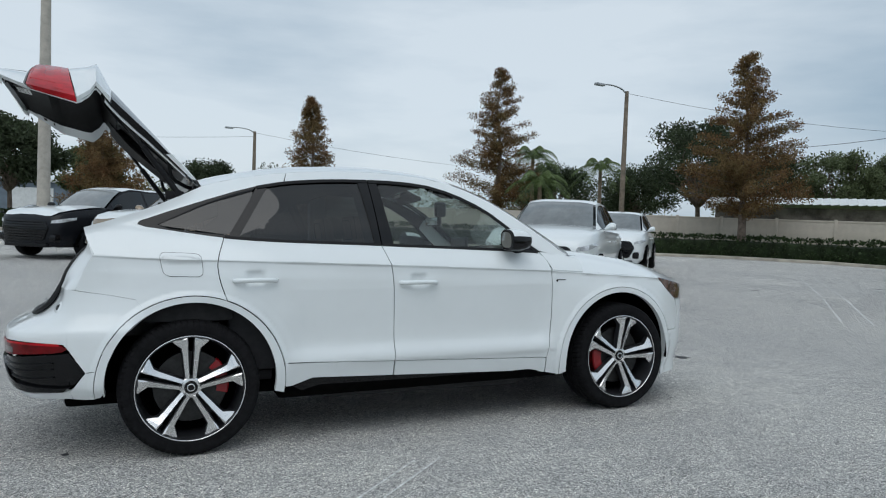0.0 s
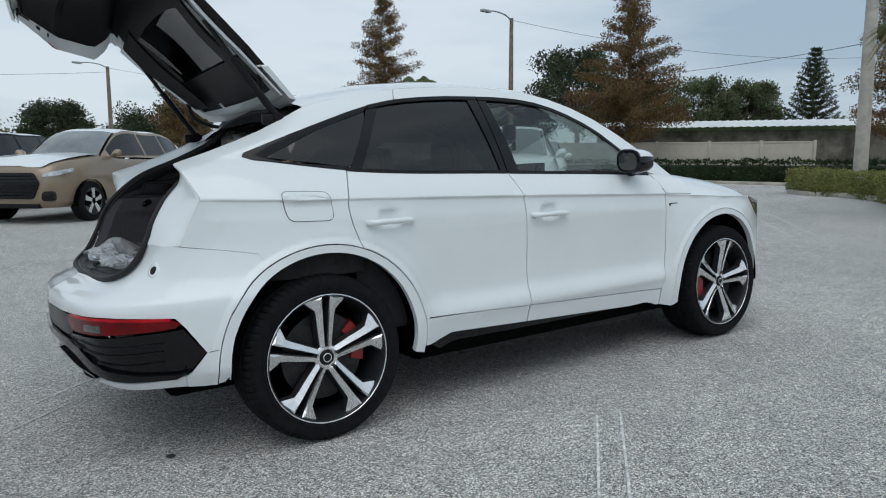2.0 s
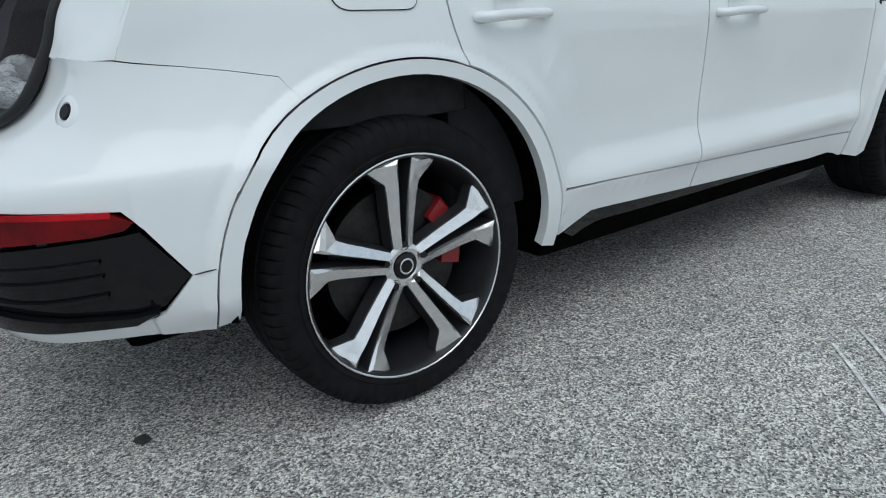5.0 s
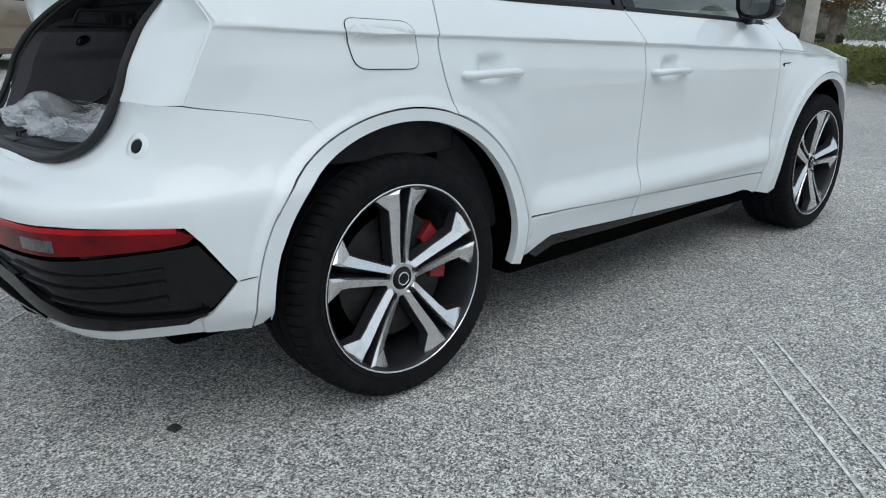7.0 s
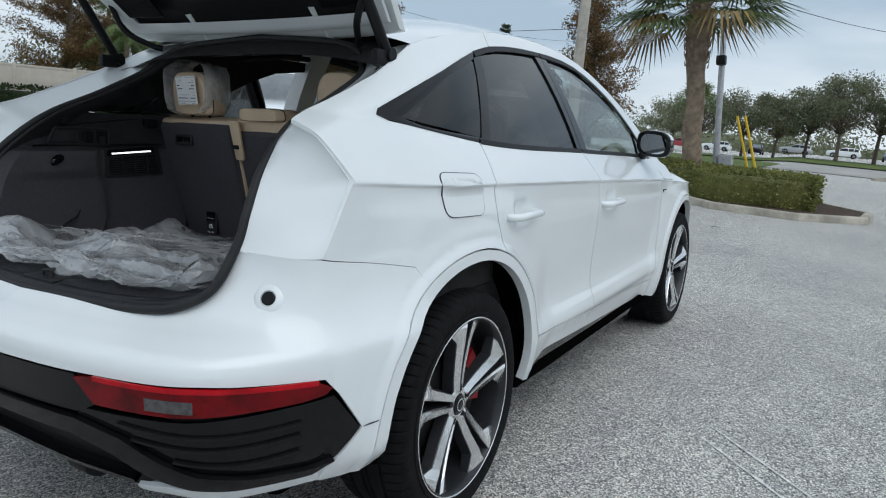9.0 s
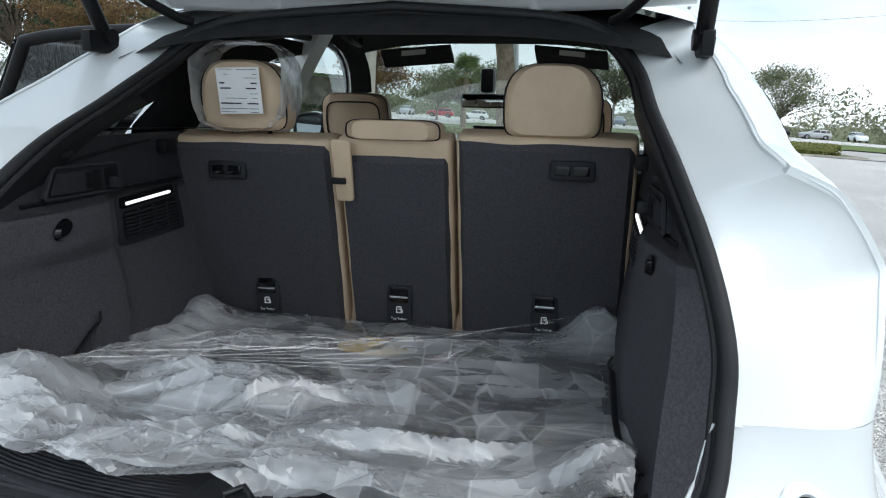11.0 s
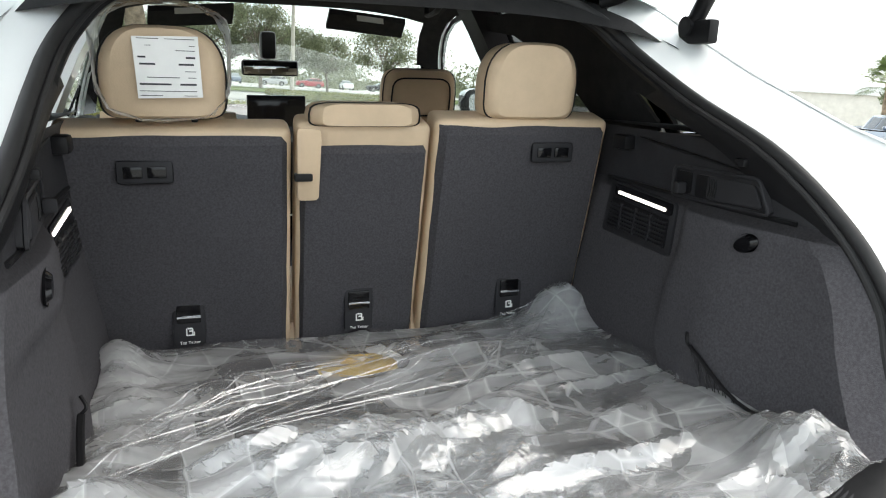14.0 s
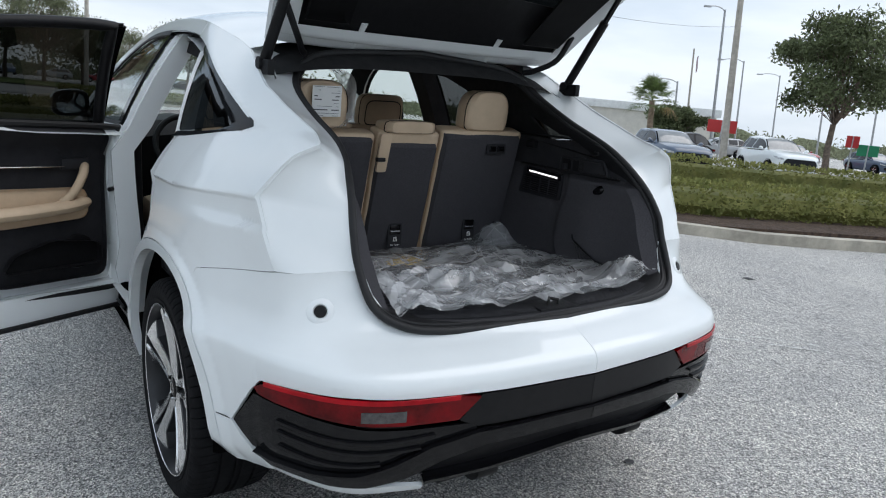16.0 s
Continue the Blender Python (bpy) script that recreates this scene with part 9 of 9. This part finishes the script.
# ---------------------------------------------------------------- street ahead
def land_strip(name, x0, x1, y0, y1, material, label, lift, nx=10, ny=40):
    """A strip of ground laid on the rising land, x0 and x1 being its edges."""
    bm = bmesh.new()
    vs = []
    for i in range(nx + 1):
        row = []
        for j in range(ny + 1):
            y = y0 + (y1 - y0) * j / ny
            x = x0 + (x1 - x0) * i / nx + y * .08
            row.append(bm.verts.new((x, y, fall(x, y) + lift)))
        vs.append(row)
    for i in range(nx):
        for j in range(ny):
            bm.faces.new((vs[i][j], vs[i + 1][j], vs[i + 1][j + 1], vs[i][j + 1]))
    return tagged(part(name, bm, material), label, name, kind="structure")


land_strip("road", 46, 63, -55, 3.5, M["road"], "pale concrete street beyond the island", .04, 24)
land_strip("verge", 64, 78, -55, 12, M["grass"], "green verge across the street", .10, 16)
kerb([(42.5, -2.4), (46.5, -3.2), (49.5, -9), (51.5, -17), (46, -17), (43.5, -8)], "pale concrete kerb round a far island", closed=True)
bed([(42.7, -2.6), (46.3, -3.4), (49.3, -9), (51.2, -16.8), (46.2, -16.8), (43.7, -8)], M["grass"], "rough grass on a far island", .10)
hedge("low clipped hedge on a far island", [(44.6, -4.0), (46.2, -8.5), (48.5, -15.5)], 2.4, .75, M["leaf_hedge"], 17, dens=420, size=.09)

# ---------------------------------------------------------------- planted bed beside the car, lots and building behind it
BED = [(9.0, 1.0 - 3.4), (6.5, -4.4), (4.2, -6.2), (3.45, -7.2), (2.6, -9.2), (1.2, -13.0), (-2, -20)]
kerb([(7.3, -4.3), (5.0, -4.9), (3.75, -6.0), (3.05, -7.3), (2.2, -9.4), (.2, -13.8), (-2.8, -20.8)][::-1], "pale concrete kerb of a planted bed", w=.20, h=.15)
bed([(7.6, -4.8), (5.3, -5.4), (4.1, -6.5), (3.45, -7.7), (2.65, -9.8), (.75, -14.1), (-2.3, -21), (9, -21), (10.5, -14), (12, -8)], M["mulch"], "brown mulch bed behind the kerb", .12)
hedge("clipped yellow-green hedge in a mulched bed", [(7.6, -6.1), (5.8, -7.0), (4.9, -8.8), (4.2, -11.0), (2.2, -16), (.0, -21)], 1.7, .62, M["leaf_hedge"], 5, dens=1100, size=.05)
hedge("taller green hedge behind the first", [(12.0, -9.5), (9.8, -12.0), (8.5, -15.5), (6.5, -21)], 1.3, .82, M["leaf_hedge"], 6, dens=500, size=.06)


def showroom():
    e = base("showroom", "low white showroom with a tall glazed front", "building")
    box("wall", (0, 0, 0), (20, 9, 3.6), M["wall_paint"], e, bevel=.05)
    box("parapet", (-.3, -.3, 3.2), (20.3, 9.3, 3.9), M["roof_metal"], e, bevel=.05)
    for i in range(5):
        w = box("window", (1.0 + i * 2.1, -.12, .3), (2.9 + i * 2.1, .05, 2.9), M["far_glass"], e, "greenish glazed bay", bevel=.02)
        box("frame", (.9 + i * 2.1, -.10, 2.0), (3.0 + i * 2.1, -.02, 2.15), M["roof_metal"], w, bevel=.01)
    for i in range(4):
        w = box("window", (-.12, 1 + i * 2, .3), (.05, 2.8 + i * 2, 2.9), M["far_glass"], e, "greenish glazed bay", bevel=.02)
    e.matrix_basis = pose(43.5, -60.5, 0, 0, 0, 46)
    return e


showroom()


def sign(at, size, material, label, turn):
    e = base("lot_sign", label, "sign", "", (at[0], at[1], 0))
    tube("post", [(0, 0, 0), (0, 0, at[2])], .05, M["galv"], e, seg=8)
    b = box("board", (-size[0] / 2, -.03, at[2] - size[1]), (size[0] / 2, .03, at[2]), material, e, bevel=.01)
    b.matrix_basis = pose(0, 0, 0, 0, 0, turn)
    for k in range(2):
        q = box("letter_bar", (-size[0] * .35, -.036, at[2] - size[1] * (.35 + .3 * k)), (size[0] * .35, -.031, at[2] - size[1] * (.25 + .3 * k)), M["label"], b, bevel=0)
    return e


sign((26.5, -40.0, 2.6), (1.8, .8), M["sign_red"], "red sign board with pale lettering bars", 35)
sign((21.0, -46.0, 2.4), (.75, .75), M["sign_red"], "small red octagon-like road sign", 20)
sign((20.2, -46.5, 1.9), (1.2, .7), M["sign_green"], "small green direction sign", 20)


# the ground falls away here, and the posts and trunks stand a little off plumb
for ob in scene.objects:
    if ob.parent is None and ob.type == "EMPTY" and ob.name.split(".")[0] in ("light_pole", "utility_pole", "palm_tree", "oak_tree"):
        x, y = ob.location.x, ob.location.y
        if (y < -5 and x < 45) or (12 < x < 20 and 0 < y < 3):
            ob.rotation_euler.x = -radians(5.2)
